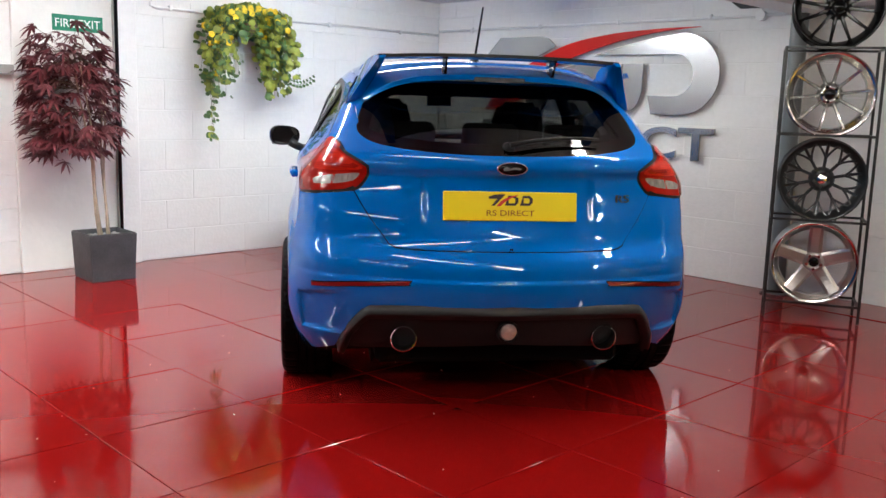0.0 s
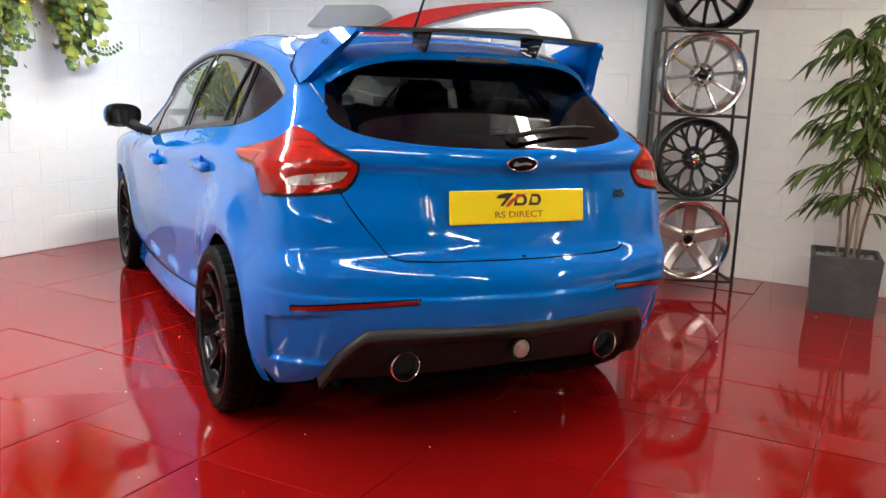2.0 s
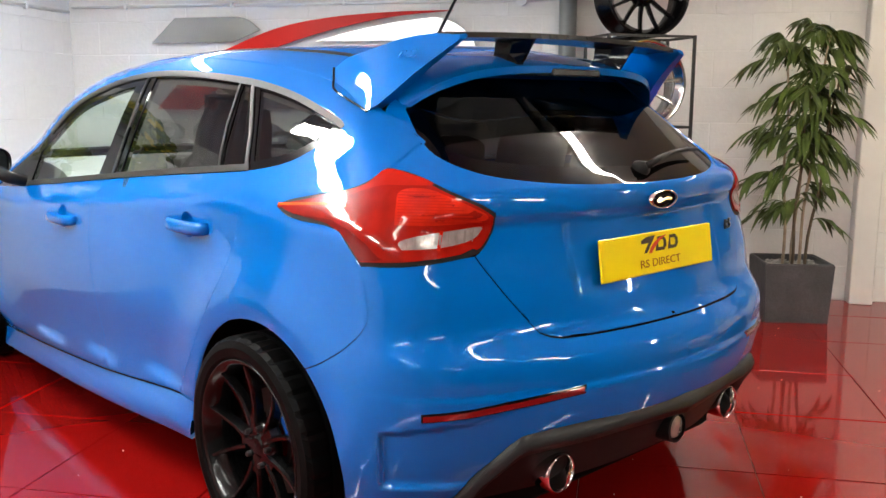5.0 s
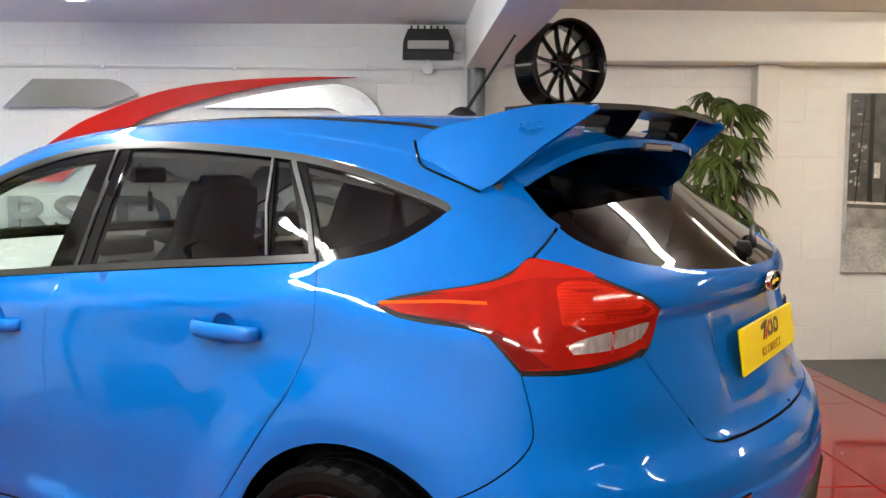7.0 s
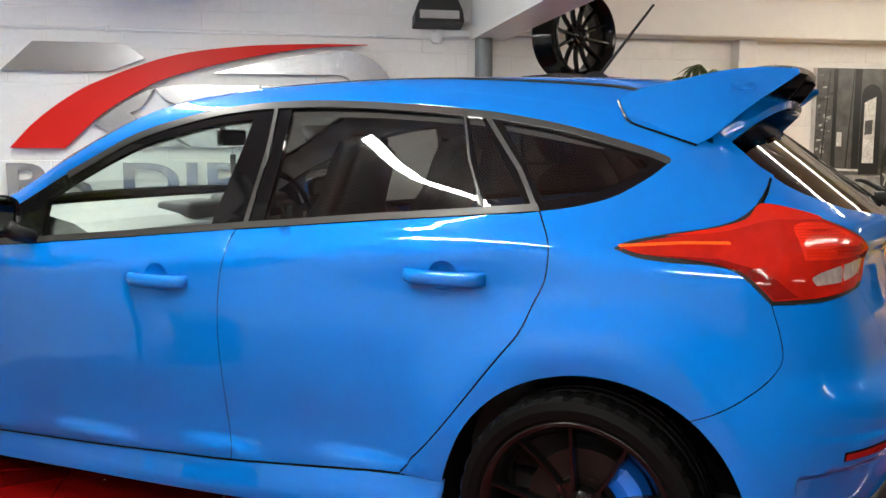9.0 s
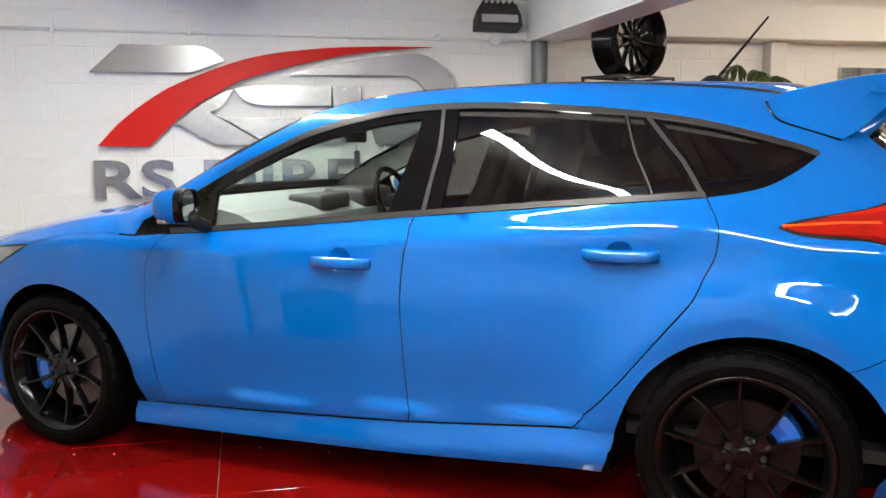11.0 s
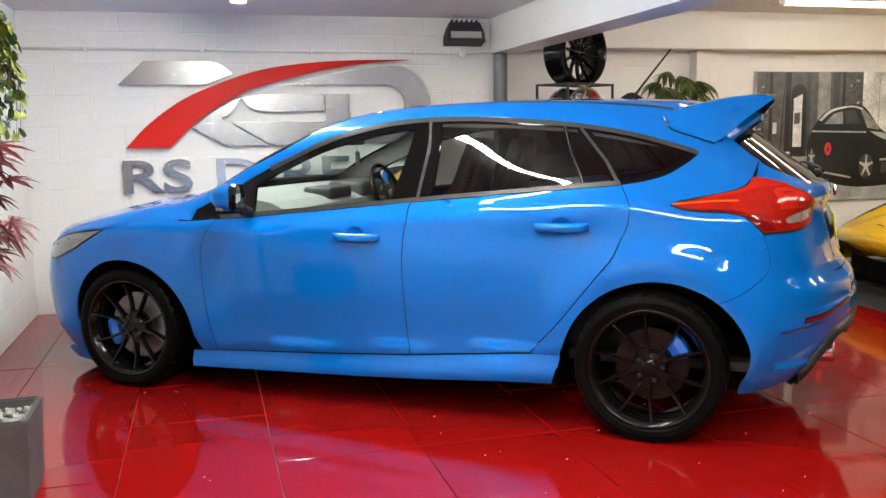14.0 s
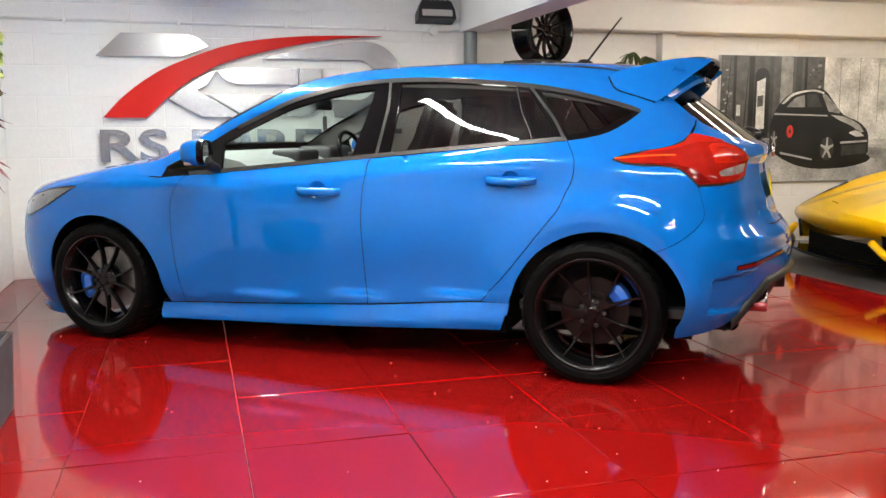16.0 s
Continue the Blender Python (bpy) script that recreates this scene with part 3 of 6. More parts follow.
for cx, cz, rx, rz in ((0.59, 0.40, 0.05, 0.115), (1.185, 0.31, 0.11, 0.155)):
    tone("print_tyre", arc(cx, cz, rx, rz, 0, 342, 19), 4, 5)
    tone("print_rim", arc(cx, cz, rx * 0.72, rz * 0.72, 0, 342, 19), 2, 6)
    for k in range(5):
        g = radians(90 + 72 * k)
        c, n = math.cos(g), math.sin(g)
        tone("print_spoke", [(cx - 0.12 * rx * n, cz + 0.12 * rz * c), (cx + 0.12 * rx * n, cz - 0.12 * rz * c), (cx + rx * (0.68 * c + 0.07 * n), cz + rz * (0.68 * n - 0.07 * c)), (cx + rx * (0.68 * c - 0.07 * n), cz + rz * (0.68 * n + 0.07 * c))], 0, 7)
part("print_poppy", slab(arc(0.762, 0.475, 0.036, 0.06, 0, 342, 19), 0.0006, m=Matrix.Translation((0, -0.0555, 0))), INK_RED, mural)
part("print_poppy_eye", slab(arc(0.762, 0.475, 0.012, 0.02, 0, 342, 19), 0.0006, m=Matrix.Translation((0, -0.0562, 0))), INK, mural)

# ---- loose wheels and rack ----
def spoke(bm, turn, r0, r1, w0, w1, y0, y1, thick, skew=0.0, bow=0.0, n=6):
    """One tapering spoke in the x, z plane with its face towards -y; skew shifts its outer end round the rim."""
    rows = []
    for i in range(n + 1):
        t = i / n
        r, w, a = r0 + (r1 - r0) * t, w0 + (w1 - w0) * t, turn + skew * t
        y = y0 + (y1 - y0) * t + bow * math.sin(math.pi * t)
        c, s = math.cos(a), math.sin(a)
        row = []
        for k, dy in ((-0.5, thick), (-0.5, 0.25 * thick), (-0.28, 0.0), (0.28, 0.0), (0.5, 0.25 * thick), (0.5, thick)):
            row.append(bm.verts.new((r * c - k * w * s, y + dy, r * s + k * w * c)))
        rows.append(row)
    for p, q in zip(rows, rows[1:]):
        for k in range(6):
            bm.faces.new((p[k], p[(k + 1) % 6], q[(k + 1) % 6], q[k]))
    bm.faces.new(rows[0]), bm.faces.new(rows[-1][::-1])
    return bm


FACE = pose(0, 0, 0, 90)  # lathe axis z turns to -y


def alloy_wheel(name, label, style, material, lip, m, radius=0.245, width=0.21, group="display wheels on the rack"):
    """A bare alloy wheel whose face looks along -y and whose axle lies at the pose m."""
    w = thing(name, label, "wheel", m, group)
    R, h = radius, width / 2
    # lathe heights run along -y
    barrel = lathe([(R, -h), (R + 0.004, -h + 0.008), (R - 0.012, -h + 0.02), (R - 0.014, -0.02), (R - 0.035, 0.0), (R - 0.030, h - 0.05), (R - 0.012, h - 0.02), (R + 0.002, h - 0.010), (R + 0.004, h), (R - 0.006, h + 0.001), (R - 0.016, h - 0.018), (R - 0.042, h - 0.05), (R - 0.046, 0.0), (R - 0.024, -0.03), (R - 0.022, -h + 0.02), (R - 0.008, -h)], 56, m=FACE, close=True)
    part("barrel", barrel, material, w, smooth=True)
    if lip:
        part("lip", lathe([(R + 0.0045, h - 0.001), (R - 0.006, h + 0.002), (R - 0.017, h - 0.016), (R - 0.040, h - 0.046)], 56, m=FACE), lip, w, "polished rim lip", smooth=True)
    hub = lathe([(0.0, h - 0.055), (0.034, h - 0.055), (0.036, h - 0.046), (0.05, h - 0.05), (0.062, h - 0.062), (0.075, h - 0.085), (0.075, 0.0), (0.0, 0.0)], 32, m=FACE)
    part("hub", hub, material, w, smooth=True)
    part("cap", lathe([(0.0, h - 0.0515), (0.026, h - 0.052), (0.029, h - 0.0545)], 24, m=FACE), GLOSS_BLACK if style != "mesh" else CHROME, w, smooth=True)
    spokes = {"ten": (10, 0.020, 0.016), "twelve": (12, 0.024, 0.015), "five": (5, 0.085, 0.078), "mesh": (10, 0.018, 0.017)}[style]
    n, w0, w1 = spokes
    base = bmesh.new()
    spoke(base, math.pi / 2, 0.05, R - 0.028, w0, w1, -h + 0.060, -h + 0.028 if style != "five" else -h + 0.022, 0.028, bow=0.012)
    sm = to_mesh("spoke", base, material)
    for k in range(n):
        part("spoke", sm, None, w, m=pose(0, 0, 0, 0, 360 * k / n, 0))
    if style == "mesh":
        for s in (-1, 1):
            base = bmesh.new()
            spoke(base, math.pi / 2, 0.125, R - 0.028, 0.014, 0.015, -h + 0.045, -h + 0.028, 0.026, skew=s * radians(16), bow=0.006)
            sm = to_mesh("spoke_fork", base, material)
            for k in range(n):
                part("spoke_fork", sm, None, w, m=pose(0, 0, 0, 0, 360 * k / n, 0))
    bolts = 5
    bmesh_bolt = to_mesh("bolt_recess", lathe([(0.0, 0.006), (0.009, 0.006), (0.010, 0.0)], 12, m=pose(0, -h + 0.052, 0.0437, 90)), SHADOW_BLACK if style in ("ten", "twelve") else CHROME)
    for k in range(bolts):
        part("bolt", bmesh_bolt, None, w, m=pose(0, 0, 0, 0, 36 + 72 * k, 0))
    return w


RACK = room_pose(3.97, 0.53, 0, 27)
rack = thing("wheel_rack", "tall black steel wheel display rack beside the post", "rack", RACK)
LEVELS = (0.10, 0.605, 1.11, 1.615)
for x in (-0.265, 0.265):
    for y in (-0.17, 0.13):
        part("upright", box((x - 0.008, y - 0.008, 0), (x + 0.008, y + 0.008, LEVELS[3] + 0.008), 0.001), RACK_BLACK, rack)
for z in LEVELS:
    for y in (-0.17, 0.13):
        part("cross_bar", box((-0.257, y - 0.007, z - 0.007), (0.257, y + 0.007, z + 0.007), 0.001), RACK_BLACK, rack)
    for x in (-0.265, 0.265):
        part("side_bar", box((x - 0.007, -0.162, z - 0.007), (x + 0.007, 0.122, z + 0.007), 0.001), RACK_BLACK, rack)
    for x in (-0.09, 0.09):
        part("cradle_bar", box((x - 0.005, -0.164, z + 0.001), (x + 0.005, 0.124, z + 0.011), 0.001), RACK_BLACK, rack)
TOP_Z = 0.011 + 0.230
alloy_wheel("alloy_wheel", "gloss black multi-spoke alloy wheel on top of the rack", "twelve", BLACK_ALLOY, None, RACK @ Matrix.Translation((0, -0.02, LEVELS[3] + TOP_Z)) @ pose(0, 0, 0, 0, 8, 0))
alloy_wheel("alloy_wheel", "bright silver ten-spoke alloy wheel in the rack", "ten", SILVER_ALLOY, POLISHED, RACK @ Matrix.Translation((0, -0.02, LEVELS[2] + TOP_Z)) @ pose(0, 0, 0, 0, 11, 0))
alloy_wheel("alloy_wheel", "anthracite mesh-spoke alloy wheel in the rack", "mesh", DARK_ALLOY, None, RACK @ Matrix.Translation((0, -0.02, LEVELS[1] + TOP_Z)) @ pose(0, 0, 0, 0, 5, 0))
alloy_wheel("alloy_wheel", "smoked silver five-spoke alloy wheel in the rack", "five", SMOKED_ALLOY, POLISHED, RACK @ Matrix.Translation((0, -0.02, LEVELS[0] + TOP_Z)) @ pose(0, 0, 0, 0, 0, 0))


# ---- plants ----
def pot(parent, w, h):
    b = bmesh.new()
    prof = [(0.46, 0.0), (0.5, h), (0.44, h), (0.43, h - 0.04)]
    rings = []
    for k, z in prof:
        rings.append([b.verts.new((sx * k * w, sy * k * w, z)) for sx, sy in ((-1, -1), (1, -1), (1, 1), (-1, 1))])
    b.faces.new(rings[0][::-1])
    for p, q in zip(rings, rings[1:]):
        for i in range(4):
            b.faces.new((p[i], p[(i + 1) % 4], q[(i + 1) % 4], q[i]))
    b.faces.new(rings[-1])
    bmesh.ops.bevel(b, geom=[e for e in b.edges if not (e.verts[0].co.z < 0.001 and e.verts[1].co.z < 0.001)], offset=0.006, segments=2, affect="EDGES")
    part("planter", b, SLATE_POT, parent, "square slate-grey planter", smooth=False)
    g = bmesh.new()
    for _ in range(260):
        x, y, r = random.uniform(-0.41, 0.41) * w, random.uniform(-0.41, 0.41) * w, random.uniform(0.006, 0.012)
        s = bmesh.new()
        bmesh.ops.create_icosphere(s, subdivisions=1, radius=r)
        s.transform(Matrix.Translation((x, y, h - 0.036 + r * 0.4)) @ Matrix.Diagonal((1, random.uniform(0.7, 1), 0.6, 1)))
        join(g, s)
    tagged(part("pebbles", g, PEBBLE, parent, "pale grey pebbles"), kind="stuff")


def blade(bm, root, way, up, length, width, droop, n=5):
    """A lance-shaped leaf with a folded midrib."""
    way, up = way.normalized(), up.normalized()
    side = way.cross(up).normalized()
    prev = None
    for i in range(n + 1):
        t = i / n
        p = root + way * (length * t) - Vector((0, 0, 1)) * (droop * length * t * t)
        w = width * math.sin(math.pi * min(0.06 + 0.94 * t, 1)) ** 0.8 * (1 - 0.25 * t)
        row = (bm.verts.new(p - side * w / 2 + up * w * 0.18), bm.verts.new(p), bm.verts.new(p + side * w / 2 + up * w * 0.18))
        if prev:
            bm.faces.new((prev[0], prev[1], row[1], row[0]))
            bm.faces.new((prev[1], prev[2], row[2], row[1]))
        prev = row


def rand_dir(flat=0.5):
    a = random.uniform(0, 2 * math.pi)
    return Vector((math.cos(a), math.sin(a), random.uniform(-flat, flat))).normalized()


# red maple by the side wall
random.seed(11)
maple = thing("potted_maple", "artificial burgundy maple in a square planter", "plant", room_pose(0.425, 3.47, 0))
pot(maple, 0.32, 0.315)
tips = []
for k in range(4):
    x, y = random.uniform(-0.05, 0.05), random.uniform(-0.03, 0.03)
    lean = Vector((random.uniform(-0.10, 0.04) - 0.04, random.uniform(-0.08, 0.08), 1))
    pts = [Vector((x, y, 0.27)) + lean * (0.165 * i) + Vector((0.01 * math.sin(i * 1.3 + k), 0.01 * math.cos(i + k), 0)) for i in range(8)]
    part("trunk", tube(pts, 0.010, 7, taper=0.005), CANE, maple, "pale slender trunk", smooth=True)
    tips += pts[3:]
twigs, crown = bmesh.new(), bmesh.new()
for k in range(340):
    # three tiers of foliage
    tier = random.choice(((1.48, 0.20, 0.27), (1.28, 0.22, 0.31), (1.28, 0.2, 0.31), (0.91, 0.17, 0.27), (1.06, 0.16, 0.31)))
    a = random.uniform(0, 2 * math.pi)
    r = tier[2] * math.sqrt(random.uniform(0.08, 1.0))
    p = Vector((max(-0.40, (-0.16 if tier[0] > 1.1 else -0.12) + 0.95 * r * math.cos(a)), r * math.sin(a) - 0.14, tier[0] + random.gauss(0, tier[1] * 0.45)))
    q = min(tips, key=lambda v: (v - p).length)
    if random.random() < 0.4:
        tube([q, q.lerp(p, 0.5) + Vector((0, 0, 0.03)), p], 0.0025, 4, twigs, taper=0.0012)
    out = Vector((math.cos(a), math.sin(a), random.uniform(-0.9, 0.15))).normalized()
    up = (Vector((0, 0, 1)) + rand_dir() * 0.6).normalized()
    side = out.cross(up).normalized()
    size = random.uniform(0.085, 0.125)
    for j in range(7):
        g = radians(-108 + 36 * j)
        w = out * math.cos(g) + side * math.sin(g)
        blade(crown, p, w, up, size * (1.0, 0.92, 0.66)[min(abs(j - 3), 2)] * (0.62 if abs(j - 3) == 3 else 1), 0.025, 0.25, 3)
tagged(part("twigs", twigs, STEM, maple), kind="stuff")
tagged(part("crown", crown, MAPLE, maple, "dense burgundy hand-shaped leaves"), kind="stuff")

# palm by the rack
random.seed(5)
palm = thing("potted_bamboo_palm", "tall artificial bamboo palm in a square planter", "plant", room_pose(4.90, 0.42, 0, 6))
pot(palm, 0.385, 0.345)
crown, petioles = bmesh.new(), bmesh.new()


def frond(root, way, reach, leaves, size):
    """An arching stalk with hanging lance leaves in two ranks."""
    way = way.normalized()
    pts = [root + way * (reach * t) + Vector((0, 0, reach * (0.62 * t - 0.95 * t * t))) for t in [i / 8 for i in range(9)]]
    tube(pts, 0.0032, 5, petioles, taper=0.0012)
    flat = Vector((way.x, way.y, 0)).normalized()
    side = flat.cross(Vector((0, 0, 1)))
    for k in range(leaves):
        t = 0.22 + 0.78 * k / (leaves - 1)
        u = t * 8
        a = min(int(u), 7)
        p = pts[a].lerp(pts[a + 1], u - a)
        s = -1 if k % 2 else 1
        if k == leaves - 1:
            s = 0
        w = flat * random.uniform(0.55, 0.95) + side * s * random.uniform(0.45, 0.8) + Vector((0, 0, random.uniform(-0.75, -0.15)))
        long = size * (1.0 - 0.35 * abs(t - 0.55)) * random.uniform(0.8, 1.12)
        blade(crown, p, w, Vector((0, 0, 1)) + rand_dir() * 0.35, long, random.uniform(0.026, 0.036), random.uniform(0.25, 0.6), 5)


for k, (x, y, tilt, top) in enumerate(((-0.055, -0.03, -0.035, 1.56), (-0.02, -0.06, 0.03, 1.30), (0.03, -0.02, 0.06, 1.62), (0.06, -0.05, 0.10, 1.42), (0.02, 0.05, 0.02, 1.66))):
    n = 12
    lean = Vector((tilt, random.uniform(-0.05, 0.02), 1))
    pts = [Vector((x, y, 0.30)) + lean * ((top - 0.30) * i / n) + Vector((0.010 * math.sin(i * 0.9 + k), 0.008 * math.cos(i * 0.7 + k), 0)) for i in range(n + 1)]
    part("cane", tube(pts, 0.0095, 7, taper=0.006), CANE if k % 2 == 0 else STEM, palm, "slender jointed cane", smooth=True)
    for i in range(2, n + 1):
        if pts[i].z < 0.58 or (i < n and (i + k) % 5 == 4):
            continue
        for f in range((2 if pts[i].z > 0.95 and i % 2 else 1) if i < n else 4):
            a = (math.pi if (i + k + f) % 2 else 0.0) + random.uniform(-0.75, 0.75) + (0.8 * f if i == n else 0)
            d = Vector((math.cos(a), 0.8 * math.sin(a) - 0.25, random.uniform(0.05, 0.5)))
            low = pts[i].z < 0.8
            reach = (random.uniform(0.20, 0.26) if low else random.uniform(0.22, 0.32)) * (0.55 if d.x > 0 else 0.9) * (0.75 if i == n else 1)
            frond(pts[i], d, reach, 9 if low else 12, 0.125 if low else 0.155)
tagged(part("petioles", petioles, PALM, palm), kind="stuff")
tagged(part("crown", crown, PALM, palm, "dark green arching narrow blades"), kind="stuff")

# trailing wall plant
random.seed(21)
trail = thing("hanging_plant", "artificial trailing ivy with yellow flowers on the wall", "plant", room_pose(0.0, 2.20, 1.86, 90))
part("hook", tube([(0, 0.0, 0.0), (0, -0.14, 0.02), (0, -0.18, 0.01), (0, -0.18, -0.03)], 0.005, 6), STEM, trail)
part("basket", lathe([(0.02, -0.10), (0.07, -0.06), (0.085, 0.0)], 14, m=Matrix.Translation((0, -0.18, -0.07))), STEM, trail)
vines, dark, light, bloom = bmesh.new(), bmesh.new(), bmesh.new(), bmesh.new()


def round_leaf(bm, p, face, size):
    side = face.cross(Vector((0.2, 0.1, 1))).normalized()
    up = side.cross(face)
    c = bm.verts.new(p - face * size * 0.12)
    ring = [bm.verts.new(p + (side * math.cos(t) + up * math.sin(t)) * size * (0.5 if abs(t - 4.7) > 0.5 else 0.36)) for t in [2 * math.pi * i / 8 for i in range(8)]]
    for i in range(8):
        bm.faces.new((c, ring[i], ring[(i + 1) % 8]))


for k in range(76):
    # two full lobes on either side, shorter strands between them, a few long trails
    kind = "middle" if k % 5 == 0 else "lobe"
    s = -1 if k % 2 else 1
    if kind == "middle":
        spread, reach, long = random.uniform(-0.10, 0.10), random.uniform(-0.06, 0.10), random.uniform(0.06, 0.20)
    else:
        spread, reach, long = s * random.uniform(0.13, 0.35), random.uniform(-0.12, 0.16), random.uniform(0.26, 0.64)
    if k in (3, 9, 16, 21, 33):
        spread, reach, long = -random.uniform(0.24, 0.34), random.uniform(-0.08, 0.05), random.uniform(0.80, 1.0)
    n = 12
    pts = []
    for i in range(n + 1):
        t = i / n
        w = math.sin(min(t * 1.7, 1.57))
        pts.append(Vector((spread * w + 0.02 * math.sin(5 * t + k), min(-0.02, -0.18 - reach * w + 0.015 * math.cos(7 * t + k)), -0.02 + 0.09 * math.sin(min(t * 3.2, 3.14)) - long * t * t * 0.95)))
    tube(pts, 0.0025, 4, vines, taper=0.001)
    for i in range(1, n + 1):
        for _ in range(5 if i < 9 else 3):
            p = pts[i] + rand_dir() * random.uniform(0.01, 0.05)
            p.y = min(p.y, -0.015)
            f = (Vector((random.uniform(-0.8, 0.8), -0.9, random.uniform(-0.1, 0.8)))).normalized()
            tall = random.random() < (0.90 if i < 8 or (s > 0 and kind == "lobe") else 0.25)
            round_leaf(light if tall and random.random() < 0.68 else dark, p, f, random.uniform(0.040, 0.070) if tall else random.uniform(0.022, 0.040))
        if i < 10 and random.random() < 0.16:
            p = pts[i] + Vector((random.uniform(-0.03, 0.03), -0.04, 0.01))
            for j in range(5):
                g = 2 * math.pi * j / 5
                round_leaf(bloom, p + Vector((0.014 * math.cos(g), -0.004, 0.014 * math.sin(g))), Vector((0.3 * math.cos(g), -1, 0.3 * math.sin(g))).normalized(), 0.028)
# one thin sprig that reaches sideways
sprig = [Vector((0.30 + 0.032 * i, -0.22, -0.46 - 0.05 * math.sin(0.35 * i))) for i in range(10)]
tube(sprig, 0.002, 4, vines, taper=0.001)
for p in sprig[2:]:
    for s in (-1, 1):
        round_leaf(dark, p + Vector((0, -0.005, 0.018 * s)), Vector((0.2 * s, -1, 0.4)).normalized(), 0.030)
tagged(part("vines", vines, STEM, trail), kind="stuff")
tagged(part("ivy_leaves", dark, IVY, trail, "dark green ivy leaves"), kind="stuff")
tagged(part("round_leaves", light, IVY_LIGHT, trail, "yellow-green round leaves"), kind="stuff")
tagged(part("blooms", bloom, BLOOM, trail, "small yellow flowers"), kind="stuff")


# ---- yellow sports car in the far bay ----
sports = thing("sports_car", "low yellow sports car nose with black air intakes", "car", room_pose(6.06, 1.24, 0, 78) @ Matrix.Diagonal((1, 1, 0.91, 1)))


def grid(fn, nu, nv):
    b = bmesh.new()
    vs = [[b.verts.new(fn(i / nu, j / nv)) for i in range(nu + 1)] for j in range(nv + 1)]
    for j in range(nv):
        for i in range(nu):
            b.faces.new((vs[j][i], vs[j][i + 1], vs[j + 1][i + 1], vs[j + 1][i]))
    bmesh.ops.recalc_face_normals(b, faces=b.faces[:])
    return b


def nose_y(x):
    return -0.05 - 0.22 * (abs(x) / 0.95) ** 2.4


def deck(u, v):
    x = (2 * u - 1) * (0.93 + 0.05 * math.sin(math.pi * min(v * 1.4, 1)))
    y = nose_y(x) - v * 1.55
    wing_top = 0.10 * math.exp(-(((abs(x) - 0.74) / 0.17) ** 2)) * math.sin(math.pi * min(max(v, 0) * 1.1, 1))
    hump = 0.030 * math.exp(-(((abs(x) - 0.36) / 0.10) ** 2)) * min(v * 3, 1)
    z = 0.50 + 0.38 * v ** 0.85 + wing_top + hump - 0.13 * (abs(x) / 0.95) ** 4 * (1 - v) ** 2
    return Vector((x, y, z))


part("bonnet", grid(deck, 44, 24), YELLOW_PAINT, sports, smooth=True)


def face(u, v):
    x = (2 * u - 1) * 0.78
    z = 0.50 - 0.13 * (abs(x) / 0.95) ** 4 - v * (0.20 - 0.05 * (abs(x) / 0.78) ** 2)
    return Vector((x, nose_y(x) + 0.02 * math.sin(math.pi * v) - 0.10 * v * v, z))


part("nose_panel", grid(face, 24, 8), YELLOW_PAINT, sports, smooth=True)
for s in (-1, 1):
    def intake(u, v):
        x = s * (0.62 + 0.33 * u)
        return Vector((x, nose_y(x) - 0.02 - 0.04 * v, 0.45 - 0.09 * u ** 2 - v * 0.26))
    part("air_intake", grid(intake, 8, 5), SHADOW_BLACK, sports, "deep black corner air intake")
    part("intake_blade", tube([(s * 0.60, nose_y(0.60) + 0.02, 0.30), (s * 0.76, nose_y(0.76) + 0.05, 0.205), (s * 0.95, nose_y(0.95) + 0.02, 0.125)], 0.030, 8, taper=0.034), YELLOW_PAINT, sports, "yellow blade across the intake", smooth=True)
    def side(u, v):
        p = deck(0.0 if s < 0 else 1.0, 0.03 + 0.97 * u)
        return Vector((p.x + s * 0.012 * math.sin(math.pi * v), p.y, p.z - v * (p.z - 0.14)))
    part("side_panel", grid(side, 14, 8), YELLOW_PAINT, sports, smooth=True)
    def lamp(u, v):
        p = deck(0.5 + s * (0.34 + 0.13 * v * (1 - 0.6 * u)), 0.03 + 0.26 * u)
        return p + Vector((0, 0, 0.006))
    part("headlamp", grid(lamp, 10, 5), HEADLAMP_GLASS, sports, "narrow dark headlamp", smooth=True)
part("splitter", grid(lambda u, v: Vector(((2 * u - 1) * 0.90, nose_y((2 * u - 1) * 0.9) + 0.05 - 0.30 * v, 0.115 - 0.015 * v)), 24, 3), GLOSS_BLACK, sports, smooth=True)
part("splitter_lip", grid(lambda u, v: Vector(((2 * u - 1) * 0.90, nose_y((2 * u - 1) * 0.9) + 0.05 - 0.01 * v, 0.115 - 0.03 * v)), 24, 1), GLOSS_BLACK, sports)
part("lower_grille", grid(lambda u, v: Vector(((2 * u - 1) * 0.60, nose_y((2 * u - 1) * 0.6) - 0.11, 0.26 - 0.15 * v)), 16, 2), SHADOW_BLACK, sports)
part("emblem", slab([(-0.022, 0.022), (0.022, 0.022), (0.020, -0.006), (0.0, -0.028), (-0.020, -0.006)], 0.004, m=pose(0, -0.135, 0.566, -62)), GLOSS_BLACK, sports, "small dark shield emblem")
part("windscreen", grid(lambda u, v: Vector(((2 * u - 1) * (0.78 - 0.20 * v), -1.45 - 0.95 * v + 0.12 * (2 * u - 1) ** 2 * (1 - v), 0.85 + 0.36 * v - 0.05 * (2 * u - 1) ** 2)), 12, 8), GLOSS_BLACK, sports, smooth=True)
part("rear_body", slab([(-1.55, 0.15), (-1.55, 0.85), (-2.3, 0.90), (-3.3, 0.92), (-3.4, 0.15)], 1.86, m=pose(-0.93, 0, 0, 0, 0, 90)), YELLOW_PAINT, sports)


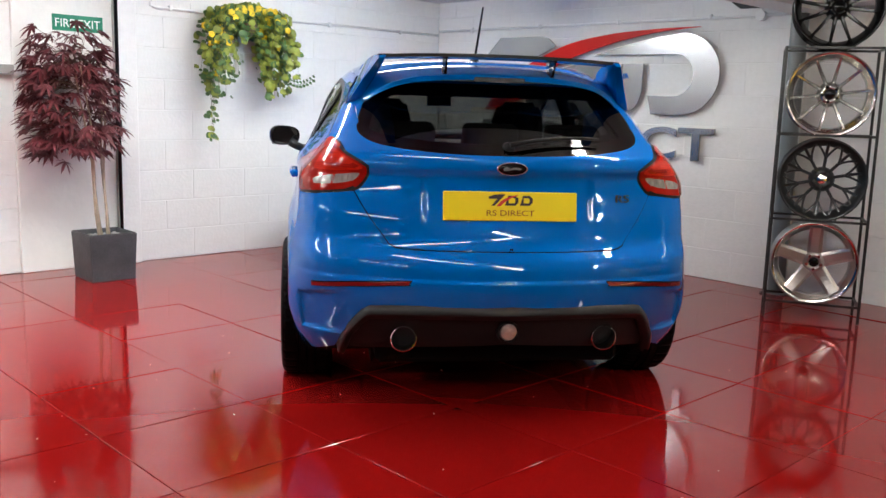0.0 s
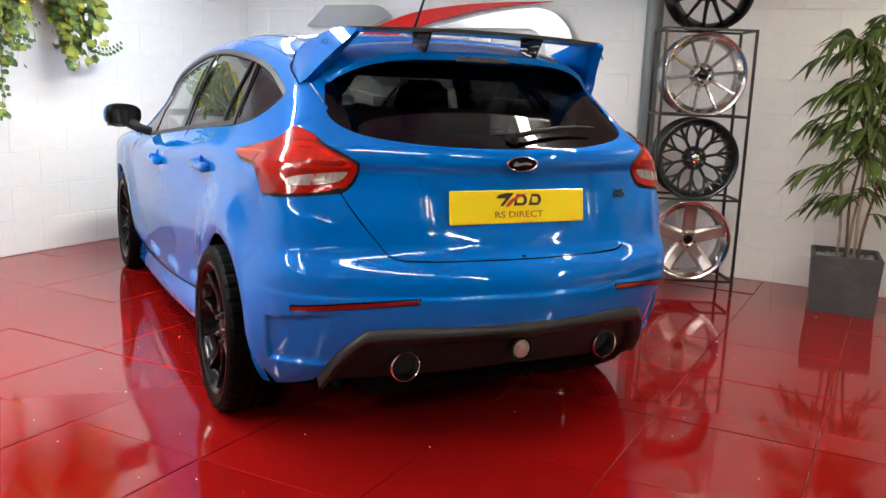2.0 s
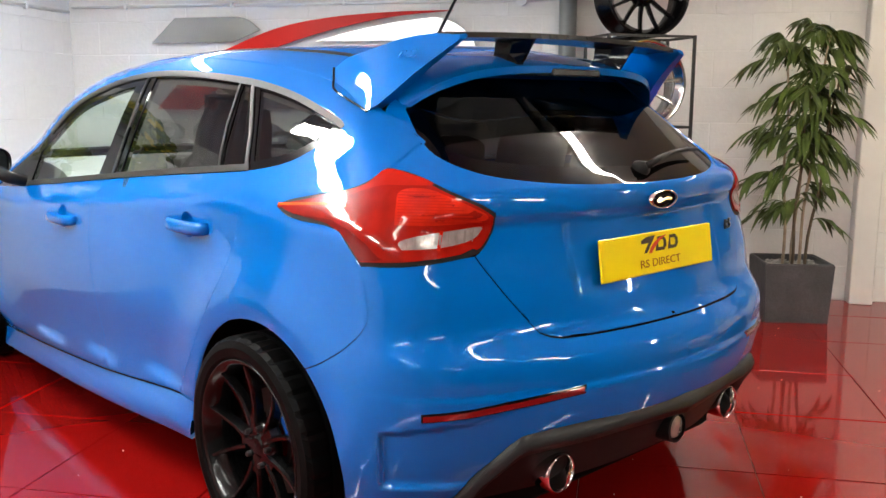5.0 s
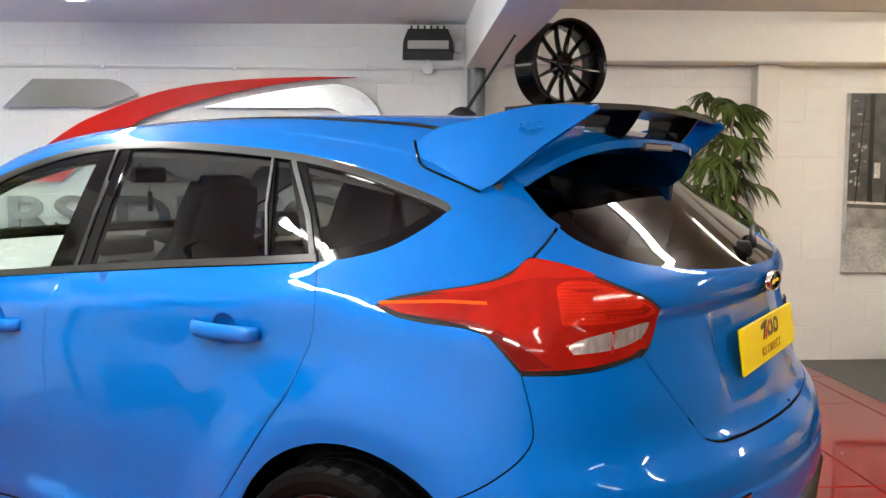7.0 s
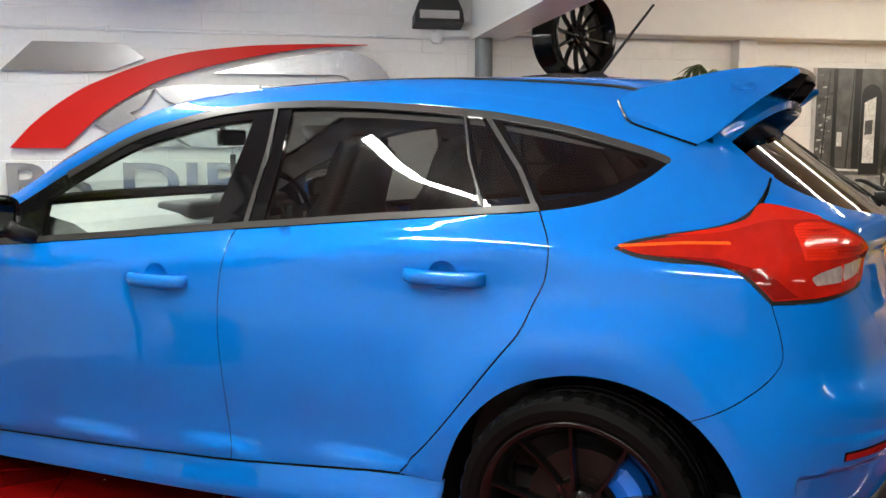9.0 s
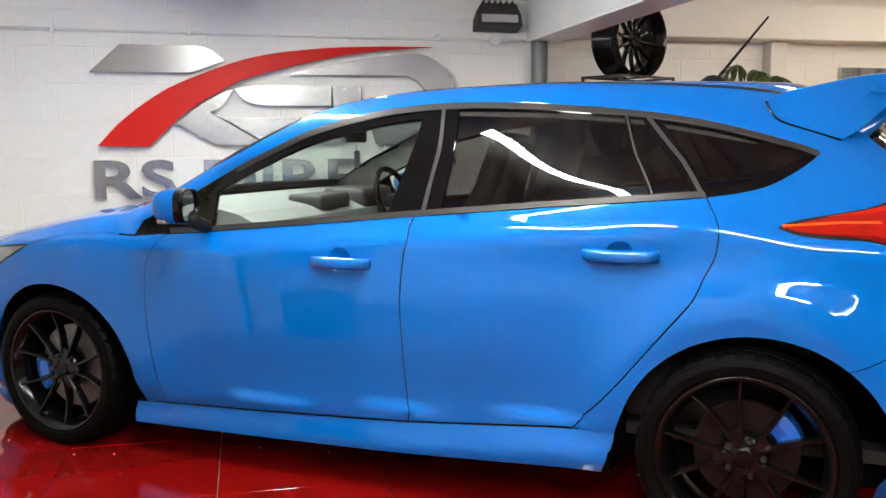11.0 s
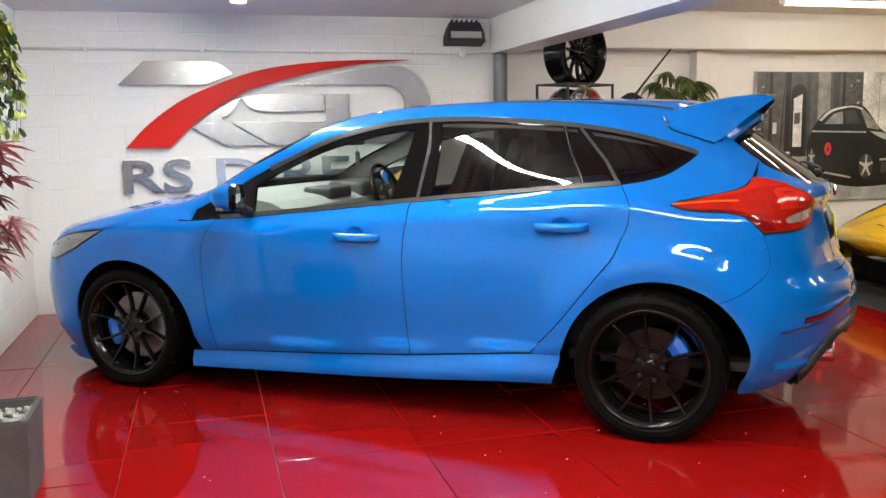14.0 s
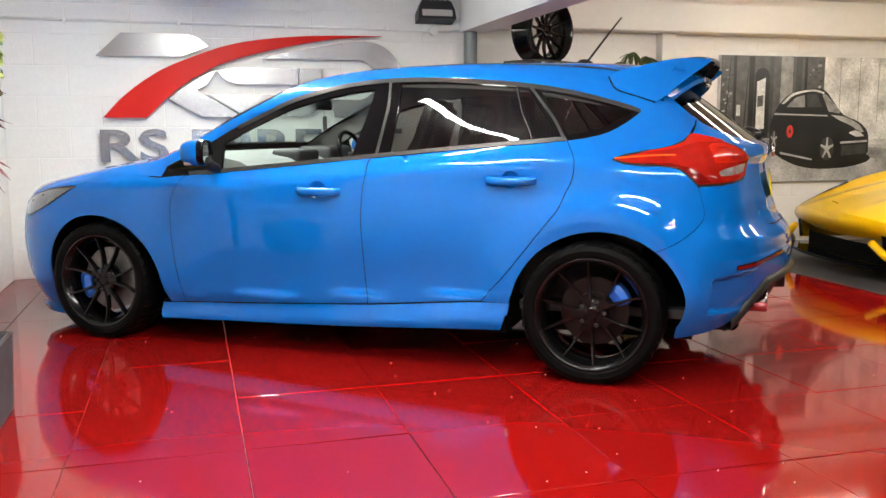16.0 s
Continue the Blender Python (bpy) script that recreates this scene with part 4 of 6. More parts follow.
# ---- the car ----
# ---- body form ----
@functools.lru_cache(maxsize=None)
def knots(pts, pitch):
    """Even samples of a monotone curve through (position, value) pairs, run on straight at both ends."""
    p = np.array([a for a, _ in pts], float)
    q = np.array([b for _, b in pts], float)
    s = np.diff(q) / np.diff(p)
    m = np.concatenate([[s[0]], np.where(s[:-1] * s[1:] > 0, 2 * s[:-1] * s[1:] / np.where(s[:-1] + s[1:] == 0, 1, s[:-1] + s[1:]), 0), [s[-1]]])
    v = np.arange(p[0] - 1.0, p[-1] + 1.0, pitch)
    w = np.clip(v, p[0], p[-1])
    i = np.clip(np.searchsorted(p, w) - 1, 0, len(p) - 2)
    h = p[i + 1] - p[i]
    t = (w - p[i]) / h
    r = (2 * t**3 - 3 * t**2 + 1) * q[i] + (t**3 - 2 * t**2 + t) * h * m[i] + (3 * t**2 - 2 * t**3) * q[i + 1] + (t**3 - t**2) * h * m[i + 1]
    return v[0], r + np.where(v < p[0], (v - p[0]) * m[0], 0) + np.where(v > p[-1], (v - p[-1]) * m[-1], 0)


def curve(v, pts, pitch=0.05):
    """Curve through (position, value) pairs with even curvature, as a cubic spline over the knots."""
    start, c = knots(tuple(pts), pitch)
    u = np.clip((np.asarray(v, float) - start) / pitch, 1.0, len(c) - 3.001)
    i = np.floor(u).astype(int)
    t = u - i
    return ((1 - t) ** 3 * c[i - 1] + (3 * t**3 - 6 * t**2 + 4) * c[i] + (-3 * t**3 + 3 * t**2 + 3 * t + 1) * c[i + 1] + t**3 * c[i + 2]) / 6

def step(v, a, b):
    t = np.clip((v - a) / (b - a), 0, 1)
    return t * t * (3 - 2 * t)

def smax(a, b, r):
    h = np.maximum(r - np.abs(a - b), 0) / r
    return np.maximum(a, b) + h * h * r / 4

SECTION_REAR = [(0.15, 0.765), (0.22, 0.795), (0.30, 0.818), (0.42, 0.820), (0.60, 0.821), (0.75, 0.820), (0.86, 0.817), (0.935, 0.811), (0.958, 0.804), (0.985, 0.788), (1.02, 0.772), (1.10, 0.742), (1.20, 0.704), (1.30, 0.648), (1.40, 0.582), (1.5, 0.51)]
SECTION = [(0.15, 0.80), (0.22, 0.835), (0.30, 0.862), (0.42, 0.868), (0.60, 0.880), (0.75, 0.888), (0.86, 0.886), (0.925, 0.879), (0.95, 0.860), (1.00, 0.806), (1.10, 0.752), (1.20, 0.702), (1.30, 0.648), (1.40, 0.582), (1.5, 0.51)]
TAPER_DOOR = [(-0.3, 0.93), (0.0, 0.922), (0.3, 0.920), (0.55, 0.932), (1.2, 0.966), (1.8, 0.978), (2.3, 0.980), (2.7, 0.980), (3.1, 0.958), (3.35, 0.89), (3.6, 0.755)]
TAPER_TAIL = [(-0.9, 0.925), (-0.6, 0.968), (-0.3, 0.990), (0.0, 1.0), (0.4, 1.0)]
TAPER_TOP = [(-0.7, 0.84), (-0.4, 0.90), (-0.1, 0.945), (0.3, 0.985), (0.8, 1.0), (1.5, 1.0), (2.1, 0.985), (2.7, 0.97), (3.1, 0.93), (3.4, 0.84), (3.6, 0.74)]
TOP = [(-0.75, 1.27), (-0.4, 1.375), (-0.15, 1.408), (0.2, 1.427), (0.7, 1.437), (1.1, 1.430), (1.5, 1.390), (1.9, 1.235), (2.2, 1.078), (2.4, 0.993), (2.6, 0.968), (2.9, 0.922), (3.2, 0.86), (3.4, 0.77), (3.5, 0.68)]
CROWN = [(-0.7, 0.14), (-0.2, 0.11), (0.5, 0.085), (1.5, 0.11), (2.3, 0.10), (3.2, 0.14), (3.5, 0.25)]
REAR = [(0.18, -0.62), (0.30, -0.72), (0.42, -0.775), (0.54, -0.796), (0.60, -0.793), (0.64, -0.781), (0.67, -0.758), (0.695, -0.736), (0.72, -0.722), (0.80, -0.702), (0.90, -0.675), (0.955, -0.668), (0.985, -0.68), (1.03, -0.672), (1.08, -0.60), (1.20, -0.435), (1.32, -0.27), (1.42, -0.12)]
REAR_BOW = [(0.2, 0.40), (0.5, 0.36), (0.8, 0.28), (1.0, 0.30), (1.1, 0.34), (1.4, 0.30)]
FRONT = [(0.15, 3.44), (0.3, 3.53), (0.5, 3.56), (0.65, 3.53), (0.8, 3.46)]

def half_width(y, z):
    mix = step(z, 0.80, 1.15)
    fore_part = step(y, -0.25, 0.35)
    top_in = curve(y, TAPER_TOP, 0.08)
    mix_rear = step(z, 0.90, 1.15)
    climb = 0.085 * np.clip(y - 0.66, -0.6, 1.2) * step(z, 0.70, 0.86) * (1 - step(z, 1.05, 1.25))
    w = curve(z + climb, SECTION, 0.018) * (curve(y, TAPER_DOOR, 0.08) * (1 - mix) + top_in * mix) * fore_part + curve(z, SECTION_REAR, 0.015) * (curve(y, TAPER_TAIL, 0.08) * (1 - mix_rear) + top_in * mix_rear) * (1 - fore_part)
    # the cabin draws in towards the back and the roof
    w = w * (1 - 0.085 * (np.clip(z - 1.0, 0, 0.42) / 0.32) ** 1.7 * (1 - step(y, -0.2, 1.0)))
    # flared arches
    for yc, amount, ring, spread in ((0.0, 0.038, 0.400, 0.125), (2.647, 0.022, 0.38, 0.14)):
        d = np.hypot(y - yc, z - 0.32)
        w = w + amount * np.exp(-((d - ring) / spread) ** 2) * step(z, 0.2, 0.42) * (1 - step(z, 0.76, 1.0))
    # pressed wedge low in the doors, with a ledge below it
    sill = 0.352 - 0.055 * (y - 0.5)
    w = w - 0.017 * step(z, sill, sill + 0.022) * (1 - step(z, sill + 0.03, sill + 0.26)) * step(y, 0.30, 0.75) * (1 - step(y, 1.85, 2.2))
    return w

def body(x, y, z):
    """Below zero inside the body's skin."""
    ax = np.abs(x)
    side = ax - half_width(y, z)
    screen_part = step(z, 1.035, 1.085)
    rear = curve(z, REAR, 0.012) * (1 - screen_part) + curve(z, REAR, 0.06) * screen_part + curve(z, REAR_BOW) * x * x - y
    # the bumper stands proud below the reflectors' line
    rear = rear - 0.007 * (1 - step(z, 0.558, 0.574))
    # recess round the number plate, and the pockets in the bumper's corners
    rear = rear + 0.011 * (1 - step(ax, 0.305, 0.345)) * step(z, 0.735, 0.82) * (1 - step(z, 0.946, 0.954))
    q = y - 0.9 + ax
    brow = 0.478 - 0.12 * (q + 0.6)
    pocket = step(q, -1.02, -0.72) * (1 - step(q, -0.585, -0.565)) * step(z, 0.325, 0.350) * (1 - step(z, brow - 0.012, brow + 0.008))
    top = z - (curve(y, TOP, 0.06) - curve(y, CROWN) * x * x)
    front = y - (curve(z, FRONT) - 0.45 * x * x)
    g = smax(side, rear, 0.16)
    g = smax(g, 0.8 * front, 0.2)
    return smax(g + 0.020 * pocket, 0.75 * top, 0.07)

def skin_normal(x, y, z):
    e = 1.5e-3
    n = np.stack([body(x + e, y, z) - body(x - e, y, z), body(x, y + e, z) - body(x, y - e, z), body(x, y, z + e) - body(x, y, z - e)], -1)
    return n / np.linalg.norm(n, axis=-1, keepdims=True)

def meet(origin, way, far):
    """First point of the skin from outside along way."""
    o, w = np.asarray(origin, float), np.asarray(way, float)
    s = np.linspace(0, 1, 61)
    g = np.stack([body(*(o + w * (far * k)).T) for k in s])
    inside = g <= 0
    first = np.argmax(inside, 0)
    bad = ~inside.any(0)
    first = np.where(bad, np.argmin(g, 0), np.maximum(first, 1))
    lo, hi = s[np.maximum(first - 1, 0)], s[first]
    for _ in range(26):
        mid = (lo + hi) / 2
        v = body(*(o + w * (far * mid)[:, None]).T) <= 0
        hi, lo = np.where(v, mid, hi), np.where(v, lo, mid)
    return o + w * (far * hi)[:, None]

def wrap(q, z):
    """Skin point of the left side or the back: q runs along y on the flank and round the rear corner to the middle."""
    q, z = np.asarray(q, float), np.asarray(z, float)
    # horizontal lines at 45 degrees; q = y - (0.9 - |x|)
    o = np.stack([-1.3 + 0 * q, q - 0.4, z], -1)
    w = np.stack([1 + 0 * q, 1 + 0 * q, 0 * q], -1)
    return meet(o, w, 1.3)

def over(x, y):
    """Skin point seen from above."""
    x, y = np.asarray(x, float), np.asarray(y, float)
    return meet(np.stack([x, y, 1.7 + 0 * x], -1), np.stack([0 * x, 0 * x, -1 + 0 * x], -1), 1.2)


def fore(q, z):
    """Skin point of the left side or the nose: q = y + (0.9 - |x|)."""
    q, z = np.asarray(q, float), np.asarray(z, float)
    return meet(np.stack([-1.3 + 0 * q, q + 0.4, z], -1), np.stack([1 + 0 * q, -1 + 0 * q, 0 * q], -1), 1.3)


def behind(x, z):
    """Skin point seen from straight behind."""
    x, z = np.asarray(x, float), np.asarray(z, float)
    return meet(np.stack([x, -1.1 + 0 * x, z], -1), np.stack([0 * x, 1 + 0 * x, 0 * x], -1), 1.3)


# ---- panels cut from the skin ----
def dense(loop, gap):
    out = []
    for (x0, y0), (x1, y1) in zip(loop, loop[1:] + loop[:1]):
        n = max(1, int(math.ceil(math.hypot(x1 - x0, y1 - y0) / gap)))
        out += [(x0 + (x1 - x0) * k / n, y0 + (y1 - y0) * k / n) for k in range(n)]
    clean = []
    for p in out:
        if not clean or math.hypot(p[0] - clean[-1][0], p[1] - clean[-1][1]) > 1e-4:
            clean.append(p)
    return clean


def shrink(loop, d):
    """A loop drawn in by d."""
    n = len(loop)
    area = sum(loop[i][0] * loop[(i + 1) % n][1] - loop[(i + 1) % n][0] * loop[i][1] for i in range(n))
    s = 1 if area > 0 else -1
    out = []
    for i in range(n):
        a, b, c = Vector(loop[i - 1]), Vector(loop[i]), Vector(loop[(i + 1) % n])
        e0, e1 = (b - a).normalized(), (c - b).normalized()
        n0, n1 = Vector((-e0.y, e0.x)) * s, Vector((-e1.y, e1.x)) * s
        m = n0 + n1
        k = max(0.35, m.length_squared / 2)
        out.append(tuple(b + m / k * d))
    return out


def sheet(name, loop, chart, material, lift=0.0, deep=0.012, gap=0.035, holes=(), seam=None, mirrored=False, both=False, inset=0.003):
    """A panel of the skin inside loop (in the chart's two coordinates), with a turned-in edge; seam: no edge where |x| is under it."""
    shape = shrink(list(loop), inset) if inset else list(loop)
    if both:
        mids = chart(np.array([p[0] for p in loop]), np.array([p[1] for p in loop]))
        shape = [(o[0], p[1]) if abs(c[0]) < 0.01 else p for o, p, c in zip(loop, shape, mids)]
    loops = [dense(shape, gap)] + [dense(list(h), gap) for h in holes]
    pts, edges = [], []
    for lp in loops:
        k = len(pts)
        pts += [Vector(p) for p in lp]
        edges += [(k + i, k + (i + 1) % len(lp)) for i in range(len(lp))]
    rim = np.array(pts)
    lo, hi = rim.min(0), rim.max(0)
    gx, gy = np.meshgrid(np.arange(lo[0] + gap * 0.5, hi[0], gap), np.arange(lo[1] + gap * 0.5, hi[1], gap))
    for p in zip(gx.ravel(), gy.ravel()):
        if np.min((rim[:, 0] - p[0]) ** 2 + (rim[:, 1] - p[1]) ** 2) > (0.45 * gap) ** 2 and inside(p, loops):
            pts.append(Vector(p))
    v2, _, f2, *_ = geometry.delaunay_2d_cdt(pts, edges, [], 0, 1e-6)
    tris = []
    for f in f2:
        c = sum((v2[i] for i in f), Vector((0, 0))) / len(f)
        if inside(c, loops):
            tris.append(tuple(f))
    uv = np.array([tuple(v) for v in v2])
    P = chart(uv[:, 0], uv[:, 1])
    Nn = skin_normal(P[:, 0], P[:, 1], P[:, 2])
    if callable(lift):
        def raised(u, v):
            B = chart(u, v)
            return B + skin_normal(B[:, 0], B[:, 1], B[:, 2]) * lift(u, v)[:, None]
        P, e = raised(uv[:, 0], uv[:, 1]), 0.004
        C = np.cross(raised(uv[:, 0] + e, uv[:, 1]) - raised(uv[:, 0] - e, uv[:, 1]), raised(uv[:, 0], uv[:, 1] + e) - raised(uv[:, 0], uv[:, 1] - e))
        C = C / np.linalg.norm(C, axis=1, keepdims=True)
        Nn = C * np.sign((C * Nn).sum(1))[:, None]
    else:
        P = P + Nn * lift
    if both:
        mid_line = np.abs(P[:, 0]) < 0.012
        P[mid_line, 0], Nn[mid_line, 0] = 0.0, 0.0
    count = {}
    for f in tris:
        for a, b in zip(f, f[1:] + f[:1]):
            count[(min(a, b), max(a, b))] = count.get((min(a, b), max(a, b)), 0) + 1
    verts, norms, faces = [tuple(p) for p in P], [tuple(n) for n in Nn], []
    for f in tris:
        a, b, c = (Vector(P[i]) for i in f[:3])
        faces.append(f if (b - a).cross(c - a).dot(Vector(Nn[f[0]])) > 0 else f[::-1])
    if deep:
        low = {}
        for f in list(faces):
            for a, b in zip(f, f[1:] + f[:1]):
                if count[(min(a, b), max(a, b))] != 1 or (seam and abs(P[a][0]) < seam and abs(P[b][0]) < seam):
                    continue
                quad = []
                for i in (a, b):
                    if i not in low:
                        low[i] = len(verts)
                        verts += [tuple(P[i]), tuple(P[i] - Nn[i] * deep)]
                        norms += [tuple(Nn[i]), tuple(Nn[i])]
                    quad.append(low[i])
                faces.append((quad[1], quad[0], quad[0] + 1, quad[1] + 1))
    n0 = len(verts)
    if both or mirrored:
        mv = [(-x, y, z) for x, y, z in verts]
        mn = [(-x, y, z) for x, y, z in norms]
        if both:
            faces = faces + [tuple(i + n0 for i in f[::-1]) for f in faces]
            verts, norms = verts + mv, norms + mn
        else:
            faces, verts, norms = [f[::-1] for f in faces], mv, mn
    me = bpy.data.meshes.new(name)
    me.from_pydata(verts, [], faces)
    me.materials.append(material)
    me.shade_smooth()
    me.normals_split_custom_set_from_vertices(norms)
    return me


def twin(name, loop, chart, material, parent=None, label="", **k):
    """The same panel on the left and on the right side."""
    obs = [part(name, sheet(name, loop, chart, material, mirrored=s, **k), None, parent or car, label) for s in (False, True)]
    return obs


def ribbon(line, width):
    """A closed loop round an open line."""
    L, R = [], []
    for i, p in enumerate(line):
        a, b = Vector(line[max(i - 1, 0)]), Vector(line[min(i + 1, len(line) - 1)])
        d = (b - a).normalized()
        n = Vector((-d.y, d.x)) * width / 2
        L.append(tuple(Vector(p) + n)), R.append(tuple(Vector(p) - n))
    return L + R[::-1]


car = thing("hatchback_car", "bright blue five-door performance hatchback with a rear wing", "car")

# lines shared by the panels, as (q, z)
BELT = [(2.281, 0.860), (1.842, 0.890), (1.397, 0.932), (0.973, 0.973), (0.519, 1.015), (0.015, 1.056)]
TIP = spline([(0.015, 1.056), (-0.09, 1.070), (-0.201, 1.094), (-0.313, 1.138), (-0.398, 1.183)], 5)
LIGHTS_TOP = spline([(-0.398, 1.183), (-0.380, 1.199), (-0.30, 1.228), (-0.135, 1.276), (0.08, 1.314), (0.36, 1.339), (0.58, 1.350), (0.751, 1.350), (0.90, 1.341), (1.056, 1.321), (1.321, 1.262), (1.53, 1.181), (1.708, 1.105), (1.920, 1.008), (2.281, 0.860)], 4)
SPLIT = spline([(0.973, 0.973), (1.02, 0.92), (1.05, 0.85), (1.066, 0.702), (1.052, 0.542), (1.022, 0.36), (1.024, 0.278)], 4)
REAR_CUT = spline([(0.012, 1.056), (0.030, 0.955), (0.042, 0.885), (0.076, 0.825), (0.123, 0.755), (0.195, 0.67), (0.348, 0.462), (0.444, 0.325)], 4)
FRONT_CUT = spline([(2.023, 0.880), (2.097, 0.83), (2.14, 0.74), (2.142, 0.56), (2.109, 0.36), (2.058, 0.222)], 4)
SILL = [(0.321, 0.326), (0.444, 0.325), (1.024, 0.278), (1.605, 0.245), (2.058, 0.222), (2.195, 0.214)]


def curve_at(v, line):
    s = sorted(line, key=lambda p: p[0])
    return float(np.interp(v, [p[0] for p in s], [p[1] for p in s]))


belt_z = lambda q: curve_at(q, BELT + TIP)
top_z = lambda q: curve_at(q, LIGHTS_TOP)


def arch(yc, r, t0, t1, n=26, zc=0.306, flat=0.95):
    return [(yc + r * math.cos(radians(t0 + (t1 - t0) * i / n)), zc + flat * r * math.sin(radians(t0 + (t1 - t0) * i / n))) for i in range(n + 1)]


REAR_ARCH = arch(-0.060, 0.381, 3, 128)  # from the sill up over the wheel to the bumper's seam
BUMPER_SEAM = spline([REAR_ARCH[-1], (-0.365, 0.622), (-0.44, 0.660), (-0.505, 0.705), (-0.535, 0.745), (-0.530, 0.795), (-0.510, 0.866)], 4)
LAMP_LOW = spline([(-0.510, 0.866), (-0.455, 0.915), (-0.425, 0.938), (-0.37, 0.948), (-0.28, 0.950), (-0.20, 0.958), (-0.150, 0.976)], 4)
LAMP_TOP = spline([(-0.150, 0.976), (-0.20, 0.993), (-0.30, 1.010), (-0.43, 1.030), (-0.51, 1.052), (-0.585, 1.087)], 4)
LAMP_IN = spline([(-0.585, 1.087), (-0.68, 1.074), (-0.80, 1.040), (-0.90, 1.010), (-0.955, 0.985)], 4)
LAMP_BASE = spline([(-0.955, 0.985), (-0.945, 0.945), (-0.915, 0.905), (-0.885, 0.889)], 3) + spline([(-0.885, 0.889), (-0.70, 0.873), (-0.510, 0.866)], 4)
RAIL = spline([(-0.545, 1.226), (-0.46, 1.262), (-0.33, 1.300), (-0.15, 1.335), (0.08, 1.364), (0.36, 1.386), (0.58, 1.396), (0.751, 1.396), (0.90, 1.388), (1.056, 1.369), (1.321, 1.311), (1.709, 1.150), (1.922, 1.050), (2.247, 0.905)], 5)

# flank behind the doors with the roof rail
flank = REAR_CUT[::-1][:-1] + TIP + LIGHTS_TOP + RAIL[::-1] + [(-0.63, 1.188), (-0.70, 1.150), (-0.645, 1.118)] + LAMP_TOP[::-1] + LAMP_LOW[::-1][1:] + BUMPER_SEAM[::-1][1:] + REAR_ARCH[::-1][1:] + [(0.345, 0.328)]
flank = flank[:-1]
twin("side_panel", flank, wrap, BLUE, gap=0.03, inset=0.0018)
front_door = [(0.973, 0.973)] + [(1.397, 0.932), (1.842, 0.890), (2.023, 0.8777)] + FRONT_CUT[1:] + [(1.605, 0.245), (1.024, 0.278)] + SPLIT[::-1][1:-1]
rear_door = [(0.015, 1.056), (0.519, 1.015), (0.973, 0.973)] + SPLIT[1:] + [(0.444, 0.325)] + REAR_CUT[::-1][1:-1]


def cup_at(y, z, r=0.043, n=24):
    """The round hollow behind a door handle: its rim in the chart and the depth of its bowl."""
    x = float(half_width(np.array(y), np.array(z)))
    q = y - 0.9 + x
    rim = [(q + r * 1.08 * math.cos(2 * math.pi * k / n), z + r * math.sin(2 * math.pi * k / n)) for k in range(n)]
    bowl = lambda u, v: -0.020 * np.clip(1 - (((u - q) / (1.08 * r)) ** 2 + ((v - z) / r) ** 2), 0, 1) ** 0.55
    return rim, bowl


CUP_FRONT, CUP_REAR = cup_at(1.335, 0.822), cup_at(0.395, 0.884, 0.040)
fd = twin("front_door", front_door, wrap, BLUE, gap=0.03, inset=0.003, holes=(CUP_FRONT[0],))
rd = twin("rear_door", rear_door, wrap, BLUE, gap=0.03, inset=0.003, holes=(CUP_REAR[0],))
for doors, (rim, bowl) in ((fd, CUP_FRONT), (rd, CUP_REAR)):
    for side, door in enumerate(doors):
        part("handle_cup", sheet("handle_cup", rim, wrap, BLUE, lift=bowl, deep=0, inset=0, gap=0.007, mirrored=side == 1), None, door)
skirt = SILL + spline([(2.195, 0.214), (2.188, 0.180), (2.168, 0.150)]) + [(1.595, 0.172), (1.005, 0.192), (0.312, 0.222)]
sill_q, sill_z = np.array([p[0] for p in SILL]), np.array([p[1] for p in SILL])
skirt_lift = lambda q, z: 0.003 + 0.050 * step(np.interp(q, sill_q, sill_z) - z, -0.01, 0.085)
twin("side_skirt", skirt, wrap, BLUE, lift=skirt_lift, deep=0.04, gap=0.025, inset=0.002)
# black strip painted in for the shadow gap between doors and skirt
twin("sill_gap_shade", ribbon([(q, z + 0.002) for q, z in SILL[1:-1]], 0.004), wrap, SHADOW_BLACK, None, "thin black strip standing for the shadow gap", lift=0.0035, deep=0.006, inset=0, gap=0.05)
# black seals lifted close to the skin, painting the shut gaps' shade
for line in (SPLIT, REAR_CUT, FRONT_CUT, SILL[1:], BUMPER_SEAM):
    twin("joint_shade_seal", ribbon(line, 0.030), wrap, SHADOW_BLACK, lift=-0.004, deep=0, inset=0, gap=0.03)
DLO = BELT + TIP[1:] + LIGHTS_TOP[1:-1]


def pane(b0, b1, t0, t1, inset=0.020, n=12, over_it=None):
    low = [(b0 + (b1 - b0) * i / n, belt_z(b0 + (b1 - b0) * i / n) + inset) for i in range(n + 1)]
    high = [(t0 + (t1 - t0) * i / n, top_z(t0 + (t1 - t0) * i / n) - (over_it or inset)) for i in range(n + 1)]
    return low + high[::-1]


PANE_FRONT = pane(1.066, 1.80, 0.868, 1.76, over_it=0.044)
PANE_REAR = pane(0.188, 0.873, 0.152, 0.722)
PANE_FIXED = pane(0.052, 0.172, 0.092, 0.136)
PANE_QUARTER = pane(-0.345, -0.003, -0.345, 0.034, 0.024)
frames = twin("window_frame", DLO, wrap, GLOSS_BLACK, None, "gloss black window surround", lift=-0.004, deep=0.02, holes=(PANE_FRONT, PANE_REAR, PANE_FIXED, PANE_QUARTER), inset=0.001)
for nm, loop, g in (("front_window", PANE_FRONT, CLEAR_GLASS), ("rear_window", PANE_REAR, PRIVACY_GLASS), ("fixed_window", PANE_FIXED, PRIVACY_GLASS), ("quarter_window", PANE_QUARTER, PRIVACY_GLASS)):
    for ob in twin(nm, loop, wrap, g, lift=-0.008, deep=0, inset=-0.004, gap=0.03):
        ob.visible_shadow = False
